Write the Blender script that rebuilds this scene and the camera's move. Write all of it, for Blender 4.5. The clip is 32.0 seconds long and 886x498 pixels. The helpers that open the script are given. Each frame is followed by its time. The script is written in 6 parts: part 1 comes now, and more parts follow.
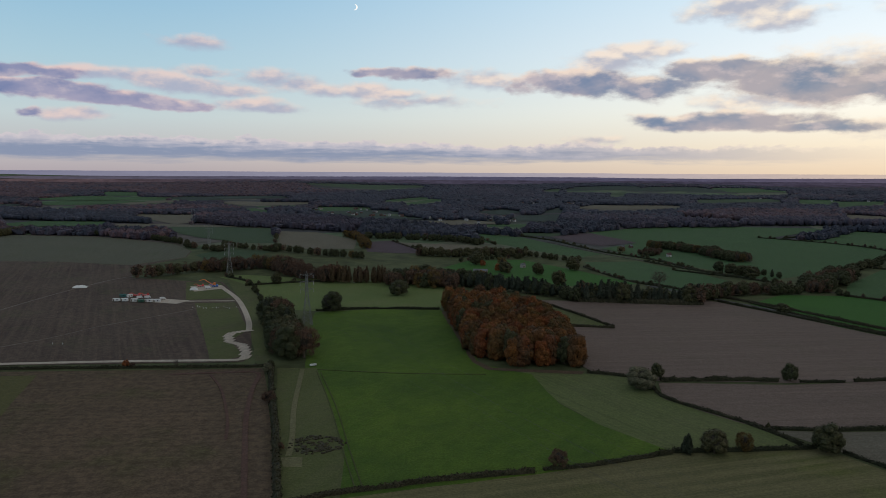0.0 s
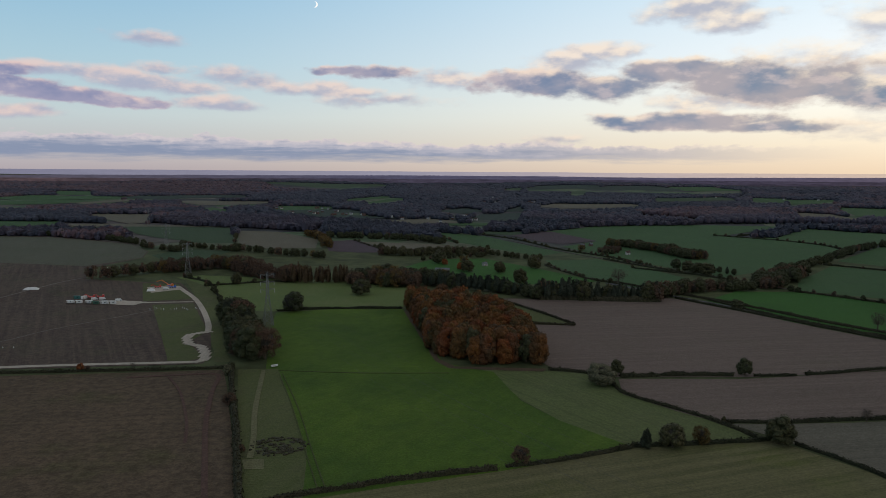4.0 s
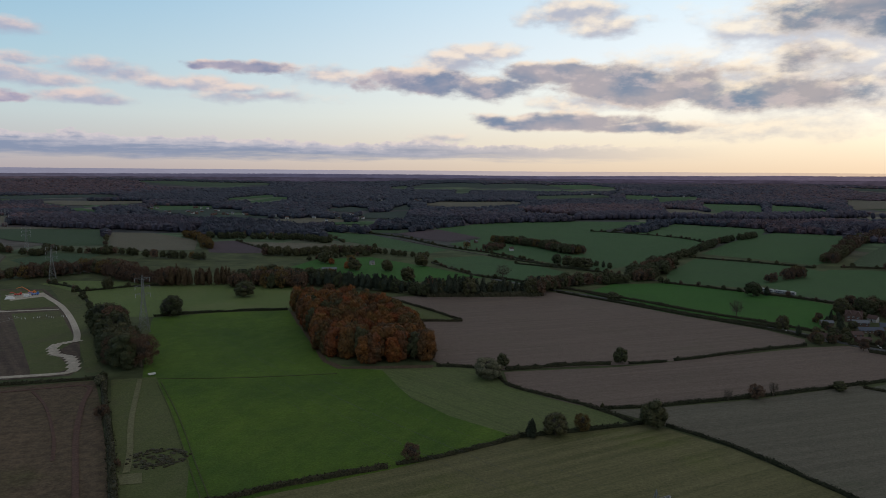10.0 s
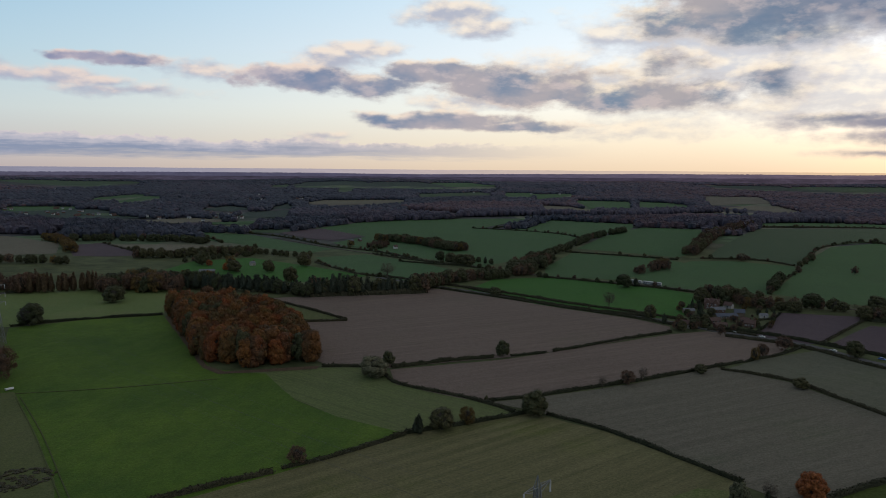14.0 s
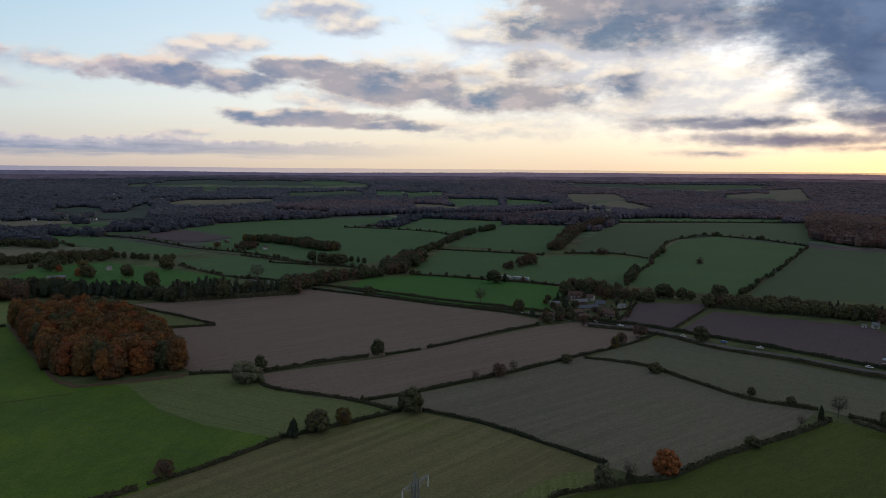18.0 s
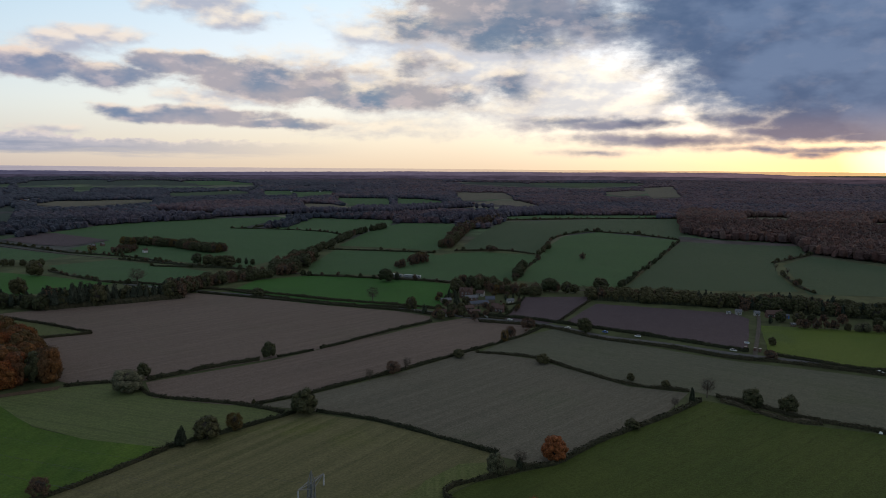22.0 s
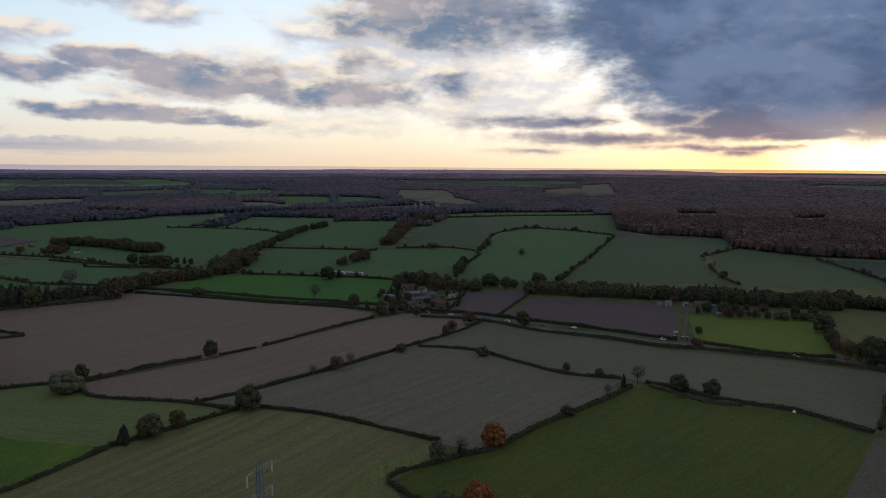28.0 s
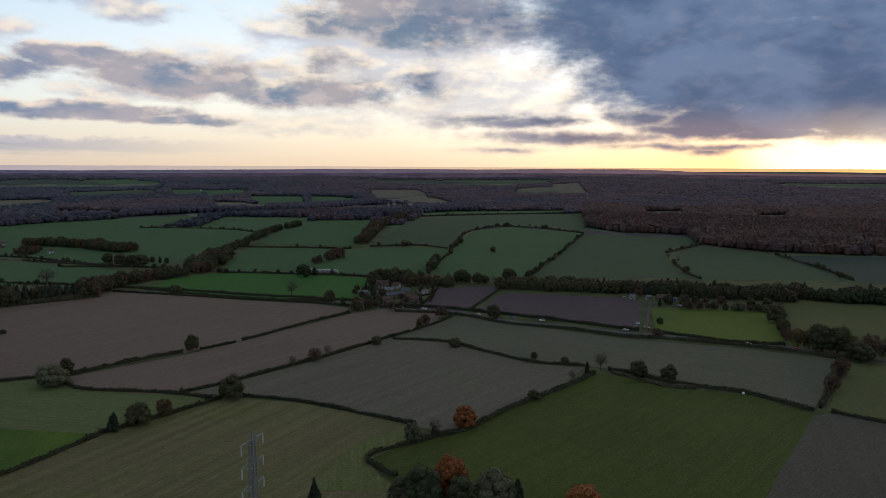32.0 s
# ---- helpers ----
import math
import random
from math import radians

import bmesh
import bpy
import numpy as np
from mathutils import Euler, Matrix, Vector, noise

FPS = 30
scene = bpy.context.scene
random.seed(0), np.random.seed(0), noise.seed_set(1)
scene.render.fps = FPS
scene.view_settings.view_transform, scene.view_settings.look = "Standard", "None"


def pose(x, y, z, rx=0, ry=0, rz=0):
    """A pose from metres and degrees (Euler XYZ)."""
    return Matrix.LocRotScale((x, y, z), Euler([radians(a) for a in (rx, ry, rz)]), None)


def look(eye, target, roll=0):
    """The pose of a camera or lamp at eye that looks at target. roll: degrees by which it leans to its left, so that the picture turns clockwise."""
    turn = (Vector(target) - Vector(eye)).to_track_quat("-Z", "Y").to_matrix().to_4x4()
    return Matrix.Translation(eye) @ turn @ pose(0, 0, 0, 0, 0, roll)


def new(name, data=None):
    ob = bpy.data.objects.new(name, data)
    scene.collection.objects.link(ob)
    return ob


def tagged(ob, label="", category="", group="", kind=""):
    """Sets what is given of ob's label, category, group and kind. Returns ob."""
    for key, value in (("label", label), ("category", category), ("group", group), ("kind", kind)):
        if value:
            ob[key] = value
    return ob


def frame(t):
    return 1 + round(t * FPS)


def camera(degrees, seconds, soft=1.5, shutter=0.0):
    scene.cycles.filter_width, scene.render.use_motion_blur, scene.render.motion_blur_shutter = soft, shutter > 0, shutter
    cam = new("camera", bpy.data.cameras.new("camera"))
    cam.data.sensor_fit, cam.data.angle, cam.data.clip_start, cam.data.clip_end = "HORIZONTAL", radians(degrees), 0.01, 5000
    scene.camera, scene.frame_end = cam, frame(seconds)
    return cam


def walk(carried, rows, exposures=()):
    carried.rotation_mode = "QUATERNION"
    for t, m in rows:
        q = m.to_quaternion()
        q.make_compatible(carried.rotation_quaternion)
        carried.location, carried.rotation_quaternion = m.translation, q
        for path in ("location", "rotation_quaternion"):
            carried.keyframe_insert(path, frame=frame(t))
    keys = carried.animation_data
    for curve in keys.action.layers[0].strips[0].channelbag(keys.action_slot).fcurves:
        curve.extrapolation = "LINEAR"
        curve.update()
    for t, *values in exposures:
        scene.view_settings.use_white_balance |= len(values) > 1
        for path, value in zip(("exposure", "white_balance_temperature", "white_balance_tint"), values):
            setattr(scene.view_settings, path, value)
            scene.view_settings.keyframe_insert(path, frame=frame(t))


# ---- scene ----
cam = camera(63.88, 32.0, soft=0.7)
PATH = [
    (0, look((0.00, -0.00, 120.00), (-0.00, 99.41, 109.15), 0.248)),
    (1, look((-0.06, -0.27, 120.12), (0.90, 99.14, 109.25), 0.206)),
    (2, look((-0.11, -0.44, 120.20), (2.19, 98.93, 109.27), 0.227)),
    (3, look((-0.09, -0.47, 120.15), (3.67, 98.86, 109.18), 0.242)),
    (3.5, look((-0.05, -0.42, 120.15), (4.51, 98.87, 109.17), 0.289)),
    (5.5, look((0.02, -0.37, 120.17), (7.81, 98.72, 109.17), 0.297)),
    (6, look((0.04, -0.30, 120.19), (8.93, 98.70, 109.17), 0.344)),
    (7, look((0.07, -0.26, 120.12), (11.52, 98.46, 109.06), 0.376)),
    (8, look((0.00, -0.35, 120.20), (14.16, 98.02, 109.10), 0.354)),
    (9, look((0.08, -0.50, 120.25), (17.25, 97.39, 109.14), 0.372)),
    (10, look((0.08, -0.64, 120.31), (21.08, 96.49, 109.18), 0.386)),
    (11, look((0.05, -0.90, 120.27), (24.99, 95.30, 109.12), 0.399)),
    (12, look((0.11, -1.16, 120.22), (28.90, 93.96, 109.06), 0.409)),
    (13, look((0.08, -1.43, 120.24), (32.78, 92.41, 109.02), 0.450)),
    (14, look((-0.11, -1.59, 120.43), (36.44, 90.81, 109.15), 0.441)),
    (15, look((-0.36, -1.79, 120.67), (40.50, 88.78, 109.36), 0.492)),
    (15.5, look((-0.54, -1.87, 120.79), (42.63, 87.61, 109.46), 0.528)),
    (17.5, look((-0.62, -2.04, 120.85), (50.21, 83.33, 109.50), 0.532)),
    (18, look((-0.79, -2.19, 120.87), (51.71, 82.16, 109.52), 0.530)),
    (19, look((-1.02, -2.52, 120.92), (54.71, 79.73, 109.56), 0.561)),
    (20, look((-1.40, -2.94, 120.94), (57.56, 77.03, 109.59), 0.579)),
    (21, look((-1.86, -3.62, 120.88), (60.19, 73.97, 109.54), 0.550)),
    (22, look((-2.42, -4.37, 120.89), (62.35, 70.98, 109.53), 0.511)),
    (23, look((-2.90, -5.12, 120.95), (63.34, 68.91, 109.54), 0.459)),
    (24, look((-3.42, -5.92, 121.01), (63.80, 67.23, 109.55), 0.475)),
    (25, look((-4.20, -7.04, 121.12), (63.98, 65.21, 109.66), 0.497)),
    (25.5, look((-4.72, -7.64, 121.10), (63.96, 64.14, 109.68), 0.492)),
    (27.5, look((-7.21, -10.27, 121.00), (63.09, 59.89, 109.40), 0.491)),
    (28, look((-8.78, -11.92, 120.91), (61.94, 57.83, 109.32), 0.455)),
    (29, look((-11.84, -15.20, 121.00), (59.51, 53.89, 109.35), 0.449)),
    (30, look((-15.29, -18.66, 121.12), (56.72, 49.74, 109.43), 0.420)),
    (31, look((-19.40, -22.54, 121.16), (53.33, 45.10, 109.50), 0.393)),
    (32, look((-23.89, -26.65, 121.11), (49.43, 40.34, 109.47), 0.344)),
]
walk(cam, PATH, [(0, 0.05, 6500, 10), (12, 0.04, 6450, 10), (20, 0.04, 6300, 10), (32, 0.06, 6300, 10)])

# ---- light: evening sky with broken cloud, sun low behind it in the east ----
SUN_AZ, SUN_EL = 75.0, 1.6
sun = new("sun", bpy.data.lights.new("sun", "SUN"))
sun.data.energy, sun.data.angle, sun.data.color = 0.32, radians(12), (1.0, 0.78, 0.5)
sun.matrix_world = look((0, 0, 500), (-500 * math.sin(radians(SUN_AZ)), -500 * math.cos(radians(SUN_AZ)), 500 - 500 * math.tan(radians(6))))

world = bpy.data.worlds.new("evening_sky")
world.use_nodes = True
scene.world = world
WT = world.node_tree
WT.nodes.clear()


class Net:
    """A short hand for node trees: every call adds one node and returns its output."""

    def __init__(self, tree):
        self.tree = tree

    def node(self, kind):
        return self.tree.nodes.new(kind)

    def plug(self, socket, v):
        if isinstance(v, bpy.types.NodeSocket):
            self.tree.links.new(v, socket)
        elif v is not None:
            socket.default_value = v

    def math(self, op, a, b=None, c=None, clamp=False):
        n = self.node("ShaderNodeMath")
        n.operation, n.use_clamp = op, clamp
        for s, v in zip(n.inputs, (a, b, c)):
            self.plug(s, v)
        return n.outputs[0]

    def vec(self, op, a, b=None):
        n = self.node("ShaderNodeVectorMath")
        n.operation = op
        self.plug(n.inputs[0], a)
        self.plug(n.inputs[1], b)
        return n.outputs["Value"] if op in ("LENGTH", "DOT_PRODUCT", "DISTANCE") else n.outputs[0]

    def xyz(self, x, y, z=0.0):
        n = self.node("ShaderNodeCombineXYZ")
        for s, v in zip(n.inputs, (x, y, z)):
            self.plug(s, v)
        return n.outputs[0]

    def noise(self, vec, scale, detail=4.0, rough=0.55):
        n = self.node("ShaderNodeTexNoise")
        self.plug(n.inputs["Vector"], vec)
        n.inputs["Scale"].default_value, n.inputs["Detail"].default_value, n.inputs["Roughness"].default_value = scale, detail, rough
        return n.outputs

    def step(self, v, lo, hi, a=0.0, b=1.0):
        n = self.node("ShaderNodeMapRange")
        n.interpolation_type = "SMOOTHSTEP"
        for s, q in zip(n.inputs, (v, lo, hi, a, b)):
            self.plug(s, q)
        return n.outputs[0]

    def ramp(self, v, stops):
        n = self.node("ShaderNodeValToRGB")
        self.plug(n.inputs[0], v)
        els = n.color_ramp.elements
        while len(els) < len(stops):
            els.new(0.5)
        for e, (p, c) in zip(els, stops):
            e.position, e.color = p, (*c, 1)
        return n.outputs[0]

    def mix(self, f, a, b, blend="MIX"):
        n = self.node("ShaderNodeMix")
        n.data_type, n.blend_type = "RGBA", blend
        for s, v in zip((n.inputs[0], n.inputs[6], n.inputs[7]), (f, a, b)):
            self.plug(s, (*v, 1) if isinstance(v, tuple) and len(v) == 3 else v)
        return n.outputs[2]


def srgb(r, g, b):
    return tuple(((c / 255 + 0.055) / 1.055) ** 2.4 if c > 10 else c / 255 / 12.92 for c in (r, g, b))


S = Net(WT)
way = S.node("ShaderNodeTexCoord").outputs["Generated"]
sep = S.node("ShaderNodeSeparateXYZ")
S.plug(sep.inputs[0], S.vec("NORMALIZE", way))
az = S.math("MULTIPLY", S.math("ARCTAN2", sep.outputs[0], sep.outputs[1]), 57.2958)
el = S.math("MULTIPLY", S.math("ARCSINE", sep.outputs[2]), 57.2958)
# clear sky: bluer away from the sun, cream towards it; stops run from the horizon to 40 degrees
rise = S.math("DIVIDE", el, 40.0, clamp=True)
cool = S.ramp(rise, [(0.0, srgb(172, 164, 170)), (0.03, srgb(182, 179, 183)), (0.1, srgb(186, 201, 206)), (0.2, srgb(164, 196, 212)), (0.34, srgb(136, 181, 210)), (0.5, srgb(170, 192, 210)), (1.0, srgb(160, 165, 173))])
warm = S.ramp(rise, [(0.0, srgb(236, 214, 184)), (0.05, srgb(245, 232, 208)), (0.12, srgb(250, 247, 236)), (0.22, srgb(240, 246, 250)), (0.34, srgb(220, 238, 249)), (0.5, srgb(198, 208, 215)), (1.0, srgb(166, 166, 169))])
toward = S.step(az, -30.0, 46.0)
clear = S.mix(toward, cool, warm)
clear = S.mix(S.math("MULTIPLY", S.step(az, 44.0, 74.0), S.step(el, 3.2, 0.2)), clear, srgb(255, 226, 172))
# air light from a physical sky, kept weak under the cloud
sky = S.node("ShaderNodeTexSky")
sky.sky_type, sky.sun_disc = "NISHITA", False
sky.sun_elevation, sky.sun_rotation = radians(2.5), radians(SUN_AZ)
clear = S.mix(1.0, clear, S.mix(1.0, sky.outputs[0], (0.02, 0.02, 0.02), "MULTIPLY"), "ADD")
# glow round the hidden sun
gap = S.vec("LENGTH", S.vec("MULTIPLY", S.vec("SUBTRACT", S.xyz(az, el), (SUN_AZ + 3.0, SUN_EL - 0.4, 0)), (0.115, 0.25, 0)))
glow = S.math("SUBTRACT", 1.0, gap, clamp=True)
gap2 = S.vec("LENGTH", S.vec("MULTIPLY", S.vec("SUBTRACT", S.xyz(az, el), (58.0, 7.0, 0)), (0.045, 0.11, 0)))
glow2 = S.math("POWER", S.math("SUBTRACT", 1.0, gap2, clamp=True), 1.5)
clear = S.mix(glow2, clear, (0.50, 0.47, 0.40), "ADD")
clear = S.mix(glow, clear, (2.2, 1.9, 1.3), "ADD")

# clouds: soft-edged banks, torn by two scales of turbulence
flat = S.xyz(S.math("MULTIPLY", az, 0.5), el, 0.0)
warp = S.noise(flat, 0.5, 4.0, 0.55)
torn = S.vec("MULTIPLY", S.vec("SUBTRACT", warp[1], (0.5, 0.5, 0.5)), (3.4, 1.0, 0))
place = S.vec("ADD", S.xyz(az, el, 0), torn)
puff = S.noise(flat, 0.62, 5.0, 0.5)[0]
above = S.noise(S.vec("ADD", flat, (-0.1, 0.5, 0.0)), 0.62, 5.0, 0.5)[0]
fine = S.noise(flat, 2.2, 6.0, 0.62)[0]
tex = S.math("MULTIPLY_ADD", puff, 0.95, S.math("MULTIPLY_ADD", fine, 0.35, -0.68))
relief = S.math("SUBTRACT", puff, above)


def bank(field, *spots):
    """Adds cloud banks (azimuth, elevation, half width, half height, weight) to a field and keeps how high in its bank each place lies."""
    total, top = field
    for a, e, w, h, s in spots:
        q = S.vec("MULTIPLY", S.vec("SUBTRACT", place, (a, e, 0)), (1 / w, 1 / h, 0))
        here = S.math("MULTIPLY_ADD", S.vec("LENGTH", q), -s, s)
        top = S.math("ADD", top, S.math("MULTIPLY", S.step(S.math("SUBTRACT", here, total), -0.25, 0.25), S.math("SUBTRACT", S.vec("DOT_PRODUCT", q, (0, 1, 0)), top)))
        total = S.math("SMOOTH_MAX", total, here, 0.12)
    return total, top


dark = (-0.30, 0.0)
dark = bank(dark, (-29.9, 3.96, 1.2, 0.47, 0.7), (10.4, 6.86, 5.6, 1.31, 0.9))
dark = bank(dark, (21.6, 3.82, 8.5, 0.94, 1), (26.8, 3.37, 7.6, 0.54, 0.8))
dark = bank(dark, (16.2, 6.35, 4.5, 1.31, 0.7), (21.4, 7.41, 6.0, 1.12, 1), (25.9, 6.53, 6.6, 1.73, 1), (30.4, 6.11, 6.0, 1.60, 0.8))
dark = bank(dark, (32.1, 6.97, 4.8, 1.19, 0.5), (38.2, 5.63, 7.1, 1.43, 0.8), (51.1, 3.75, 4.9, 0.61, 0.8), (54.0, 2.32, 7.0, 0.71, 0.7))
dark = bank(dark, (-31.0, 6.83, 3.6, 0.68, 0.9), (-28.6, 6.70, 2.6, 0.53, 0.8), (-30.5, 5.82, 4.7, 0.69, 1), (-27.6, 5.54, 4.8, 0.77, 1))
dark = bank(dark, (-24.8, 5.21, 4.7, 0.73, 1), (-21.8, 4.98, 4.2, 0.62, 0.95), (-19.4, 4.78, 2.6, 0.44, 0.8), (-4.7, 7.75, 3.3, 0.53, 0.75))
dark = bank(dark, (-2.2, 7.56, 3.6, 0.60, 0.75), (45.9, 12.67, 11.3, 3.10, 1.0), (49.5, 9.58, 4.8, 1.70, 0.5), (39.3, 8.21, 3.6, 1.84, 0.45))
dark = bank(dark, (41.1, 6.32, 3.6, 1.06, 0.45), (46.0, 6.38, 3.6, 1.73, 0.6), (54.1, 3.43, 9.0, 0.67, 0.85), (58.4, 2.12, 10.7, 0.72, 0.8))
dark = bank(dark, (52.3, 1.22, 4.2, 0.40, 0.5), (65.0, 11.33, 15.2, 6.11, 1.6), (68.3, 7.63, 13.3, 5.79, 1.7), (71.1, 3.50, 10.4, 1.70, 1.5))
dark = bank(dark, (77.1, 6.76, 14.3, 6.21, 1.8), (76.6, 3.59, 10.4, 1.49, 1.4), (75.6, 14.00, 25.5, 6.60, 1.6), (62.9, 14.90, 23.7, 4.54, 1.3))
dark = bank(dark, (63.4, 3.79, 6.3, 1.28, 0.8), (68.2, 1.18, 3.1, 0.50, 0.6), (35.4, 5.35, 10.7, 1.45, 0.6), (67.8, 2.74, 7.9, 0.87, 1.2))
dark = bank(dark, (71.9, 2.37, 7.6, 0.60, 1.1), (46.8, 11.38, 12.4, 3.40, 1.05), (64.7, 1.51, 6.9, 0.45, 0.65), (69.2, 1.50, 5.0, 0.50, 0.75))
light = (-0.30, 0.0)
light = bank(light, (-27.0, 3.89, 3.0, 0.66, 0.8), (-19.3, 9.33, 3.4, 0.68, 0.7), (-18.1, 7.46, 3.1, 0.57, 0.6), (-0.7, 5.67, 3.6, 0.60, 0.5))
light = bank(light, (3.3, 7.15, 4.8, 1.00, 0.6), (15.1, 9.18, 3.8, 0.84, 0.7), (12.8, 8.34, 4.4, 1.29, 0.8))
light = bank(light, (33.4, 6.53, 10.8, 2.24, 0.7), (23.9, 5.29, 6.6, 0.94, 0.7), (22.5, 11.88, 5.1, 1.55, 0.8), (25.4, 10.85, 3.6, 1.04, 0.7))
light = bank(light, (35.5, 10.12, 4.4, 1.29, 0.8), (40.6, 8.72, 4.6, 2.04, 0.9), (-2.4, 5.51, 6.4, 0.71, 0.5), (11.8, 2.37, 3.5, 0.52, 0.5))
light = bank(light, (-25.6, 6.93, 3.0, 0.60, 0.8), (-23.6, 6.90, 3.6, 0.73, 0.85), (-21.3, 6.66, 4.2, 0.87, 0.85), (-19.0, 6.36, 4.3, 0.88, 0.85))
light = bank(light, (-16.5, 6.04, 3.2, 0.70, 0.8), (-15.1, 4.99, 3.8, 0.65, 0.8), (-13.0, 4.84, 2.7, 0.52, 0.7), (-13.4, 7.07, 2.6, 0.97, 0.75))
light = bank(light, (-11.5, 6.62, 3.0, 0.91, 0.8), (-9.3, 6.33, 3.3, 0.66, 0.75), (-6.2, 6.31, 3.3, 0.80, 0.8), (-4.0, 6.08, 2.7, 0.60, 0.7))
light = bank(light, (41.5, 8.04, 9.0, 4.09, 0.85), (48.7, 7.25, 7.8, 3.97, 0.8), (34.8, 10.28, 3.5, 1.16, 0.8), (54.5, 4.64, 5.4, 1.99, 0.6))
light = bank(light, (37.1, 3.43, 9.0, 1.20, 0.5), (44.2, 9.77, 13.8, 5.24, 1.0), (50.5, 5.52, 13.2, 3.33, 0.8), (38.0, 5.83, 9.6, 3.31, 0.7))
light = bank(light, (29.5, 6.84, 11.6, 2.55, 0.6))
body_d = S.math("ADD", dark[0], tex)
body_l = S.math("ADD", light[0], tex)
cover_d = S.step(body_d, S.step(az, 36.0, 50.0, -0.05, -0.2), S.step(az, 36.0, 50.0, 0.32, 0.7), 0.0, 0.97)
cover_l = S.step(body_l, -0.08, 0.5, 0.0, S.step(az, 20.0, 45.0, 0.8, 0.62))
pinkish = S.mix(toward, srgb(228, 202, 195), srgb(255, 237, 210))
shade = S.noise(S.vec("ADD", flat, (7.0, 3.0, 2.0)), 0.34, 4.0, 0.55)[0]
core = S.mix(S.step(az, 34.0, 64.0), S.mix(S.step(shade, 0.36, 0.64), S.mix(toward, srgb(106, 121, 163), srgb(120, 138, 158)), S.mix(toward, srgb(158, 155, 180), srgb(176, 168, 168))), S.mix(S.step(shade, 0.36, 0.64), srgb(64, 88, 124), srgb(98, 118, 150)))
# tops catch the light, undersides stay blue-grey
high_d = S.math("MULTIPLY_ADD", dark[1], 0.55, S.math("MULTIPLY", relief, 3.2))
thin = S.step(body_d, 0.8, 0.3)
lit = S.mix(S.math("MULTIPLY", thin, S.step(S.math("SUBTRACT", high_d, S.math("MULTIPLY", body_d, 0.45)), -0.15, 0.75, 0.0, 0.9)), core, pinkish)
lit = S.mix(S.math("MULTIPLY", S.step(el, 5.0, 2.4), S.step(az, 40.0, 62.0)), lit, S.mix(0.35, lit, srgb(184, 150, 140)))
# lighter billows between the blue-grey ones
billow = S.noise(S.vec("ADD", flat, (3.0, 11.0, 1.0)), 0.85, 4.0, 0.55)[0]
lit = S.mix(S.math("MULTIPLY", S.step(billow, 0.5, 0.68), S.step(az, 40.0, 62.0, 0.45, 0.05)), lit, S.mix(toward, srgb(206, 192, 196), srgb(226, 206, 198)))
# thin edges let the light through
lit = S.mix(S.math("MULTIPLY", S.step(body_d, 0.42, 0.05), S.step(az, 0.0, 40.0, 0.25, 0.55)), lit, S.mix(S.step(az, 30.0, 50.0), pinkish, srgb(222, 202, 194)))
high_l = S.math("ADD", S.math("MULTIPLY", light[1], 0.5), S.math("MULTIPLY", relief, 3.2))
soft_l = S.mix(S.step(high_l, -0.45, 0.6), S.mix(toward, srgb(166, 168, 190), srgb(172, 170, 182)), pinkish)
heaven = S.mix(cover_l, clear, soft_l)
heaven = S.mix(cover_d, heaven, lit)
# one long low bank over the northern horizon, with heaped tops that catch the light
def along(scale, amp, seed):
    return S.math("MULTIPLY", S.math("SUBTRACT", S.noise(S.xyz(az, seed, S.math("MULTIPLY", el, 0.12)), scale, 3.0, 0.5)[0], 0.5), amp)


lump = S.noise(S.xyz(S.math("MULTIPLY", az, 0.55), el, 7.0), 1.5, 4.0, 0.55)[0]
crest = S.math("ADD", S.step(az, -30.0, 30.0, 2.55, 2.0), S.math("ADD", along(0.16, 1.0, 1.0), S.math("ADD", along(0.6, 0.5, 4.0), S.math("MULTIPLY_ADD", lump, 1.1, -0.55))))
depth = S.math("SUBTRACT", crest, el)
streaks = S.noise(S.xyz(S.math("MULTIPLY", az, 0.22), S.math("MULTIPLY", el, 2.4), 5.0), 0.9, 5.0, 0.6)[0]
heap = S.noise(S.xyz(S.math("MULTIPLY", az, 0.8), S.math("MULTIPLY", el, 1.6), 2.0), 1.1, 4.0, 0.6)[0]
bank_body = S.math("MULTIPLY", S.math("MULTIPLY", S.step(depth, 0.0, 0.14), S.step(S.math("MULTIPLY_ADD", streaks, 1.3, el), 1.15, 1.9)), S.step(az, 36.0, 14.0, 0.0, 0.88))
sunlit = S.math("MULTIPLY", S.step(S.math("MULTIPLY_ADD", heap, 0.9, S.math("MULTIPLY", depth, -1.0)), -0.05, 0.45), 0.8)
grey = S.mix(S.step(S.math("MULTIPLY_ADD", depth, -0.3, streaks), 0.1, 0.5), srgb(126, 140, 168), srgb(184, 182, 194))
grey = S.mix(S.step(az, 0.0, 30.0), grey, srgb(186, 180, 182))
heaven = S.mix(bank_body, heaven, S.mix(sunlit, grey, S.mix(toward, srgb(212, 202, 205), srgb(240, 222, 206))))
heaven = S.mix(S.math("MULTIPLY", S.math("POWER", glow, 2.0), 0.2), heaven, (2.2, 1.7, 0.9))
# a thin crescent moon
disc = S.step(S.vec("DISTANCE", S.xyz(az, el, 0), (-6.94, 12.45, 0)), 0.24, 0.2)
dull = S.step(S.vec("DISTANCE", S.xyz(az, el, 0), (-7.06, 12.47, 0)), 0.24, 0.2)
heaven = S.mix(S.math("MULTIPLY", disc, S.math("SUBTRACT", 1.0, dull)), heaven, (0.95, 0.95, 0.92))
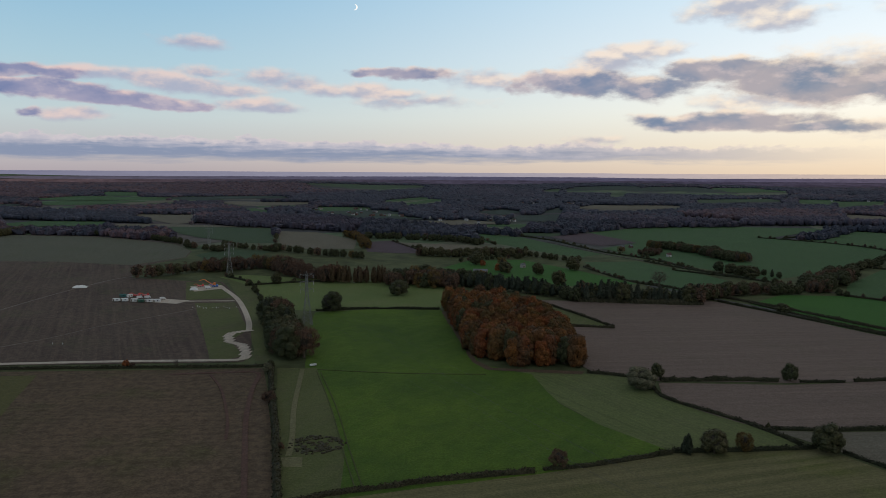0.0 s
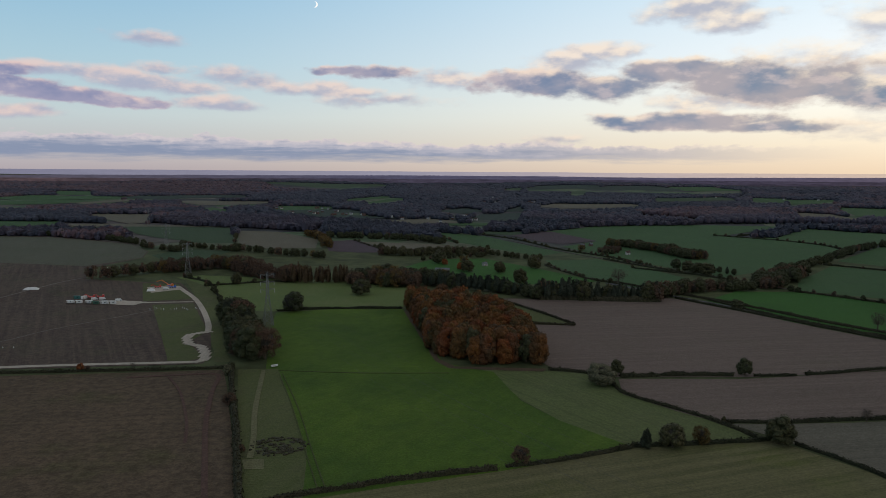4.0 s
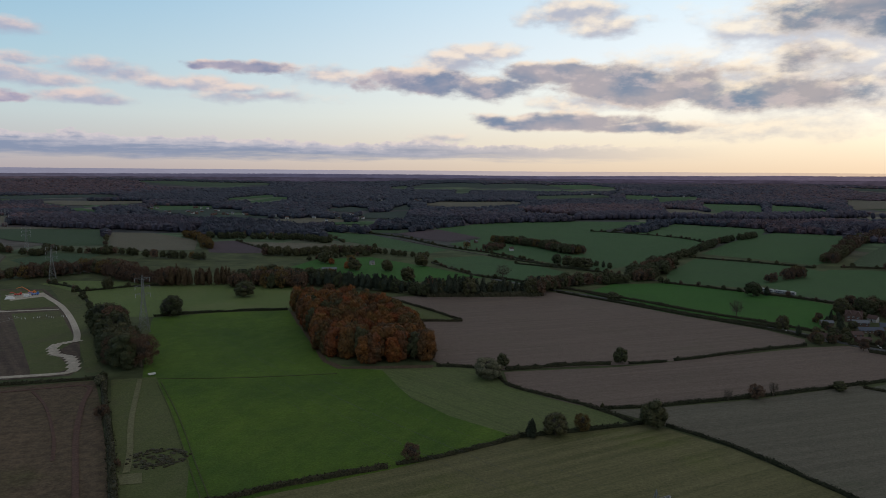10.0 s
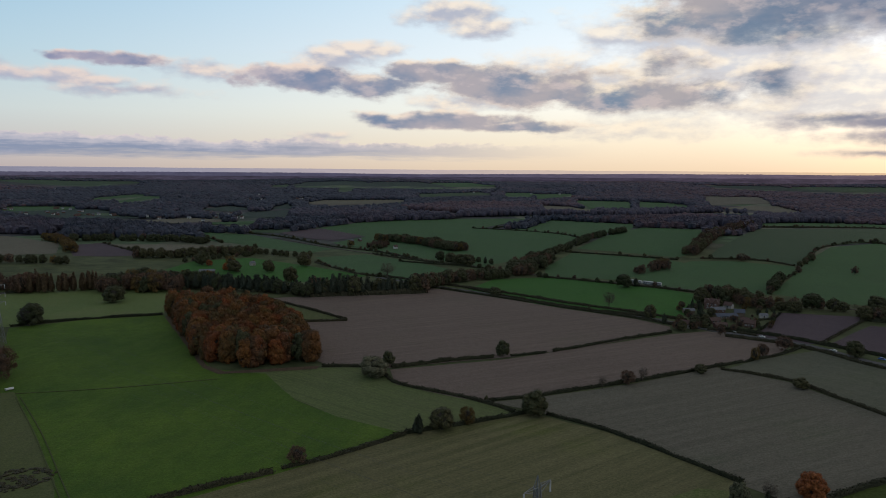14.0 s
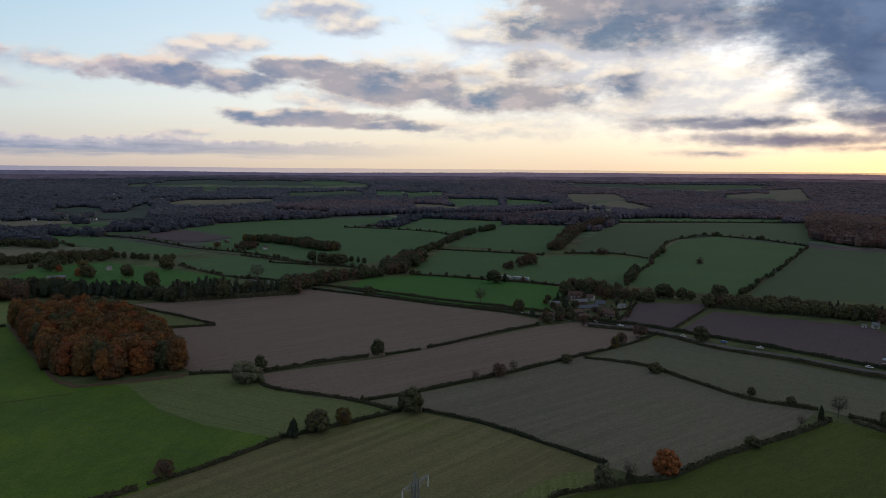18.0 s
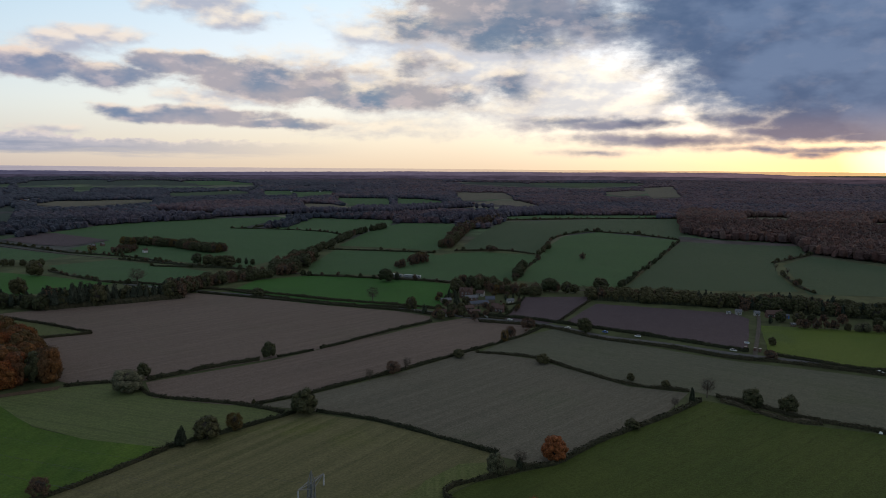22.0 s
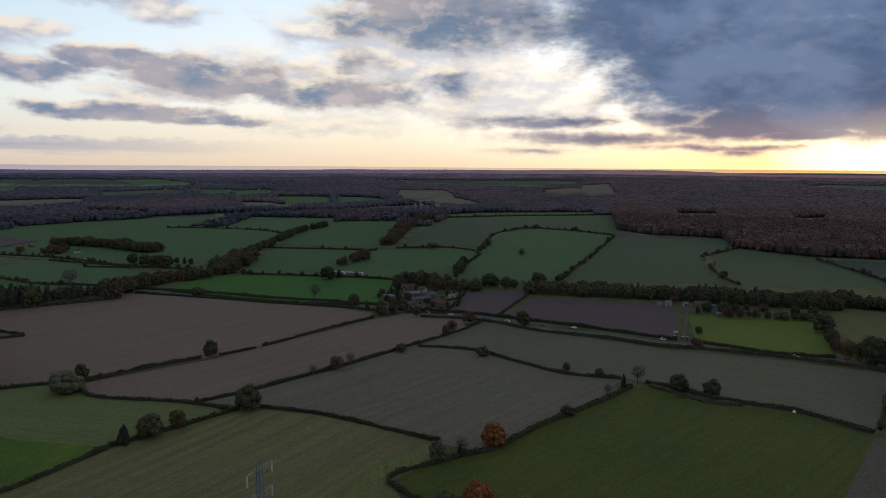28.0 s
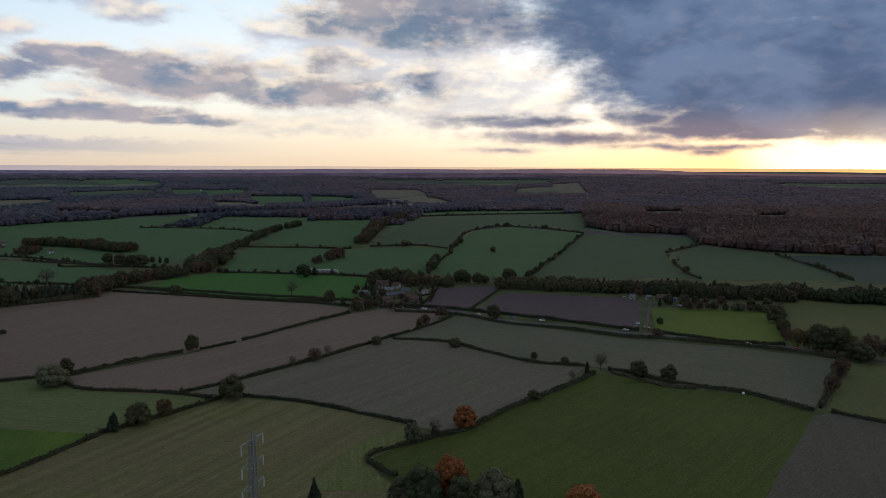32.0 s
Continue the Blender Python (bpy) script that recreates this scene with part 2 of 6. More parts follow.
# below the horizon: dull land
heaven = S.mix(S.step(el, -1.5, -0.6), (0.03, 0.032, 0.035), heaven)
bg = S.node("ShaderNodeBackground")
S.plug(bg.inputs[0], heaven)
bg.inputs[1].default_value = 1.0
S.plug(S.node("ShaderNodeOutputWorld").inputs[0], bg.outputs[0])


# ---- lie of the land ----
def land(x, y):
    """Height of the ground: a level plateau, low hills beyond it, and a long rise to the horizon."""
    r = np.hypot(x, y)
    s = np.maximum(r - 1200, 0) / 3600
    bearing = np.degrees(np.arctan2(x, y))
    z = np.interp(bearing, (-35, 0, 20, 45, 60), (86, 66, 66, 74, 84)) * s * s
    for cx, cy, a, w in ((900, 1000, 14, 260), (-350, 1300, 9, 260), (350, 1150, -7, 230)):
        z = z + a * np.exp(-((x - cx) ** 2 + (y - cy) ** 2) / (2 * w * w))
    q = np.clip((r - 2000) / 1500, 0, 1)
    return z + q * q * 8 * np.sin(x / 310 + 1.3) * np.cos(y / 420)


# ---- materials ----
def material(name, rough=0.9, spec=0.2):
    m = bpy.data.materials.new(name)
    m.use_nodes = True
    n = Net(m.node_tree)
    b = m.node_tree.nodes["Principled BSDF"]
    b.inputs["Roughness"].default_value = rough
    b.inputs["Specular IOR Level"].default_value = spec
    return m, n, b


def field_material(name, a, b, turn=0.0, gap=0.0, line=None, patch=None, strength=0.5, furrow=0.0, clod=0.16):
    """Soil or sward: broad patches, mottling, fine grain, and drilling lines at the given turn and spacing."""
    m, n, p = material(name, 0.95, 0.08)
    at = n.node("ShaderNodeNewGeometry").outputs["Position"]
    broad = n.step(n.noise(at, 0.011, 3.0)[0], 0.35, 0.68)
    mottle = n.step(n.noise(at, 0.09, 5.0, 0.65)[0], 0.32, 0.7)
    grain = n.step(n.noise(at, 0.9, 4.0, 0.7)[0], 0.3, 0.7)
    col = n.mix(n.math("ADD", n.math("MULTIPLY", broad, 0.6), n.math("MULTIPLY", mottle, 0.4)), a, b)
    if patch:
        col = n.mix(n.math("MULTIPLY", n.step(n.noise(n.vec("ADD", at, (310.0, 90.0, 0.0)), 0.02, 4.0, 0.6)[0], 0.5, 0.72), 0.7), col, patch)
    rot = n.node("ShaderNodeVectorRotate")
    rot.rotation_type = "Z_AXIS"
    n.plug(rot.inputs["Vector"], at)
    rot.inputs["Angle"].default_value = radians(turn)
    cut = n.node("ShaderNodeSeparateXYZ")
    n.plug(cut.inputs[0], rot.outputs[0])
    # long streaks that follow the working direction
    streak = n.noise(n.xyz(n.math("MULTIPLY", cut.outputs[0], 0.24), n.math("MULTIPLY", cut.outputs[1], 0.006), 0.0), 1.0, 5.0, 0.75)[0]
    col = n.mix(n.math("MULTIPLY", n.step(streak, 0.35, 0.7), strength), col, b if not line else line)
    if gap:
        saw = n.math("PINGPONG", n.math("ADD", cut.outputs[0], n.math("MULTIPLY", n.noise(at, 0.05, 2.0)[0], 1.5)), gap / 2)
        tram = n.math("MULTIPLY", n.step(saw, 0.9, 0.15), n.step(n.noise(at, 0.04, 3.0)[0], 0.4, 0.6, 0.15, 0.6))
        col = n.mix(tram, col, line or b)
    lumps = n.step(n.noise(n.vec("ADD", at, (70.0, 20.0, 0.0)), 0.24, 6.0, 0.72)[0], 0.34, 0.66)
    dark = n.math("MULTIPLY", n.math("MULTIPLY_ADD", grain, 0.4, 0.78), n.math("MULTIPLY_ADD", lumps, clod, 1.0 - 0.5 * clod))
    n.plug(p.inputs["Base Color"], n.mix(1.0, col, n.xyz(dark, dark, dark), "MULTIPLY"))
    bump = n.node("ShaderNodeBump")
    bump.inputs["Strength"].default_value, bump.inputs["Distance"].default_value = 0.5, 0.25
    n.plug(bump.inputs["Height"], n.math("ADD", grain, n.math("MULTIPLY", streak, furrow)))
    n.plug(p.inputs["Normal"], bump.outputs[0])
    return m


FIELDS = {
    "plough_stubble": field_material("plough_stubble", (0.0716, 0.0534, 0.0360), (0.0994, 0.0718, 0.0474), 86, 0, (0.0515, 0.0384, 0.0259), (0.0531, 0.0563, 0.0196), 0.45, 1, 0.5),
    "plough_brown": field_material("plough_brown", (0.0480, 0.0350, 0.0300), (0.0740, 0.0585, 0.0460), 155, 24, (0.0880, 0.0660, 0.0520), (0.0590, 0.0600, 0.0330), 0.85, 1, 0.4),
    "weedy_green": field_material("weedy_green", (0.076, 0.074, 0.028), (0.064, 0.064, 0.028)),
    "dull_grass": field_material("dull_grass", (0.060, 0.074, 0.026), (0.076, 0.088, 0.034), 20, 0, (0.09, 0.09, 0.05), (0.07, 0.062, 0.04), 0.35),
    "rough_grass": field_material("rough_grass", (0.0653, 0.0825, 0.0312), (0.0821, 0.0923, 0.0437), 150, 3.4, (0.0882, 0.1114, 0.0421), (0.0523, 0.0726, 0.0250), 0.75),
    "pasture": field_material("pasture", (0.0784, 0.1102, 0.0363), (0.0961, 0.1236, 0.0436), 60, 0, None, (0.1088, 0.1210, 0.0545), 0.3),
    "meadow": field_material("meadow", (0.0341, 0.0692, 0.0113), (0.0682, 0.1138, 0.0150), 35, 0, (0.0839, 0.1094, 0.0244), (0.0314, 0.0625, 0.0132), 0.25),
    "bright_pasture": field_material("bright_pasture", (0.0284, 0.0828, 0.0178), (0.0351, 0.0946, 0.0196), 70, 0, None, (0.0268, 0.0671, 0.0178), 0.2),
    "lime_pasture": field_material("lime_pasture", (0.0640, 0.0936, 0.0176), (0.0768, 0.1045, 0.0208), 30, 0, None, (0.0544, 0.0780, 0.0240), 0.25),
    "winter_crop": field_material("winter_crop", (0.0446, 0.0613, 0.0148), (0.0532, 0.0688, 0.0168), 90, 24, (0.0335, 0.0459, 0.0112), (0.0394, 0.0566, 0.0148), 0.5),
    "hay_field": field_material("hay_field", (0.0874, 0.0817, 0.0415), (0.0731, 0.0741, 0.0325), 74, 0, (0.1224, 0.1144, 0.0581), (0.0793, 0.0912, 0.0252), 0.85),
    "brown_stubble": field_material("brown_stubble", (0.0966, 0.0755, 0.0650), (0.1120, 0.0866, 0.0746), 85, 24, (0.1363, 0.1044, 0.0871), (0.0956, 0.0798, 0.0631), 0.75, 1),
    "grey_stubble": field_material("grey_stubble", (0.0800, 0.0752, 0.0587), (0.0920, 0.0838, 0.0650), 85, 24, (0.1090, 0.1020, 0.0797), (0.0755, 0.0789, 0.0538), 0.8, 1),
    "green_stubble": field_material("green_stubble", (0.0698, 0.0736, 0.0530), (0.0822, 0.0824, 0.0602), 168, 24, (0.0872, 0.0920, 0.0664), (0.0643, 0.0736, 0.0443), 0.6),
    # part of this blue is distance haze put into the soil colour
    "purple_plough": field_material("purple_plough", (0.0604, 0.0458, 0.0535), (0.0718, 0.0550, 0.0624), 149, 0, (0.0522, 0.0416, 0.0488), None, 0.4, 1),
    "deep_green": field_material("deep_green", (0.0352, 0.0748, 0.0303), (0.0432, 0.0872, 0.0348), 20, 0, (0.0490, 0.0852, 0.0395), (0.0373, 0.0685, 0.0325), 0.6),
    "pale_green": field_material("pale_green", (0.0379, 0.0609, 0.0328), (0.0431, 0.0662, 0.0369), 50, 0, None, (0.0325, 0.0570, 0.0295), 0.3),
    # blued in the base colour to stand for haze over the slope
    "faded_green": field_material("faded_green", (0.0283, 0.0415, 0.0347), (0.0330, 0.0458, 0.0394), 120, 0, (0.0339, 0.0498, 0.0417), None, 0.5),
    "grey_plough": field_material("grey_plough", (0.0580, 0.0560, 0.0450), (0.0680, 0.0650, 0.0522), 65, 24, (0.0760, 0.0720, 0.0576), None, 0.6, 1),
    "swath_green": field_material("swath_green", (0.070, 0.088, 0.028), (0.086, 0.100, 0.036), 40, 3.4, (0.100, 0.112, 0.046), (0.078, 0.082, 0.036), 0.7),
    "pale_straw": field_material("pale_straw", (0.0952, 0.0884, 0.0648), (0.1105, 0.1003, 0.0765), 15, 0, None, (0.0850, 0.0833, 0.0558), 0.3),
    "leaf_litter": field_material("leaf_litter", (0.0638, 0.0450, 0.0300), (0.0750, 0.0555, 0.0375)),
    "worn_grass": field_material("worn_grass", (0.046, 0.058, 0.021), (0.062, 0.070, 0.029)),
    "wheel_rut": field_material("wheel_rut", (0.072, 0.044, 0.036), (0.084, 0.052, 0.042)),
    "concrete": field_material("concrete", (0.2925, 0.2580, 0.2124), (0.3712, 0.3294, 0.2761), 0, 0, None, (0.2475, 0.2196, 0.1805), 0.2),
    "drive": field_material("drive", (0.12, 0.11, 0.10), (0.16, 0.145, 0.13), 0, 0, None, (0.09, 0.09, 0.06), 0.2),
    "bare_earth": field_material("bare_earth", (0.098, 0.100, 0.052), (0.122, 0.118, 0.066), 0, 0, None, None, 0.3),
    "asphalt": field_material("asphalt", (0.0638, 0.0638, 0.0660), (0.0788, 0.0788, 0.0810), 0, 0, None, None, 0.2),
    "ballast": field_material("ballast", (0.058, 0.052, 0.046), (0.072, 0.064, 0.056), 0, 0, None, None, 0.2),
}


def patchwork_material():
    """Land far off: a patchwork of small fields, scrub and bare soil."""
    m, n, p = material("wold", 0.95, 0.08)
    at = n.node("ShaderNodeNewGeometry").outputs["Position"]
    cell = n.node("ShaderNodeTexVoronoi")
    n.plug(cell.inputs["Vector"], n.vec("ADD", at, n.vec("MULTIPLY", n.noise(at, 0.004, 2.0)[1], (90, 90, 0))))
    cell.inputs["Scale"].default_value = 0.0052
    pick = n.node("ShaderNodeSeparateXYZ")
    n.plug(pick.inputs[0], cell.outputs["Color"])
    # dull stops are raised and blued a little, haze put into the colour
    col = n.ramp(pick.outputs[0], [(0.0, (0.040, 0.042, 0.044)), (0.3, (0.050, 0.048, 0.052)), (0.45, (0.056, 0.092, 0.050)), (0.68, (0.080, 0.108, 0.062)), (0.8, (0.110, 0.102, 0.084)), (1.0, (0.062, 0.052, 0.056))])
    mottle = n.math("MULTIPLY_ADD", n.step(n.noise(at, 0.03, 5.0, 0.65)[0], 0.3, 0.7), 0.6, 0.62)
    verge = n.mix(n.noise(at, 0.12, 4.0)[0], (0.048, 0.059, 0.026), (0.064, 0.074, 0.035))
    col = n.mix(n.step(n.vec("LENGTH", at), 1250.0, 1000.0), col, verge)
    n.plug(p.inputs["Base Color"], n.mix(1.0, col, n.xyz(mottle, mottle, mottle), "MULTIPLY"))
    return m


FIELDS["wold"] = patchwork_material()


def leaf_material(name, a, b, c, island=False, tones=None):
    """Foliage: each tree (or each crown of a wood) takes its own tint, with lighter and darker sprays."""
    m, n, p = material(name, 0.75, 0.15)
    if island:
        one = n.node("ShaderNodeTexVoronoi")
        n.plug(one.inputs["Vector"], n.vec("MULTIPLY", n.node("ShaderNodeNewGeometry").outputs["Position"], (1, 1, 0)))
        one.inputs["Scale"].default_value = 0.085
        rnd = n.vec("DOT_PRODUCT", one.outputs["Color"], (1, 0, 0))
    else:
        rnd = n.node("ShaderNodeObjectInfo").outputs["Random"]
        near = n.noise(n.node("ShaderNodeNewGeometry").outputs["Position"], 0.07, 1.0)[0]
        rnd = n.math("PINGPONG", n.math("MULTIPLY_ADD", near, 0.7, n.math("MULTIPLY", rnd, 2.0)), 1.0)
    at = n.node("ShaderNodeNewGeometry").outputs["Position"]
    spray = n.noise(at, 0.45, 3.0, 0.7)[0]
    col = n.mix(rnd, a, b) if not tones else n.ramp(rnd, [(k / (len(tones) - 1), t) for k, t in enumerate(tones)])
    col = n.mix(n.math("MULTIPLY", n.step(n.math("MULTIPLY_ADD", spray, 0.8, n.math("MULTIPLY", rnd, 0.25)), 0.42, 0.78), 0.45 if tones else 1.0), col, c)
    # specks put lit tufts and dark holes of the foliage into its colour
    speck = n.step(n.noise(at, 1.3 if not island else 0.4, 4.0, 0.7)[0], 0.34, 0.66, *((0.84, 1.16) if island else (0.42, 1.65)))
    if island:
        speck = n.math("MULTIPLY", speck, n.step(n.math("ADD", n.math("MULTIPLY", n.noise(at, 0.012, 3.0, 0.6)[0], 0.5), n.math("MULTIPLY", n.noise(at, 0.05, 3.0, 0.6)[0], 0.5)), 0.38, 0.62, 0.76, 1.24))
    n.plug(p.inputs["Base Color"], n.mix(1.0, col, n.xyz(speck, speck, speck), "MULTIPLY"))
    return m


LEAF = {
    "oak": leaf_material("oak_leaves", (0.0253, 0.0311, 0.0140), (0.0380, 0.0366, 0.0167), (0.0506, 0.0455, 0.0201)),
    "beech": leaf_material("beech_leaves", (0.0000, 0.0000, 0.0000), (0.0000, 0.0000, 0.0000), (0.1217, 0.0465, 0.0112), False, ((0.1030, 0.0303, 0.0096), (0.0468, 0.0287, 0.0144), (0.1123, 0.0439, 0.0112), (0.0374, 0.0338, 0.0144), (0.1217, 0.0287, 0.0096), (0.0795, 0.0465, 0.0128))),
    "orange": leaf_material("orange_leaves", (0.130, 0.042, 0.014), (0.160, 0.056, 0.016), (0.190, 0.070, 0.022)),
    "amber": leaf_material("amber_leaves", (0.066, 0.044, 0.014), (0.080, 0.052, 0.016), (0.106, 0.066, 0.020)),
    "brown": leaf_material("brown_leaves", (0.0641, 0.0399, 0.0275), (0.0797, 0.0440, 0.0316), (0.0912, 0.0564, 0.0358)),
    "willow": leaf_material("willow_leaves", (0.0547, 0.0561, 0.0308), (0.0650, 0.0638, 0.0385), (0.0798, 0.0770, 0.0473)),
    "bare": leaf_material("sparse_twigs", (0.046, 0.038, 0.032), (0.055, 0.044, 0.036), (0.064, 0.051, 0.038)),
    "holly": leaf_material("holly_leaves", (0.0169, 0.0221, 0.0126), (0.0221, 0.0273, 0.0168), (0.0312, 0.0364, 0.0210)),
    "pine": leaf_material("pine_needles", (0.0195, 0.0273, 0.0196), (0.0273, 0.0312, 0.0210), (0.0377, 0.0403, 0.0266)),
    "larch": leaf_material("larch_needles", (0.0581, 0.0385, 0.0209), (0.0661, 0.0462, 0.0231), (0.0798, 0.0528, 0.0253)),
    "russet": leaf_material("russet_wood", (0.0000, 0.0000, 0.0000), (0.0000, 0.0000, 0.0000), (0.0806, 0.0430, 0.0361), True, ((0.0484, 0.0328, 0.0347), (0.0775, 0.0392, 0.0334), (0.0546, 0.0379, 0.0389), (0.0899, 0.0417, 0.0306), (0.0434, 0.0342, 0.0375), (0.0651, 0.0443, 0.0361))),
    # twigs in the crown's heart, with the shade in there put into their colour
    "shaded_twigs": leaf_material("shaded_inner_twigs", (0.018, 0.016, 0.013), (0.023, 0.020, 0.016), (0.030, 0.025, 0.019)),
    "hedge": leaf_material("hedge_leaves", (0.0180, 0.0204, 0.0100), (0.0252, 0.0252, 0.0125), (0.0360, 0.0312, 0.0175)),
    # far woods: the blue of distance haze is mixed into these leaf colours
    "rust": leaf_material("rust_wood_haze", (0.0000, 0.0000, 0.0000), (0.0000, 0.0000, 0.0000), (0.0803, 0.0496, 0.0581), True, ((0.0464, 0.0386, 0.0539), (0.0625, 0.0441, 0.0581), (0.0785, 0.0496, 0.0581), (0.0518, 0.0413, 0.0560), (0.0875, 0.0514, 0.0519), (0.0589, 0.0459, 0.0581))),
    "mixed": leaf_material("mixed_wood_haze", (0.0000, 0.0000, 0.0000), (0.0000, 0.0000, 0.0000), (0.0556, 0.0463, 0.0627), True, ((0.0337, 0.0343, 0.0518), (0.0454, 0.0403, 0.0588), (0.0371, 0.0368, 0.0539), (0.0590, 0.0454, 0.0588), (0.0404, 0.0394, 0.0558))),
    "dark": leaf_material("dark_wood_haze", (0.0000, 0.0000, 0.0000), (0.0000, 0.0000, 0.0000), (0.0407, 0.0435, 0.0600), True, ((0.0240, 0.0293, 0.0444), (0.0315, 0.0351, 0.0510), (0.0259, 0.0323, 0.0466), (0.0425, 0.0398, 0.0544))),
}


def plain(name, col, rough=0.7, metal=0.0, spread=0.15, scale=1.2):
    m, n, p = material(name, rough, 0.3)
    at = n.node("ShaderNodeNewGeometry").outputs["Position"]
    f = n.step(n.noise(at, scale, 5.0, 0.65)[0], 0.3, 0.7)
    n.plug(p.inputs["Base Color"], n.mix(f, tuple(c * (1 - spread) for c in col), tuple(c * (1 + spread) for c in col)))
    p.inputs["Metallic"].default_value = metal
    return m


BARK = plain("bark", (0.075, 0.06, 0.045), 0.95, 0, 0.35, 3)
WIRE = plain("dull_wire", (0.06, 0.06, 0.06), 0.8)
STEEL = plain("galvanised_steel", (0.16, 0.165, 0.17), 0.6, 0.5, 0.2, 0.5)
PORCELAIN = plain("pale_insulator", (0.24, 0.25, 0.26), 0.4)
BRICK = plain("brick", (0.095, 0.054, 0.045), 0.9, 0, 0.3, 2)
RENDER = plain("white_render", (0.28, 0.265, 0.25), 0.85, 0, 0.1)
TILE = plain("clay_tiles", (0.066, 0.040, 0.035), 0.85, 0, 0.3, 1.5)
SLATE = plain("slate", (0.09, 0.095, 0.11), 0.6, 0, 0.25, 1.5)
BLUE_ROOF = plain("blue_sheet_roof", (0.046, 0.056, 0.08), 0.5, 0.2, 0.15)
WHITE = plain("white_paint", (0.52, 0.52, 0.51), 0.5, 0, 0.06)
RED = plain("red_paint", (0.42, 0.05, 0.04), 0.5, 0, 0.15)
BLUE = plain("blue_paint", (0.05, 0.12, 0.36), 0.5, 0, 0.15)
ORANGE = plain("orange_paint", (0.55, 0.15, 0.03), 0.5, 0, 0.15)
BLACK = plain("dark_rubber", (0.02, 0.02, 0.02), 0.8)
GLASS = plain("dark_window_glass", (0.03, 0.035, 0.045), 0.08, 0, 0.1)
TIMBER = plain("weathered_timber", (0.12, 0.09, 0.065), 0.9, 0, 0.25, 2)
TINT = {"white": WHITE, "red": RED, "blue": BLUE, "orange": ORANGE}


# ---- mesh helpers ----
def mesh_of(name, verts, faces, mat, smooth=False):
    me = bpy.data.meshes.new(name)
    me.from_pydata(verts if isinstance(verts, list) else np.asarray(verts).tolist(), [], faces if isinstance(faces, list) else np.asarray(faces).tolist())
    me.materials.append(mat)
    if smooth:
        me.shade_smooth()
    me.update()
    return me


def part(name, me, parent=None, label="", place=None):
    ob = new(name, me)
    if parent is not None:
        ob.parent = parent
    if place is not None:
        ob.matrix_basis = place
    if label:
        ob["label"] = label
    return ob


def from_bm(name, bm, mat, smooth=False):
    me = bpy.data.meshes.new(name)
    bm.to_mesh(me)
    bm.free()
    me.materials.append(mat)
    if smooth:
        me.shade_smooth()
    return me


BOX_F = [(0, 3, 2, 1), (4, 5, 6, 7), (0, 1, 5, 4), (1, 2, 6, 5), (2, 3, 7, 6), (3, 0, 4, 7)]


def box(x0, y0, z0, x1, y1, z1):
    return [(x0, y0, z0), (x1, y0, z0), (x1, y1, z0), (x0, y1, z0), (x0, y0, z1), (x1, y0, z1), (x1, y1, z1), (x0, y1, z1)]


def boxes(name, mat, *dims, bevel=0.0):
    bm = bmesh.new()
    for d in dims:
        v = [bm.verts.new(c) for c in box(*d)]
        for f in BOX_F:
            bm.faces.new([v[i] for i in f])
    if bevel:
        bmesh.ops.bevel(bm, geom=bm.edges[:], offset=bevel, segments=1, affect="EDGES")
    return from_bm(name, bm, mat)


def rods(name, mat, bars, thick):
    """Square bars between pairs of points."""
    vs, fs = [], []
    for a, b in bars:
        a, b = Vector(a), Vector(b)
        d = (b - a).normalized()
        u = d.cross(Vector((0.3, 0.2, 1)) if abs(d.z) < 0.9 else Vector((1, 0, 0))).normalized() * thick / 2
        w = d.cross(u).normalized() * thick / 2
        k = len(vs)
        for p in (a, b):
            vs += [tuple(p + u + w), tuple(p - u + w), tuple(p - u - w), tuple(p + u - w)]
        fs += [tuple(k + i for i in f) for f in BOX_F]
    return mesh_of(name, vs, fs, mat)


# ---- ground ----
def ground():
    rings = [0.0] + list(np.geomspace(40, 4930, 120))
    n = 300
    vs = [(0, 0, float(land(0.0, 0.0)))]
    for r in rings[1:]:
        for k in range(n):
            x, y = r * math.sin(2 * math.pi * k / n), r * math.cos(2 * math.pi * k / n)
            vs.append((x, y, float(land(x, y)) - (0.12 if r < 1500 else 0.5)))
    fs = [(0, 1 + (k + 1) % n, 1 + k) for k in range(n)]
    for i in range(len(rings) - 2):
        for k in range(n):
            a, b = 1 + i * n + k, 1 + i * n + (k + 1) % n
            fs.append((a, b, b + n, a + n))
    tagged(new("ground", mesh_of("ground", vs, fs, FIELDS["wold"], True)), "rolling farmland with rough dull grass and bare soil", "ground", kind="structure")


ground()
POLYS = []


def drape(name, bm, mat, lift, cell):
    lo = [min(v.co[i] for v in bm.verts) for i in (0, 1)]
    hi = [max(v.co[i] for v in bm.verts) for i in (0, 1)]
    for i in (0, 1):
        q = math.ceil(lo[i] / cell) * cell
        while q < hi[i]:
            bmesh.ops.bisect_plane(bm, geom=bm.verts[:] + bm.edges[:] + bm.faces[:], plane_co=(q, q, 0), plane_no=(1 - i, i, 0))
            q += cell
    for v in bm.verts:
        v.co.z = float(land(v.co.x, v.co.y)) + lift + 0.5 * min(1.0, max(0.0, (math.hypot(v.co.x, v.co.y) - 1000) / 250))
    return from_bm(name, bm, mat, True)


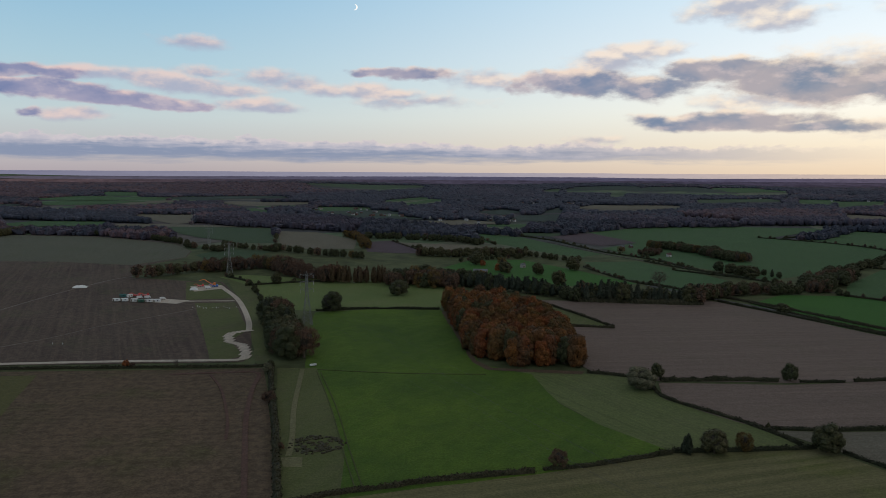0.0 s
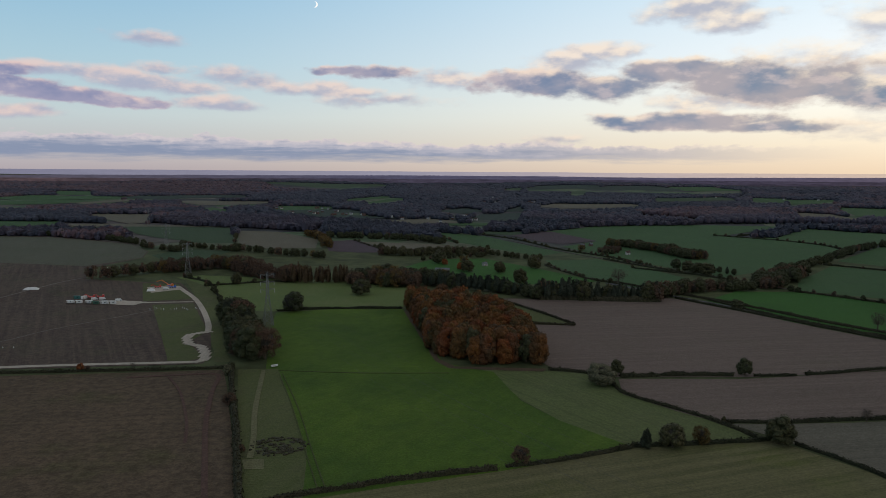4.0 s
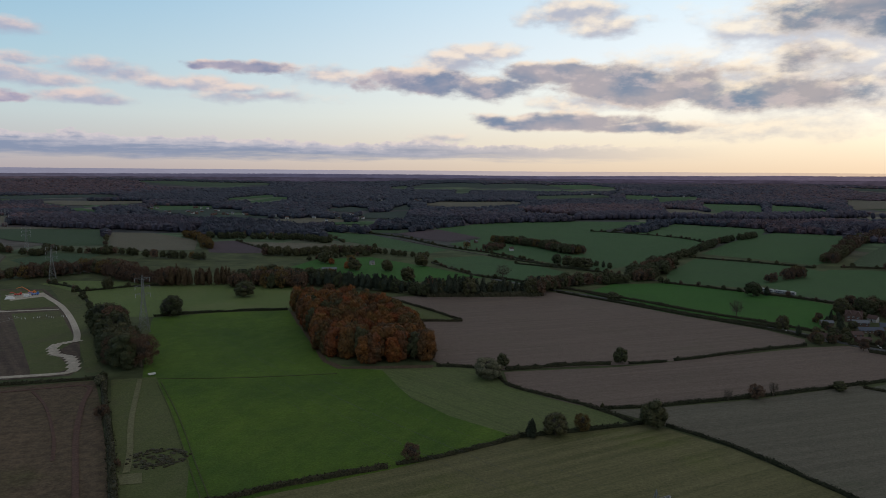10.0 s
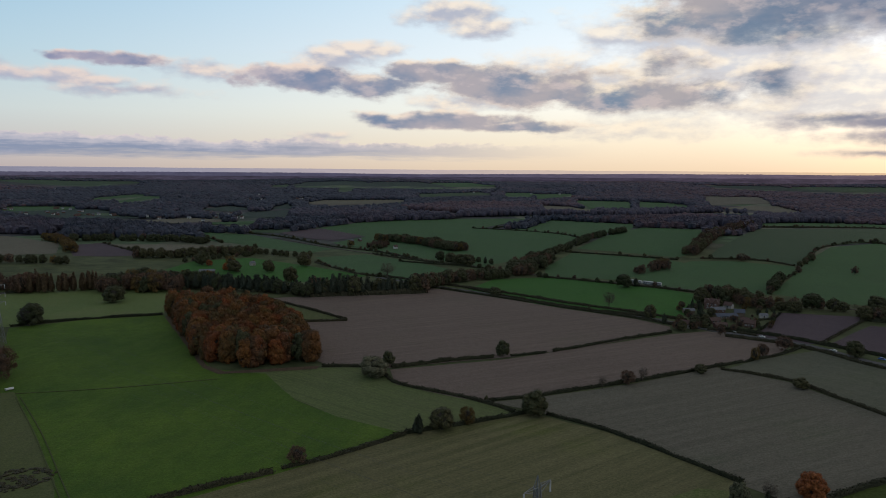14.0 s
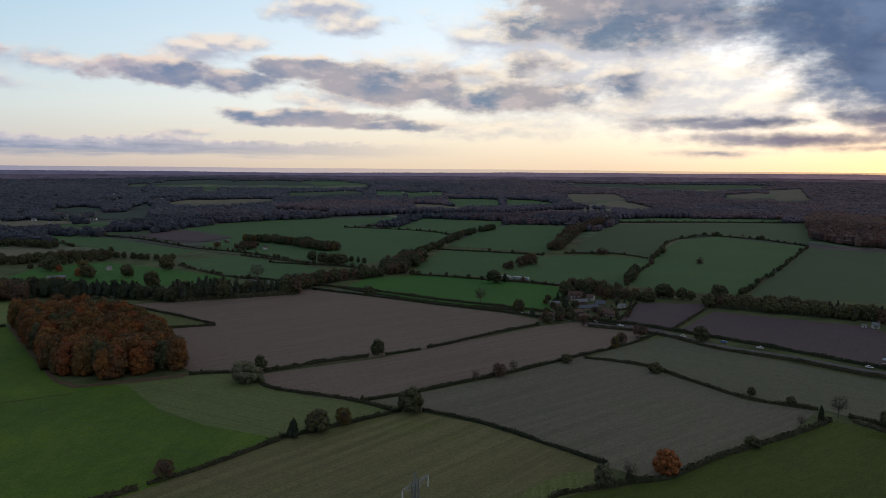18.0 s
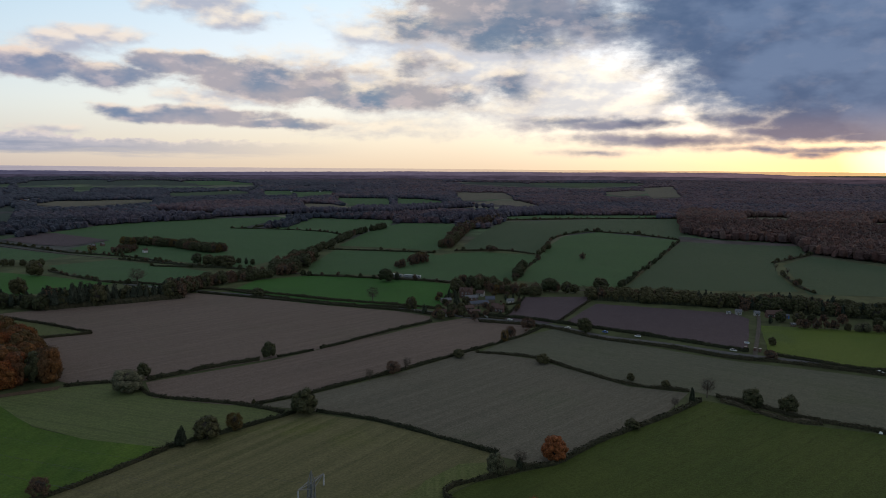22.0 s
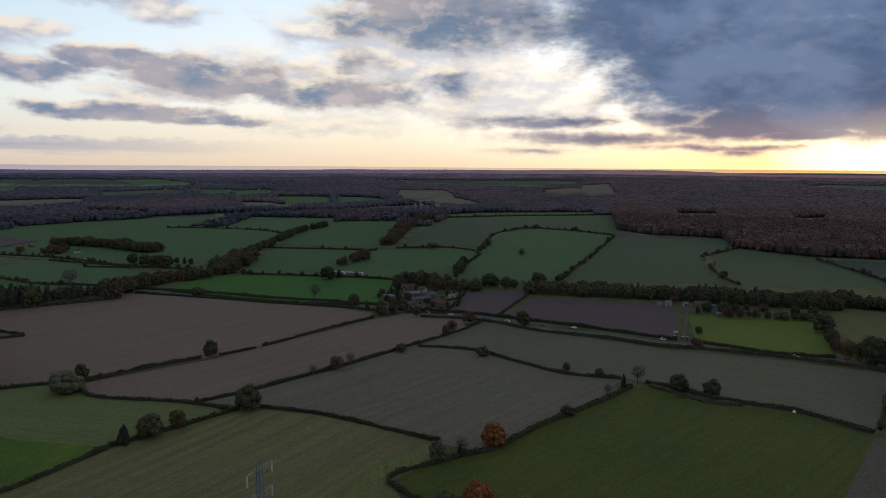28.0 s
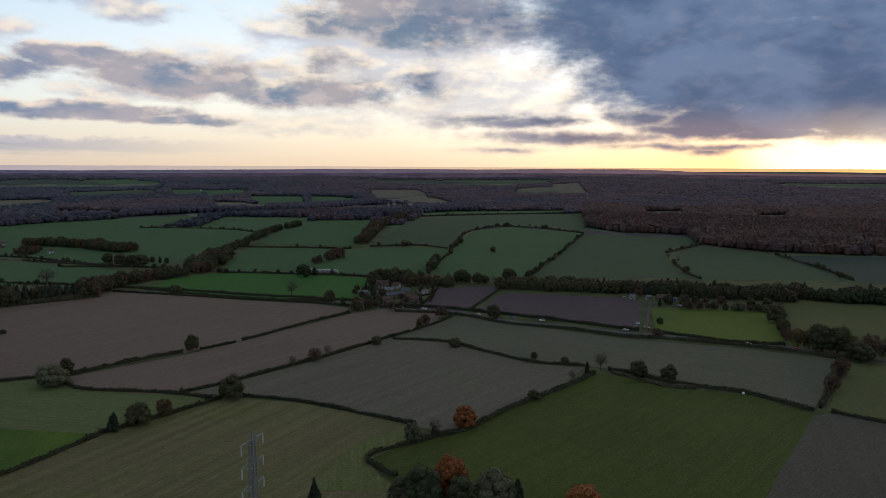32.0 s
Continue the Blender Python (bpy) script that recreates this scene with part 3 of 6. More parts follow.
SAID = {
    "plough_stubble": "muddy brown ploughed field with weeds and wheel ruts", "plough_brown": "brown ploughed field with faint drill lines",
    "weedy_green": "yellow-green weedy corner of a ploughed field", "dull_grass": "dull olive grass with worn patches",
    "rough_grass": "pale olive rough grass with curved mowing lines", "pasture": "pale green sheep pasture beside a hedge",
    "meadow": "rich green meadow with darker patches", "bright_pasture": "vivid green pasture beside the road",
    "lime_pasture": "yellow-green paddock beside the road", "winter_crop": "dark green winter crop with tramlines",
    "hay_field": "mown straw-green hay field with curved swaths", "brown_stubble": "brown stubble field with faint tramlines",
    "grey_stubble": "grey-brown stubble field with drill lines", "green_stubble": "grey-green stubble field beside the road",
    "grey_plough": "dark grey ploughed field with faint furrows", "swath_green": "bright green mown margin of a hay field", "purple_plough": "dark purple-brown ploughed field", "deep_green": "deep green field on the far slope",
    "pale_green": "pale green pasture on the far slope", "faded_green": "faded green crop field on the slope", "pale_straw": "pale straw-coloured field far off", "leaf_litter": "brown leaf litter and bare soil along the copse", "bare_earth": "pale bare earth patch in grass", "concrete": "pale concrete hardstanding",
}
STEP = [0]


def field(kind, pts, over=0):
    STEP[0] += 1
    bm = bmesh.new()
    vs = []
    n = len(pts)
    for i in range(n):
        (ax, ay), (bx, by) = pts[i], pts[(i + 1) % n]
        d = math.hypot(bx - ax, by - ay)
        k = max(1, min(12, int(d / 14)))
        for j in range(k):
            f = j / k
            w = 0 if d > 1500 else 0.9 * noise.noise((ax + (bx - ax) * f, ay + (by - ay) * f, 3.3))
            vs.append(bm.verts.new((ax + (bx - ax) * f - (by - ay) / d * w, ay + (by - ay) * f + (bx - ax) / d * w, 0)))
    bmesh.ops.triangulate(bm, faces=[bm.faces.new(vs)])
    far = min(math.hypot(*p) for p in pts) > 1100
    cell = 30 if not far else 60
    lift = 0.03 + 0.0009 * STEP[0] + 0.1 * over
    me = drape(kind, bm, FIELDS[kind], lift, cell)
    tagged(new(kind + "_field" if "field" not in kind else kind, me), SAID[kind], "field", kind="structure")
    POLYS.append(pts)


def strip(name, kind, width, pts):
    """A made way of even width along a line, with its edges a little worn."""
    line = fine_line(pts, 6.0)
    left, right = [], []
    for i, p in enumerate(line):
        a, b = line[max(0, i - 1)], line[min(len(line) - 1, i + 1)]
        d = (b - a).normalized()
        s = Vector((-d.y, d.x)) * width / 2 * (1 + 0.08 * noise.noise((p.x * 0.1, p.y * 0.1, 0)))
        for side, q in ((left, p + s), (right, p - s)):
            side.append((q.x, q.y, float(land(q.x, q.y)) + (0.28 + 0.5 * min(1.0, max(0.0, (p.length - 1000) / 250)))))
    n = len(line)
    low = [(x, y, z - 0.4) for x, y, z in left] + [(x, y, z - 0.4) for x, y, z in right]
    fs = [(i, n + i, n + i + 1, i + 1) for i in range(n - 1)] + [(i, i + 1, 2 * n + i + 1, 2 * n + i) for i in range(n - 1)] + [(n + i + 1, n + i, 3 * n + i, 3 * n + i + 1) for i in range(n - 1)]
    ob = new(name, mesh_of(name, left + right + low, fs, FIELDS[kind]))
    said = {"worn_grass": "thin worn path across the meadow", "drive": "worn gravel drive to a farm between verges", "wheel_rut": "dark wheel ruts worn into muddy soil", "concrete": "pale concrete farm track across the field", "bare_earth": "trodden strip of bare pale earth in grass", "asphalt": "grey asphalt country road between hedges", "ballast": "railway line on brown stone ballast"}
    return tagged(ob, said[kind], name.replace("_", " "), kind="structure")


def fine_line(pts, gap):
    p = [Vector(q) for q in pts]
    out = []
    for i in range(len(p) - 1):
        a, b, c, d = p[max(0, i - 1)], p[i], p[i + 1], p[min(len(p) - 1, i + 2)]
        k = max(1, int((c - b).length / gap))
        for j in range(k):
            t = j / k
            out.append(0.5 * ((2 * b) + (c - a) * t + (2 * a - 5 * b + 4 * c - d) * t * t + (3 * b - a - 3 * c + d) * t ** 3))
    out.append(p[-1])
    return out


# ---- trees ----
def ico(level):
    bm = bmesh.new()
    bmesh.ops.create_icosphere(bm, subdivisions=level, radius=1)
    v = np.array([q.co[:] for q in bm.verts])
    f = np.array([[q.index for q in t.verts] for t in bm.faces])
    bm.free()
    return v, f


ICO = {k: ico(k) for k in (1, 2, 3, 4)}


def sprays(rng, at, out, size, droop=0.0):
    """Leaf sprays at the given places that lie roughly across the given directions."""
    n = len(at)
    nrm = out + 0.55 * rng.normal(size=(n, 3))
    u = np.cross(nrm, rng.normal(size=(n, 3)))
    u = u / (np.linalg.norm(u, axis=1)[:, None] + 1e-6)
    w = np.cross(nrm, u)
    w = w / (np.linalg.norm(w, axis=1)[:, None] + 1e-6) * size * (0.45 + 0.7 * rng.random((n, 1)))
    u = u * size * (0.6 + 0.8 * rng.random((n, 1)))
    if droop:
        u[:, 2] -= size * droop
    tri = np.stack([at - u * 0.5 - w * 0.3, at + u * 0.6 - w * 0.2, at + w * 0.7], 1).reshape(-1, 3)
    return tri, np.arange(len(tri)).reshape(-1, 3)


def lumpy(v, seed, a, b):
    """How far a point of a crown's hull stands out: broad boughs and smaller tufts."""
    out = []
    for x, y, z in v:
        q = noise.noise((x * 1.7 + seed, y * 1.7, z * 1.7)) * a + noise.noise((x * 4.2, y * 4.2 + seed, z * 4.2)) * b
        out.append(1 + q - 0.5 * a * max(0.0, -noise.noise((x * 2.6, y * 2.6, z * 2.6 + seed))))
    return np.array(out)[:, None]


# shape of each kind: crown width to height, base of crown, fullness of top, clumps
SHAPE = {"oak": (0.92, 0.10, 0.95, 46), "beech": (0.80, 0.0, 1.05, 96), "orange": (0.95, 0.10, 0.95, 90), "amber": (0.88, 0.10, 0.9, 34), "brown": (0.95, 0.14, 0.95, 32),
         "willow": (1.10, 0.03, 1.0, 40), "bare": (0.85, 0.25, 0.9, 20), "holly": (0.62, 0.05, 0.55, 18), "pine": (0.52, 0.14, 0.75, 20), "larch": (0.36, 0.10, 0.6, 16)}
TALE = {"oak": "dull dark green and bronze oak tree", "beech": "rusty orange and copper beech tree", "orange": "bright orange autumn maple tree", "amber": "yellow-brown autumn birch tree",
        "brown": "sparse purple-brown hawthorn tree", "willow": "broad grey-green drooping willow tree", "bare": "nearly bare grey-brown ash tree",
        "holly": "dense dark evergreen holly tree", "pine": "tall dark green pine tree", "larch": "slim rust-brown larch tree"}
NAME = {"oak": "oak_tree", "beech": "beech_tree", "orange": "maple_tree", "amber": "birch_tree", "brown": "hawthorn_tree", "willow": "willow_tree", "bare": "ash_tree", "holly": "holly_tree", "pine": "pine_tree", "larch": "larch_tree"}
CROWNS = {}


def boughs(rng, kind, lod, wide, base, count):
    """A broadleaf crown one metre high: many boughs of leaf sprays round a heart coloured dark for inner shade, fuller
    low down than at the top, with gaps between.
    """
    mid, half = (1 + base) / 2, (1 - base) / 2
    airy = kind in ("brown", "amber")
    low = base * 0.7 if kind != "beech" else 0.02
    lean = rng.normal(size=2) * 0.03
    n = int(count * (1.0, 0.9, 0.55)[lod])
    i = np.arange(n)
    z = np.clip(-0.78 + 1.7 * (i + 0.5) / n + rng.uniform(-0.12, 0.12, n), -0.85, 0.93)
    t = i * 2.39996 + rng.uniform(-0.5, 0.5, n)
    out = np.sqrt(np.maximum(0.04, 1 - z * z)) * np.where(z > 0, 1 - 0.16 * z, 1 - 0.08 * z)
    reach = rng.uniform(0.56, 0.80, n)
    d = np.stack([np.cos(t) * out, np.sin(t) * out, z], 1)
    c = d * reach[:, None] * (wide / 2, wide / 2, half) + (0, 0, mid)
    c[:, :2] += lean * (c[:, 2:3] * 2)
    rad = half * rng.uniform(0.24, 0.42, n) * (0.85 if airy else 0.78 if kind in ("beech", "orange") else 1.0) * (1.25 if lod == 2 else 1.0)
    per = int((8200, 2500, 640)[lod] * (0.9 if airy else 1.0) / n)
    s = rng.normal(size=(n, per, 3)) + 0.55 * d[:, None]
    s /= np.linalg.norm(s, axis=2)[..., None]
    squash = (1.0, 1.0, 0.8)
    at = c[:, None] + s * rad[:, None, None] * squash * rng.uniform(0.7 if not airy else 0.4, 1.16, (n, per, 1))
    v, f = sprays(rng, at.reshape(-1, 3), s.reshape(-1, 3), (0.024, 0.042, 0.075)[lod], 0.6 if kind == "willow" else 0.0)
    slots = [np.zeros(len(f), np.int32)]
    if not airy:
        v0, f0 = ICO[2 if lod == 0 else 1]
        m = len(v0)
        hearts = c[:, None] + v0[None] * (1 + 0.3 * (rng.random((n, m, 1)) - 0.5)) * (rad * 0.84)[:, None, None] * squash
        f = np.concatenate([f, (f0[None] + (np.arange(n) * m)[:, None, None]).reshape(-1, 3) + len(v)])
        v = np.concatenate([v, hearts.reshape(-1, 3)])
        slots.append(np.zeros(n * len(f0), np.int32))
    # solid heart in the second slot, near black in place of crown shade
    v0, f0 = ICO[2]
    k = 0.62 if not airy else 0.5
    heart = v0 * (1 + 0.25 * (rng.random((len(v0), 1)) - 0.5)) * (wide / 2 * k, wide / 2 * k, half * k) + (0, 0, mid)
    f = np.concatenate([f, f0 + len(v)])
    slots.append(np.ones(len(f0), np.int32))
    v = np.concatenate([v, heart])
    bottom, top = np.percentile(v[:, 2], 0.8), np.percentile(v[:, 2], 99.6)
    v[:, 2] = np.maximum(low - 0.02, low + (v[:, 2] - bottom) * (1 - low) / (top - bottom))
    return v, f, np.concatenate(slots)


def tree_meshes(kind, lod, variant):
    """Crown and trunk of a tree one metre high; scaled where it stands."""
    key = (kind, lod, variant)
    if key in CROWNS:
        return CROWNS[key]
    rng = np.random.default_rng(sum(map(ord, kind)) * 31 + lod * 7 + variant)
    wide, base, top, count = SHAPE[kind]
    mid, half = (1 + base) / 2, (1 - base) / 2
    sparse = kind == "bare"
    tall = kind in ("holly", "pine", "larch")
    seed = 10.0 * variant + sum(map(ord, kind)) % 17
    clumps = []
    for i in range(count):
        z = -0.7 + 1.5 * (i + 0.5) / count
        a = i * 2.39996 + rng.random() * 0.7
        rr = math.sqrt(max(0.05, 1 - z * z)) * (0.55 + 0.25 * rng.random())
        clumps.append((np.array([math.cos(a) * rr * wide / 2, math.sin(a) * rr * wide / 2, mid + z * half]), half * 0.3))

    def hull(d):
        """From directions to places on the crown."""
        r = lumpy(d, seed, 0.5 if tall else 0.42, 0.26)
        squash = np.clip(0.25 + 0.85 * (1 - (d[:, 2:3] + 1) / 2) ** 0.8, 0.12, 1.1) if tall else np.ones((len(d), 1))
        p = d * r * np.concatenate([squash * wide / 2, squash * wide / 2, np.full((len(d), 1), half * (1.05 if not tall else 1))], 1)
        p[:, 2] = np.clip(p[:, 2] + mid, base * 0.6, 1.04)
        return p

    if sparse or tall:
        n = int((9000, 2300, 620)[lod] * (0.45 if sparse else 0.6))
        d = rng.normal(size=(n, 3))
        d /= np.linalg.norm(d, axis=1)[:, None]
        centre = np.array([0, 0, mid])
        at = centre + (hull(d) - centre) * (0.90 + 0.17 * rng.random((n, 1)))
        if sparse:
            at = centre + (at - centre) * (0.45 + 0.55 * rng.random((n, 1)))
        v, f = sprays(rng, at, d, (0.026, 0.046, 0.075)[lod] * (0.6 if sparse else 1))
        if tall:
            v0, f0 = ICO[(4, 3, 2)[lod]]
            f = np.concatenate([f, f0 + len(v)])
            v = np.concatenate([v, centre + (hull(v0) - centre) * 0.93])
        slots = np.zeros(len(f), np.int32)
    else:
        v, f, slots = boughs(rng, kind, lod, wide, base, count)
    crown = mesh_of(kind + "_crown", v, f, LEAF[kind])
    crown.materials.append(LEAF["shaded_twigs"])
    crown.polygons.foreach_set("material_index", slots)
    # tapered trunk and limbs
    vs, fs = [], []

    def limb(a, b, ra, rb, sides):
        a, b = Vector(a), Vector(b)
        d = (b - a).normalized()
        p = d.orthogonal().normalized()
        q = d.cross(p)
        k = len(vs)
        for c, r in ((a, ra), (b, rb)):
            for s in range(sides):
                t = 2 * math.pi * s / sides
                vs.append(tuple(c + (p * math.cos(t) + q * math.sin(t)) * r))
        for s in range(sides):
            fs.append((k + s, k + (s + 1) % sides, k + sides + (s + 1) % sides, k + sides + s))

    sides = (7, 5, 4)[lod]
    limb((0, 0, -0.03), (0.004, 0.003, base + 0.12), 0.036, 0.026, sides)
    limb((0.004, 0.003, base + 0.12), (0.0, 0.01, 0.86), 0.026, 0.006, sides)
    for c, r in clumps[: (16 if sparse else 9 if lod < 2 else 4)]:
        z0 = base + 0.06 + 0.45 * max(0.0, c[2] - base) * 0.6
        limb((0, 0, z0), tuple(c), 0.013, 0.004, 3)
    if sparse:
        for _ in range(260 if lod < 2 else 120):
            c, r = clumps[int(rng.integers(len(clumps)))]
            d = rng.normal(size=3)
            d[2] = abs(d[2])
            d /= np.linalg.norm(d)
            limb(tuple(c - d * r * 0.3), tuple(c + d * r * 1.1), 0.0035, 0.0012, 3)
    trunk = mesh_of(kind + "_trunk", vs, fs, BARK)
    CROWNS[key] = (crown, trunk)
    return CROWNS[key]


COUNT = [0]


def tree(kind, high, at, wide=1.0, group="", note=""):
    (x, y), = at
    COUNT[0] += 1
    rng = random.Random(COUNT[0] * 7919)
    r = math.hypot(x, y)
    lod = 0 if r < 470 else 1 if r < 900 else 2
    crown, trunk = tree_meshes(kind, lod, rng.randrange(3 if lod else 2))
    e = new(NAME[kind])
    e.empty_display_size = 1
    e.matrix_basis = pose(x, y, float(land(x, y)), 0, 0, rng.uniform(0, 360)) @ Matrix.Diagonal((high * wide * rng.uniform(0.92, 1.08), high * wide * rng.uniform(0.92, 1.08), high, 1))
    part("crown", crown, e)
    part("trunk", trunk, e)
    return tagged(e, note or TALE[kind] + (" in a belt" if group else " by a field edge"), "tree", group)


def belt(kinds, low, tall, gap, wide, pts):
    """A tree belt: single trees in uneven spacing along a line, several deep where it is wide. Far belts are one mass."""
    kinds = kinds.split()
    rng = random.Random(int(pts[0][0]) * 31 + int(pts[0][1]))
    line = fine_line(pts, gap)
    far = min(math.hypot(*p) for p in pts) > 640
    mass = {}
    for i, p in enumerate(line):
        rows = max(1, round(wide / 9))
        for k in range(rows):
            if rng.random() < 0.10:
                continue
            a, b = line[max(0, i - 1)], line[min(len(line) - 1, i + 1)]
            d = (b - a).normalized() if (b - a).length else Vector((1, 0))
            off = ((k + 0.5) / rows - 0.5) * wide + rng.uniform(-2, 2)
            q = p + Vector((-d.y, d.x)) * off + d * rng.uniform(-0.4, 0.4) * gap
            kind = kinds[0] if rng.random() < 0.5 else rng.choice(kinds)
            h, w = rng.uniform(low, tall) * (0.9 + 0.25 * noise.noise((q.x * 0.03, q.y * 0.03, 7))), rng.uniform(0.85, 1.15)
            if not far:
                tree(kind, h, [(q.x, q.y)], w, "trees of the belt")
                continue
            crown, _ = tree_meshes(kind, 2, rng.randrange(3))
            v = np.array([c.co[:] for c in crown.vertices])
            f = np.array([c.vertices[:] for c in crown.polygons])
            inner = np.array([c.material_index for c in crown.polygons])
            t = rng.uniform(0, 6.28)
            v = v @ np.array([[math.cos(t), math.sin(t), 0], [-math.sin(t), math.cos(t), 0], [0, 0, 1]]) * (h * w, h * w, h) + (q.x, q.y, float(land(q.x, q.y)) - 0.05 * h)
            mass.setdefault(kind, []).append((v, f, inner))
    for kind, many in mass.items():
        k, vs, fs = 0, [], []
        for v, f, _ in many:
            vs.append(v), fs.append(f + k)
            k += len(v)
        me = mesh_of("tree_belt", np.concatenate(vs), np.concatenate(fs), LEAF[kind])
        me.materials.append(LEAF["shaded_twigs"])
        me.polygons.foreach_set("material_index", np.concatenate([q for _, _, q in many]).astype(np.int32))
        tagged(new("tree_belt", me), "far belt: " + TALE[kind].replace(" tree", " trees"), "trees", kind="stuff")


def inside(px, py, poly):
    """Which of the points lie in the polygon."""
    hit = np.zeros(len(px), bool)
    n = len(poly)
    for i in range(n):
        (ax, ay), (bx, by) = poly[i], poly[(i + 1) % n]
        if ay != by:
            hit ^= ((ay > py) != (by > py)) & (px < (bx - ax) * (py - ay) / (by - ay) + ax)
    return hit


def scatter(poly, gap, seed):
    rng = np.random.default_rng(seed)
    a = np.array(poly, float)
    lo, hi = a.min(0), a.max(0)
    gx, gy = np.meshgrid(np.arange(lo[0], hi[0], gap), np.arange(lo[1], hi[1], gap))
    p = np.stack([gx.ravel(), gy.ravel()], 1) + rng.uniform(-0.45, 0.45, (gx.size, 2)) * gap
    return p[inside(p[:, 0], p[:, 1], poly)], rng


def copse(kind, low, tall, gap, pts):
    p, rng = scatter(pts, gap, 5)
    for x, y in p:
        tree(kind if rng.random() < 0.86 else str(rng.choice(["amber", "brown", "brown", "oak"])), float(rng.uniform(low, tall)), [(float(x), float(y))], float(rng.uniform(0.72, 1.0)), "trees of the beech copse", "rusty orange and copper beech tree in a dense copse")


def crowns(name, mat, p, rng, low, tall, gap, label):
    """A far wood as one mass of single ragged crowns: leaf sprays round a lumpy core."""
    r = np.hypot(p[:, 0], p[:, 1])
    parts_v, parts_f, slots, k = [], [], [], 0
    for r0, r1, count in ((0, 1700, 34), (1700, 2600, 0), (2600, 9000, 0)):
        q = p[(r >= r0) & (r < r1)]
        if not len(q):
            continue
        v0, f0 = ICO[1] if r1 < 3000 else DOME
        # steep sides under a gently rounded roof of leaves
        v0 = np.concatenate([v0[:, :2], np.sign(v0[:, 2:]) * np.abs(v0[:, 2:]) ** 0.85], 1)
        n, m = len(q), len(v0)
        h = rng.uniform(low * 0.8, tall * 1.15, (n, 1, 1))
        w = gap * rng.uniform(0.5, 0.9, (n, 1, 1))
        full = np.concatenate([w, w, h * 0.54], 2)
        foot = np.stack([q[:, 0], q[:, 1], land(q[:, 0], q[:, 1])], 1)[:, None] + np.concatenate([0 * h, 0 * h, h * 0.5], 2)
        v = foot + np.broadcast_to(v0, (n, m, 3)) * (1 + (0.7 if count else 0.5) * (rng.random((n, m, 1)) - 0.5)) * full
        parts_v.append(v.reshape(-1, 3))
        parts_f.append((f0[None] + (np.arange(n) * m)[:, None, None]).reshape(-1, 3) + k)
        slots.append(np.full(n * len(f0), 0 if count else 1))
        k += n * m
        if count:
            s = rng.normal(size=(n, count, 3))
            s /= np.linalg.norm(s, axis=2)[..., None]
            s[..., 2] = np.where(s[..., 2] < -0.45, -s[..., 2], s[..., 2])
            at = foot + s * full * rng.uniform(0.85, 1.2, (n, count, 1))
            tri, tf = sprays(rng, at.reshape(-1, 3), s.reshape(-1, 3) * (0.6, 0.6, 1.0), 2.2)
            parts_v.append(tri)
            parts_f.append(tf + k)
            slots.append(np.zeros(len(tf), int))
            k += len(tri)
    if k:
        me = mesh_of(name, np.concatenate(parts_v), np.concatenate(parts_f), mat, True)
        me.polygons.foreach_set("use_smooth", np.concatenate(slots).astype(bool))
        tagged(new(name, me), label, "woodland", kind="stuff")


def dome():
    """A small five-sided crown for the far woods."""
    v = [(math.cos(1.2566 * i) * s, math.sin(1.2566 * i) * s, z) for s, z in ((0.85, -0.7), (0.95, 0.1)) for i in range(5)] + [(0, 0, 0.95)]
    f = [(i, (i + 1) % 5, 5 + (i + 1) % 5) for i in range(5)] + [(i, 5 + (i + 1) % 5, 5 + i) for i in range(5)] + [(5 + i, 5 + (i + 1) % 5, 10) for i in range(5)]
    return np.array(v), np.array(f)


DOME = dome()
WOODSAY = {"russet": "rust-red and brown autumn woodland on the ridge", "rust": "rust-brown autumn woodland on the ridge, blued for haze", "mixed": "mixed brown and green woodland, blued for haze", "dark": "dark green woodland in the valley, blued for haze"}


def wood(kind, low, tall, gap, pts):
    p, rng = scatter(pts, gap, int(abs(pts[0][0])) + 3)
    for poly in POLYS:
        if min(math.hypot(*q) for q in poly) > 1500:
            for f in (1.0, 1.03, 1.06, 1.09):
                p = p[~inside(p[:, 0] * f, p[:, 1] * f, poly)]
    crowns("woodland", LEAF[kind], p, rng, low, tall, gap, WOODSAY[kind])
    POLYS.append(pts)


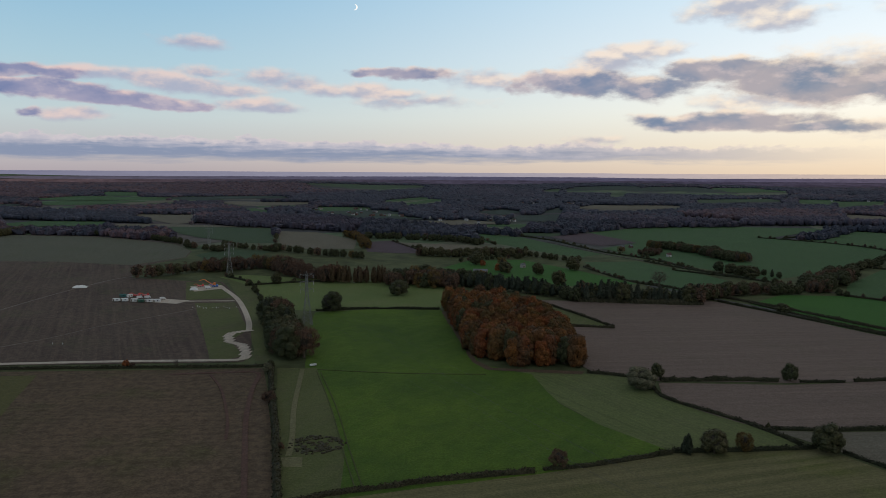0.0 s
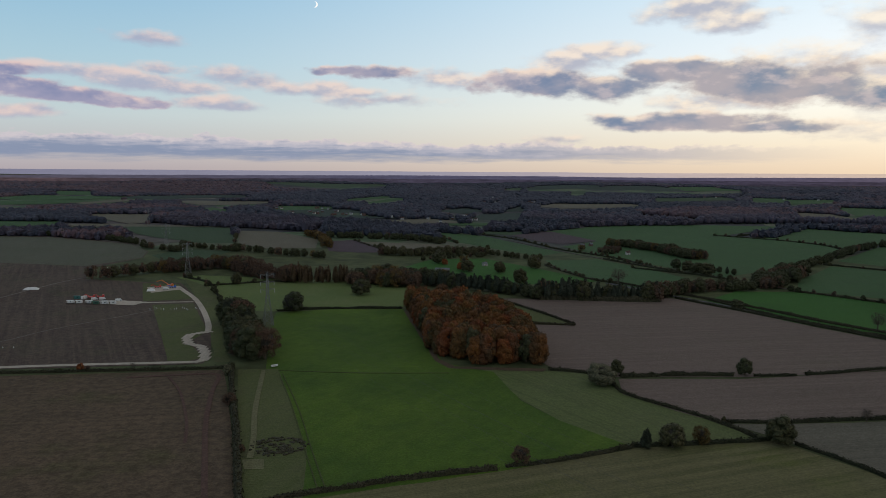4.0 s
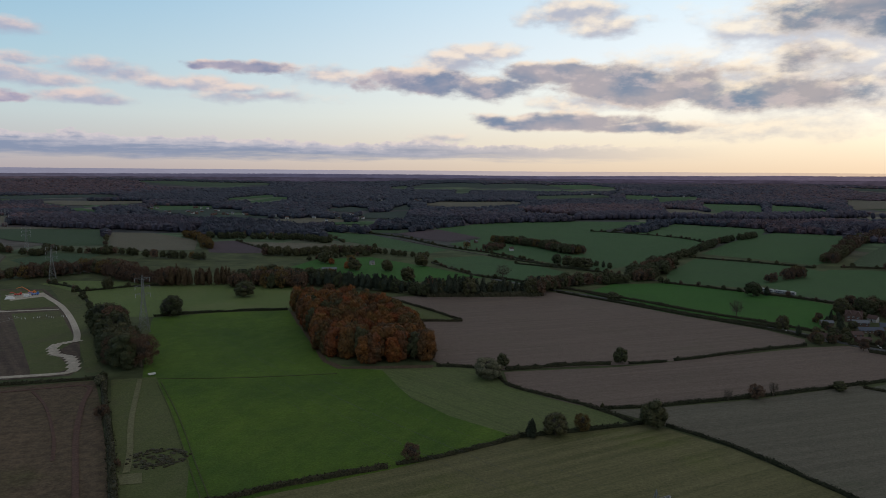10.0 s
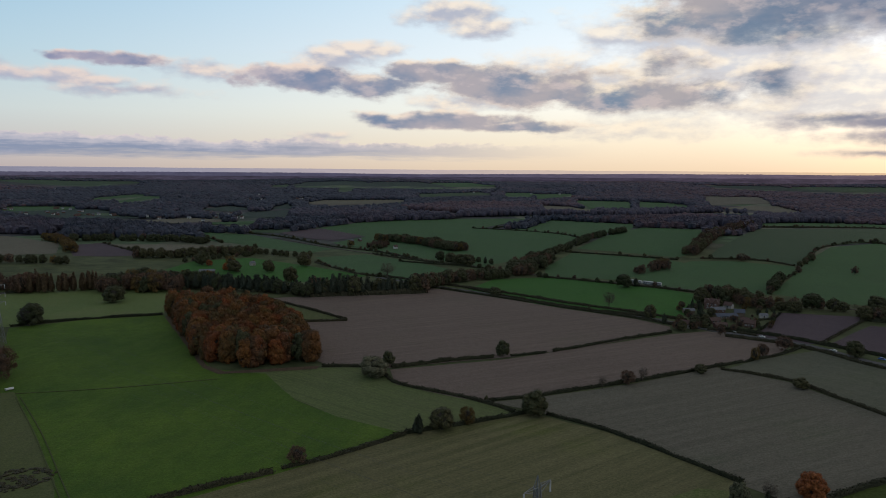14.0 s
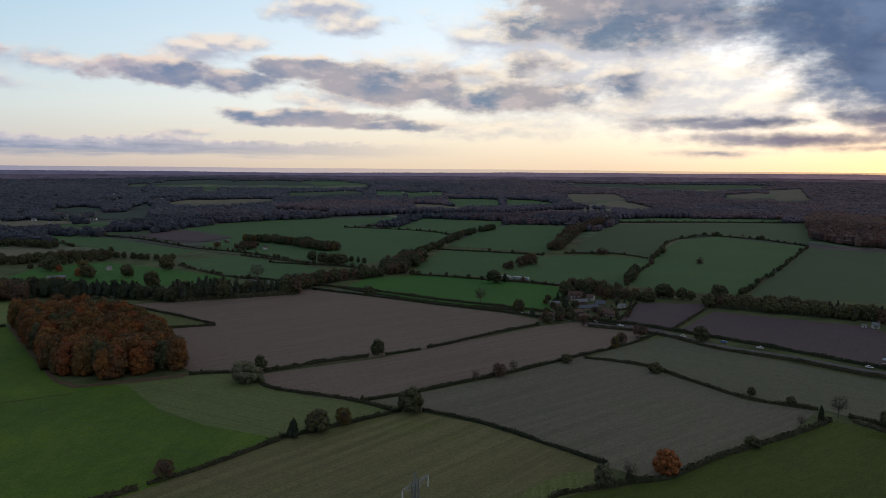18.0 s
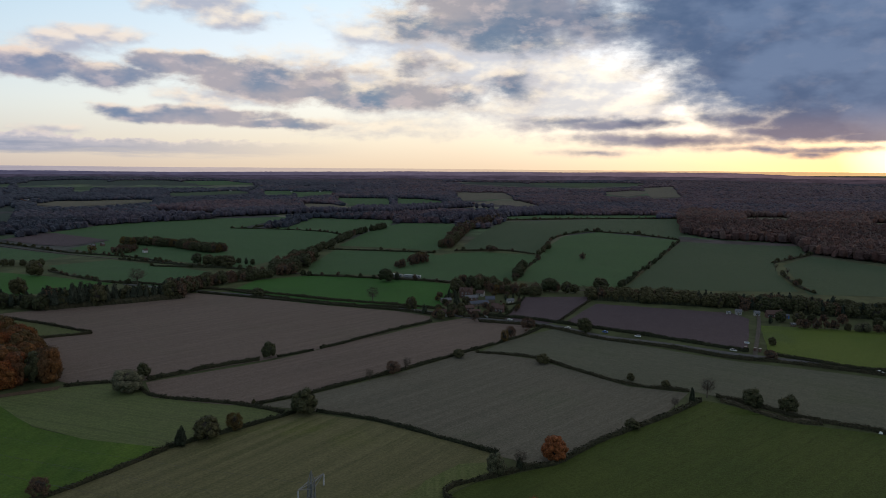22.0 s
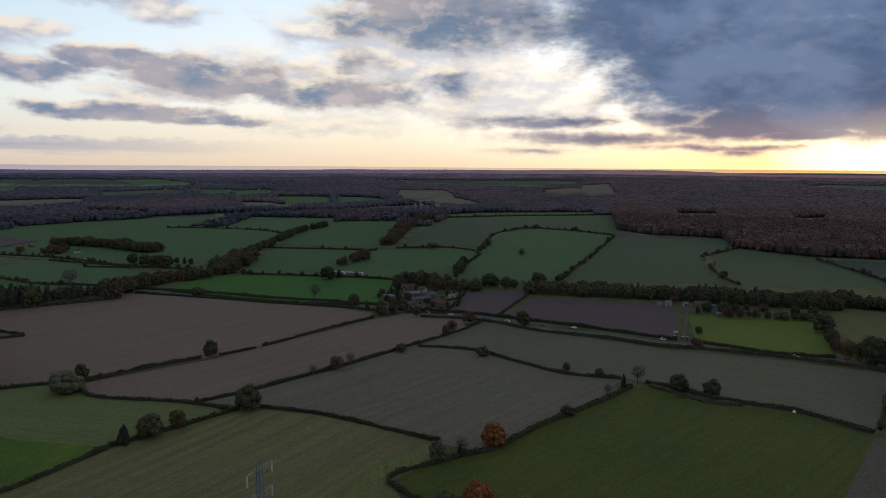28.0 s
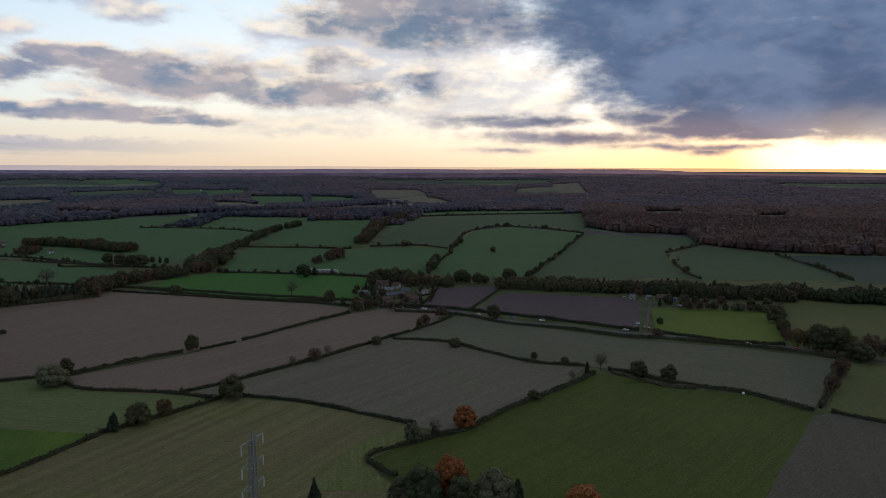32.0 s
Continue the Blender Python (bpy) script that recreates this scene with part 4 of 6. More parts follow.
def hedge(wide, high, pts, name="hedge"):
    """A hedgerow: one uneven bank of leaf along a field edge, with sprays standing off it and thin places."""
    rng = np.random.default_rng(abs(int(pts[0][0] * 13 + pts[0][1] * 7)))
    far = math.hypot(*pts[0]) > 900
    line = fine_line(pts, 2.4 if far else 1.3)
    vs, fs, k, last = [], [], 0, None
    sides = 7
    for i, p in enumerate(line):
        thin = noise.noise((p.x * 0.06, p.y * 0.06, 2))
        if thin < -0.68:
            last = None
            continue
        a, b = line[max(0, i - 1)], line[min(len(line) - 1, i + 1)]
        d = (b - a).normalized()
        s = Vector((-d.y, d.x))
        z = float(land(p.x, p.y))
        tall = high * (0.86 + 0.35 * noise.noise((p.x * 0.11, p.y * 0.11, 4)) + 0.4 * max(0, thin) + 0.45 * max(0.0, noise.noise((p.x * 0.31, p.y * 0.31, 8)))) * (1.15 if far else 1) * min(1.0, 0.35 + (thin + 0.68) * 5)
        half = wide * 0.55 * (0.85 + 0.4 * noise.noise((p.x * 0.2, p.y * 0.2, 6))) * (1.2 if far else 1)
        ring = []
        for j in range(sides):
            t = math.pi * j / (sides - 1)
            q = rng.uniform(0.84, 1.14)
            x, y = p.x + s.x * math.cos(t) * half * q, p.y + s.y * math.cos(t) * half * q
            ring.append((x, y, z - 0.15 + (math.sin(t) ** 0.7 * tall * q if 0 < j < sides - 1 else 0)))
        vs += ring
        if last is not None:
            fs += [(last + j, last + j + 1, k + j + 1) for j in range(sides - 1)] + [(last + j, k + j + 1, k + j) for j in range(sides - 1)]
        last = k
        k += sides
        # leaf sprays
        n = 5 if far else 16
        t = rng.uniform(0.1, 3.04, n)
        c = np.stack([p.x + s.x * np.cos(t) * half, p.y + s.y * np.cos(t) * half, z + np.sin(t) ** 0.7 * tall], 1) + rng.normal(size=(n, 3)) * (0.35, 0.35, 0.16)
        u, w = rng.normal(size=(n, 3)) * 0.26, rng.normal(size=(n, 3)) * 0.26
        tri = np.stack([c - u, c + u * 0.7 - w, c + w], 1).reshape(-1, 3)
        vs += [tuple(q) for q in tri.tolist()]
        fs += [(k + 3 * j, k + 3 * j + 1, k + 3 * j + 2) for j in range(n)]
        k += 3 * n
    what = "sprawling bank of dark brambles, under tree belts added as shade" if name != "hedge" else "dark clipped hedgerow with gaps along a field edge" if not far else "dark far hedgerow between fields"
    tagged(new(name, mesh_of(name, vs, fs, LEAF["hedge"])), what, "hedge" if name == "hedge" else "brambles", kind="" if name == "hedge" else "stuff")


def bramble_patch(cx, cy):
    """A low ring of scrub in rough grass: many small tufts, thick along its rim, open in the middle."""
    rng = np.random.default_rng(6)
    v0, f0 = ICO[1]
    vs, fs, k = [], [], 0
    for _ in range(520):
        t, q = rng.uniform(0, 6.283), rng.uniform(0.1, 1.15)
        x, y = cx + 11.5 * q * math.cos(t), cy + 9.5 * q * math.sin(t)
        if rng.random() > (0.95 if 0.6 < q < 1.0 else 0.25) * (0.45 + noise.noise((x * 0.22, y * 0.22, 1)) * 1.4 + 0.3):
            continue
        w, h = rng.uniform(0.5, 1.3), rng.uniform(0.25, 0.7)
        v = v0 * (1 + 0.6 * (rng.random((len(v0), 1)) - 0.5)) * (w, w, h) + (x, y, float(land(x, y)) + h * 0.3)
        vs.append(v), fs.append(f0 + k)
        k += len(v)
    tagged(new("bramble_patch", mesh_of("bramble_patch", np.concatenate(vs), np.concatenate(fs), LEAF["hedge"])), "ragged ring of low dark brambles in grass", "brambles", kind="stuff")


# fields close by
field("plough_stubble", [(-361,408),(-165,419),(-109,424),(-80,321),(-44,179),(-163,178)])
field("weedy_green", [(-304,394),(-258,404),(-238,406),(-216,337),(-204,260)], 1)
field("plough_brown", [(-1091,1322),(-780,1278),(-600,1224),(-416,1098),(-360,1012),(-345,949),(-378,853),(-345,781),(-277,760),(-236,755),(-190,657),(-142,518),(-125,454),(-126,437),(-272,427),(-354,420)])
field("green_stubble", [(-1082,1311),(-773,1266),(-595,1213),(-413,1091),(-362,1013),(-347,950),(-388,877),(-497,906),(-762,919)], 1)
field("dull_grass", [(-224,633),(-190,640),(-147,527),(-151,492),(-129,453),(-138,442),(-149,445)], 1)
field("dull_grass", [(-275,753),(-236,746),(-195,662),(-238,650)], 1)
field("pasture", [(-251,789),(-229,806),(-167,790),(10,748),(-2,618),(-62,617),(-111,602),(-149,609),(-192,719)])
field("dull_grass", [(-242,785),(-194,721),(-156,617),(-130,502),(-109,441),(-119,441),(-161,580)])
field("meadow", [(-85,427),(-103,548),(-109,598),(-61,611),(-2,610),(8,561),(24,435),(53,414),(61,360),(75,329),(100,295),(35,270),(-45,242),(-64,322)])
field("dull_grass", [(-101,424),(-77,425),(-42,296),(-37,243),(-59,244)])
field("rough_grass", [(30,426),(85,415),(109,407),(117,387),(120,367),(145,332),(154,314),(158,303),(152,299),(100,295),(75,329),(61,360),(53,414)])
field("hay_field", [(99,294),(132,296),(166,301),(187,265),(198,230),(205,197),(197,189),(169,189),(162,184),(153,162),(122,117),(80,68),(52,143),(97,246)])
field("swath_green", [(131,180),(147,190),(165,200),(186,203),(199,195),(189,187),(166,186),(159,182),(156,168),(153,157)], 1)
field("hay_field", [(-90,222),(-46,248),(37,272),(100,293),(98,245),(51,141),(-70,140)])
field("brown_stubble", [(89,660),(181,656),(249,667),(257,656),(294,584),(322,524),(354,468),(362,435),(352,422),(270,404),(207,398),(125,401),(109,410),(93,416),(87,430),(93,489),(87,547),(133,540),(102,627)])
field("dull_grass", [(85,652),(102,627),(133,542),(89,549),(80,593)])
field("brown_stubble", [(124,397),(197,394),(346,414),(378,413),(401,388),(409,362),(372,341),(326,335),(249,326),(182,322),(155,324),(144,331),(118,368)])
field("grey_stubble", [(155,322),(181,320),(216,321),(246,323),(314,333),(331,294),(329,221),(345,193),(307,183),(256,183),(210,181),(205,196),(198,230),(188,267),(175,293)])
field("green_stubble", [(314,327),(350,337),(410,342),(409,300),(426,212),(456,144),(471,86),(430,79),(356,68),(361,103),(352,137),(352,176),(349,194),(331,223),(336,298)])
field("winter_crop", [(167,185),(179,186),(198,182),(217,177),(252,181),(302,179),(340,181),(343,167),(343,133),(359,102),(350,66),(295,60),(236,53),(160,38),(106,96),(155,157),(160,173),(163,183)])
field("grey_plough", [(350,66),(360,59),(360,38),(365,-1),(208,-15),(160,38),(236,53),(295,60)])
field("dull_grass", [(470,81),(472,59),(483,9),(373,0),(364,38),(362,63),(403,70)])
# fields along the road and the village
field("purple_plough", [(485,447),(539,409),(513,393),(425,355),(411,360),(403,392)])
field("purple_plough", [(514,384),(572,286),(560,265),(461,217),(459,230),(446,299),(431,352)])
field("lime_pasture", [(544,248),(606,166),(488,121),(470,153),(464,205)])
field("dull_grass", [(677,179),(699,101),(699,40),(561,25),(535,71),(557,96),(535,120),(559,139)])
field("bright_pasture", [(335,695),(391,688),(429,646),(463,597),(481,538),(430,485),(392,459),(366,469),(336,505),(309,553),(283,645)])
# fields on the far side of the railway
field("deep_green", [(433,754),(537,862),(611,752),(614,708),(507,668),(466,635),(400,695)])
field("deep_green", [(489,656),(629,724),(677,706),(717,644),(698,616),(589,550),(543,514),(474,585)])
field("deep_green", [(570,901),(699,1014),(838,1099),(905,1007),(674,776),(637,758)])
field("pale_green", [(670,740),(738,795),(1036,1012),(1310,1018),(1551,925),(1213,713),(1084,647),(1053,789),(911,767),(812,700),(733,647),(717,700)])
field("deep_green", [(551,517),(797,687),(915,757),(1034,775),(1057,631),(797,507),(607,423),(569,460)])
field("pale_green", [(609,419),(1044,617),(1076,564),(1164,473),(1060,429),(936,416),(828,363),(728,297),(670,344)])
field("pale_green", [(913,394),(1043,413),(1006,309),(913,212),(831,162),(719,284)])
field("faded_green", [(1005,292),(1097,177),(1156,69),(877,45),(825,150)])
field("deep_green", [(660,1224),(823,1408),(886,1181),(787,1067),(727,1053),(643,989),(654,1067),(607,1242)])
field("deep_green", [(285,1425),(423,1539),(648,1551),(822,1484),(714,1390),(597,1297),(659,1087),(636,983),(553,926),(443,842),(360,788),(349,852),(299,1022),(262,1167),(345,1254)])
field("purple_plough", [(202,1346),(296,1423),(348,1264),(270,1202),(239,1244)])
field("deep_green", [(57,1368),(148,1317),(243,1081),(196,1021),(105,1176),(68,1219)])
field("pale_straw", [(-48,1164),(43,1158),(85,1117),(1,1040),(-43,1049)])
field("deep_green", [(194,970),(272,988),(308,868),(323,784),(262,719),(226,729),(195,871)])
field("bright_pasture", [(0,884),(35,960),(110,983),(168,876),(212,769),(174,745),(119,748),(43,837)])
field("pale_green", [(116,1403),(225,1409),(272,1416),(204,1346),(153,1359)])
# fields far off to the north-west
field("pale_green", [(-563,1429),(-332,1368),(-265,1113),(-314,1109),(-411,1186),(-462,1246)])
field("pale_straw", [(-739,1535),(-600,1522),(-336,1384),(-563,1429),(-662,1446)])
field("pale_straw", [(-304,1304),(-232,1295),(-143,1178),(-134,1063),(-205,1052),(-254,1101)])
field("purple_plough", [(-128,1155),(-80,1188),(-18,1033),(-69,1023),(-111,1033)])
field("pale_straw", [(-71,1164),(60,1146),(82,1096),(-12,1035)])
field("pale_green", [(-341,971),(-320,1040),(-245,1014),(-268,921),(-274,870)])
field("deep_green", [(-957,1532),(-933,1617),(-760,1605),(-709,1483),(-890,1460)])
field("pale_straw", [(-818,1861),(-646,1855),(-557,1555),(-566,1498)])
field("deep_green", [(-1330,2343),(-1181,2461),(-957,2486),(-1114,2244),(-1225,2188)])
field("pale_straw", [(-1081,2349),(-984,2557),(-920,2495),(-1000,2271)])
field("deep_green", [(-1433,2989),(-1295,3025),(-1199,2811),(-1302,2761)])
field("deep_green", [(-254,2575),(-100,2846),(-10,2812),(-173,2580)])
field("deep_green", [(-152,2419),(-52,2695),(38,2738),(-105,2423)])
field("deep_green", [(-601,2105),(-575,2162),(-467,1993),(-519,2011)])
field("faded_green", [(87,2045),(183,2181),(238,2053),(163,1932)])
field("faded_green", [(151,1707),(206,1911),(324,1962),(279,1717)])
field("faded_green", [(268,2007),(372,2273),(349,2035)])
field("deep_green", [(83,1579),(187,1611),(193,1551),(93,1535)])
field("pale_green", [(493,3581),(597,3663),(576,3502),(495,3461)])
field("pale_green", [(766,3293),(855,3333),(798,3126),(732,3120)])
# fields far off to the north and east
field("deep_green", [(1379,2771),(1477,2674),(1338,2467),(1282,2575)])
field("deep_green", [(1363,2182),(1498,2037),(1296,1750),(1187,1807)])
field("deep_green", [(1523,2028),(1584,1948),(1539,1758),(1312,1746)])
field("deep_green", [(1438,2602),(1621,2554),(1420,2393),(1300,2353)])
field("pale_green", [(987,2793),(1297,2854),(1289,2668),(933,2575)])
field("grey_stubble", [(1967,2211),(2127,2086),(1908,1814),(1645,1809)])
field("pale_straw", [(1479,1648),(1708,1735),(1808,1701),(1619,1421),(1542,1467),(1609,1633)])
field("pale_straw", [(1106,1964),(1164,1893),(1135,1671),(1018,1774)])
field("grey_stubble", [(2439,1827),(2698,1844),(2632,1709),(2320,1612)])
field("grey_stubble", [(2887,1925),(3096,1896),(2449,1457),(2348,1524)])
field("pale_straw", [(1723,849),(1814,789),(1728,735),(1648,811)])
field("pale_straw", [(1787,595),(1871,535),(1780,504),(1724,560)])
field("deep_green", [(1191,1165),(1329,1179),(1606,1019),(1549,982),(1223,1085),(1104,1080)])
field("leaf_litter", [(2,604),(22,443),(31,426),(86,419),(83,413),(50,418),(27,422),(19,439),(-1,600)], 1)
field("bare_earth", [(-68,288),(-59,288),(-57,278),(-65,278)], 1)
field("concrete", [(-283,653),(-259,655),(-234,647),(-239,630),(-262,636)], 2)
field("concrete", [(-261,725),(-240,739),(-222,713),(-246,694)], 2)
# tracks, road, railway
strip("wheel_ruts", "wheel_rut", 2.5, [(-161,409),(-129,414),(-110,413),(-105,382),(-96,337),(-85,295),(-71,243)])
strip("wheel_ruts", "wheel_rut", 1.5, [(-137,409),(-122,381),(-105,336),(-97,307)])
strip("taped_line", "drive", 0.6, [(-300,472),(-279,503),(-263,539),(-222,597),(-212,620)])
strip("field_path", "drive", 1.2, [(-379,598),(-374,679),(-362,758),(-347,793)])
strip("field_path", "worn_grass", 0.9, [(-76,421),(-28,414),(26,412)])
strip("farm_track", "concrete", 4.5, [(-358,421),(-274,430),(-207,437),(-131,442),(-126,447)])
strip("farm_track", "concrete", 4.5, [(-146,525),(-154,555),(-173,609),(-195,662),(-218,705),(-233,733)])
strip("wheel_track", "worn_grass", 0.5, [(-74.7, 414.4), (-57.2, 353.0), (-42.4, 294.2), (-33.1, 258.7)])
strip("wheel_track", "worn_grass", 0.5, [(-72.7, 414.4), (-54.4, 353.0), (-39.5, 294.2), (-30.1, 258.7)])
strip("farm_track", "concrete", 3.0, [(-236,644),(-192,647)])
strip("farm_track", "bare_earth", 2.6, [(-85,421),(-76,354),(-68,311),(-65,289)])
strip("road", "asphalt", 6.5, [(220,755),(262,667),(300,596),(328,535),(361,478),(377,436),(388,404),(407,370),(415,345),(416,305),(432,263),(443,221),(458,185),(482,120),(485,89),(489,62),(493,10)])
strip("farm_drive", "ballast", 2.8, [(452,208),(556,255),(590,274)])
strip("railway", "ballast", 4.6, [(186,1252),(268,1033),(315,910),(369,781),(400,695),(462,610),(490,564),(525,494),(568,421),(634,325),(693,232),(773,115),(821,40)])
# hedges
hedge(1.6,1.7,[(-349,410),(-267,418),(-200,422),(-119,426),(-107,429)])
hedge(3.2,3.6,[(-106,429),(-92,372),(-78,321),(-69,284),(-59,243),(-52,213)])
hedge(1.8,2.2,[(-243,789),(-209,755),(-182,688),(-157,621)])
belt("oak brown",3.5,7.5,13,4,[(-243,789),(-209,755),(-182,688),(-157,621)])
hedge(1.6,2.0,[(-109,603),(-61,613),(-3,612)])
hedge(1.6,2.0,[(-203,733),(-160,754),(-131,760)])
belt("oak brown",3.5,7.5,13,4,[(-203,733),(-160,754),(-131,760)])
hedge(2.0,2.2,[(-74,232),(-46,251),(-22,259),(0,266),(37,274)])
hedge(1.6,1.8,[(41,276),(64,281),(100,295)])
hedge(1.8,2.0,[(100,295),(132,297),(164,300)])
hedge(1.5,1.6,[(173,295),(188,267),(198,230),(205,200)])
hedge(1.8,2.0,[(200,183),(181,187),(170,189),(163,186),(161,176),(160,165)])
hedge(2.2,2.4,[(201,183),(219,178),(252,181),(304,180),(337,182)])
hedge(1.5,1.8,[(87,417),(109,408),(117,388),(120,367),(145,333),(155,315),(159,303)])
hedge(2.0,2.4,[(126,400),(166,402),(194,400)])
hedge(1.3,1.5,[(206,399),(232,399)])
hedge(1.5,1.8,[(238,400),(271,406),(304,413),(350,419)])
hedge(1.5,1.8,[(155,324),(182,322),(218,324),(249,326),(326,335),(372,341),(409,353)])
hedge(1.5,1.8,[(313,328),(333,296),(332,265),(332,224),(347,194)])
hedge(1.6,2.0,[(86,656),(114,594),(133,542)])
hedge(1.6,1.8,[(89,549),(133,540)])
hedge(1.8,2.0,[(350,180),(353,165),(352,137),(361,103),(356,68)])
hedge(5.0,1.6,[(348,175),(345,158),(344,140),(352,127)],"bramble_bank")
hedge(2.0,2.4,[(363,67),(390,70),(417,73),(448,77)])
hedge(1.8,2.0,[(360,61),(362,38),(367,-1)])
hedge(2.0,2.2,[(224,769),(269,684),(308,612),(336,547),(370,489),(388,448)])
hedge(1.8,2.0,[(258,658),(295,587),(324,528),(356,471),(367,439)])
hedge(2.2,2.4,[(394,418),(416,378),(426,348),(441,295),(451,245),(457,215)])
hedge(1.8,2.2,[(379,395),(400,363),(407,339),(408,299),(424,258),(432,215),(450,182),(472,117),(473,80)])
hedge(2.0,2.2,[(462,206),(469,153),(486,121)])
hedge(1.5,1.8,[(426,354),(524,398)])
hedge(1.6,2.0,[(282,989),(311,899),(364,770),(373,734)])
belt("oak brown",3.5,7.5,13,4,[(282,989),(311,899),(364,770),(373,734)])
hedge(1.6,2.0,[(394,690),(455,600),(482,555),(496,517)])
belt("oak brown",3.5,7.5,13,4,[(394,690),(455,600),(482,555),(496,517)])
hedge(1.6,2.0,[(536,877),(621,739)])
belt("oak brown",3.5,7.5,13,4,[(536,877),(621,739)])
hedge(1.6,2.0,[(655,736),(713,696),(721,648)])
belt("oak brown",3.5,7.5,13,4,[(655,736),(713,696),(721,648)])
hedge(1.6,2.0,[(548,519),(617,567),(698,616)])
belt("oak brown",3.5,7.5,13,4,[(548,519),(617,567),(698,616)])
hedge(1.6,2.0,[(779,677),(899,757),(1023,793)])
belt("oak brown",3.5,7.5,13,4,[(779,677),(899,757),(1023,793)])
hedge(1.6,2.0,[(1023,793),(1069,723),(1065,636)])
belt("oak brown",3.5,7.5,13,4,[(1023,793),(1069,723),(1065,636)])
hedge(1.6,2.2,[(1049,624),(797,507),(610,425)])
belt("oak brown",3.5,7.5,13,4,[(1049,624),(797,507),(610,425)])
hedge(1.6,2.2,[(1067,1043),(1329,1033),(1551,925)])
belt("oak brown",3.5,7.5,13,4,[(1067,1043),(1329,1033),(1551,925)])
hedge(1.6,2.2,[(1008,290),(917,213),(838,158)])
belt("oak brown",3.5,7.5,13,4,[(1008,290),(917,213),(838,158)])
hedge(1.6,2.2,[(923,411),(1060,420)])
belt("oak brown",3.5,7.5,13,4,[(923,411),(1060,420)])
hedge(1.6,2.2,[(834,362),(760,311),(729,281)])
belt("oak brown",3.5,7.5,13,4,[(834,362),(760,311),(729,281)])
hedge(1.8,2.2,[(582,1303),(634,1187),(654,1067),(636,971)])
belt("oak brown",3.5,7.5,13,4,[(582,1303),(634,1187),(654,1067),(636,971)])
hedge(1.8,2.2,[(617,1284),(696,1323),(823,1408)])
belt("oak brown",3.5,7.5,13,4,[(617,1284),(696,1323),(823,1408)])
hedge(1.8,2.2,[(151,1337),(202,1267),(250,1114),(297,1015),(321,882)])
belt("oak brown",3.5,7.5,13,4,[(151,1337),(202,1267),(250,1114),(297,1015),(321,882)])
hedge(1.8,2.2,[(182,911),(205,796),(231,744)])
belt("oak brown",3.5,7.5,13,4,[(182,911),(205,796),(231,744)])
hedge(1.6,2.0,[(51,1356),(88,1183)])
belt("oak brown",3.5,7.5,13,4,[(51,1356),(88,1183)])
hedge(1.6,2.0,[(-84,1177),(-29,1051)])
belt("oak brown",3.5,7.5,13,4,[(-84,1177),(-29,1051)])
hedge(1.6,2.0,[(-313,1329),(-262,1106)])
belt("oak brown",3.5,7.5,13,4,[(-313,1329),(-262,1106)])
hedge(1.6,2.0,[(291,881),(322,842),(354,807)])
belt("oak brown",3.5,7.5,13,4,[(291,881),(322,842),(354,807)])
hedge(2.0,2.2,[(285,649),(313,560),(340,510),(367,471)])
bramble_patch(-55, 302)
# single trees
tree("oak",17,[(-97,603)],1.25)
tree("oak",15,[(-43,682)],1.3)
tree("oak",13,[(-177,746)],0.9)
tree("brown",8,[(48,279)],1.1)
tree("holly",9,[(105,293)],1)
tree("oak",10.5,[(117,294)],1.25)
tree("amber",8,[(131,297)],1.25)
tree("oak",13,[(166,296)],1.05)
tree("willow",12,[(111,387)],1.35)
tree("oak",9,[(126,406)],1.0)
tree("oak",10,[(202,402)],1.0)
tree("oak",5,[(-105,425)],1.0)
tree("brown",7,[(-90,358)],1.2)
tree("bare",7,[(223,321)],1.0)
tree("brown",8,[(241,323)],1.1)
tree("bare",8,[(253,325)],1.0)
tree("oak",5.5,[(296,326)],1.5)
tree("amber",9,[(348,337)],0.8)
tree("brown",9,[(360,342)],0.9)
tree("brown",10,[(386,348)],1.4)
tree("oak",6.5,[(327,283)],1.5)
tree("bare",15,[(359,512)],1.0)
tree("oak",12,[(364,463)],0.9)
tree("holly",8,[(365,446)],0.9)
tree("oak",8,[(294,604)],1.6)
tree("oak",3.5,[(153,323)],0.7)
tree("orange",10.5,[(219,181)],1.1)
tree("willow",8.5,[(191,186)],0.9)
tree("bare",8,[(202,184)],1.1)
tree("holly",5.5,[(200,183)],0.8)
tree("holly",9,[(329,182)],0.6)
tree("bare",11,[(346,183)],1.1)
tree("oak",9.5,[(351,161)],1.25)
tree("oak",9,[(356,145)],1.1)
tree("oak",4.5,[(340,227)],1.2)
tree("oak",5,[(342,205)],1.1)
tree("oak",5,[(275,181)],1.5)
tree("bare",6,[(316,184)],1.0)
tree("brown",9,[(418,322)],1.1)
tree("oak",11,[(417,320)],1.15)
tree("brown",6.5,[(448,196)],1.6)
tree("oak",6,[(488,213)],1)
tree("orange",15,[(163,140)],1.0)
tree("oak",12,[(143,144)],1.1)
tree("oak",16,[(148,139)],1.0)
tree("oak",14,[(156,127)],1.0)
tree("willow",14,[(165,120)],1.2)
tree("holly",11,[(171,115)],0.8)
tree("orange",15,[(176,91)],1.1)
tree("holly",12,[(121,166)],0.7)
tree("brown",11,[(432,74)],1.2)
tree("brown",10,[(396,70)],1.0)
tree("oak",13,[(478,73)],1.5)
tree("amber",13,[(486,113)],1.0)
tree("amber",13,[(489,107)],0.9)
tree("oak",18,[(487,98)],1.0)
tree("oak",18,[(489,90)],1.0)
tree("amber",14,[(487,80)],1.0)
tree("brown",16,[(489,71)],1.0)
tree("brown",16,[(491,60)],1.0)
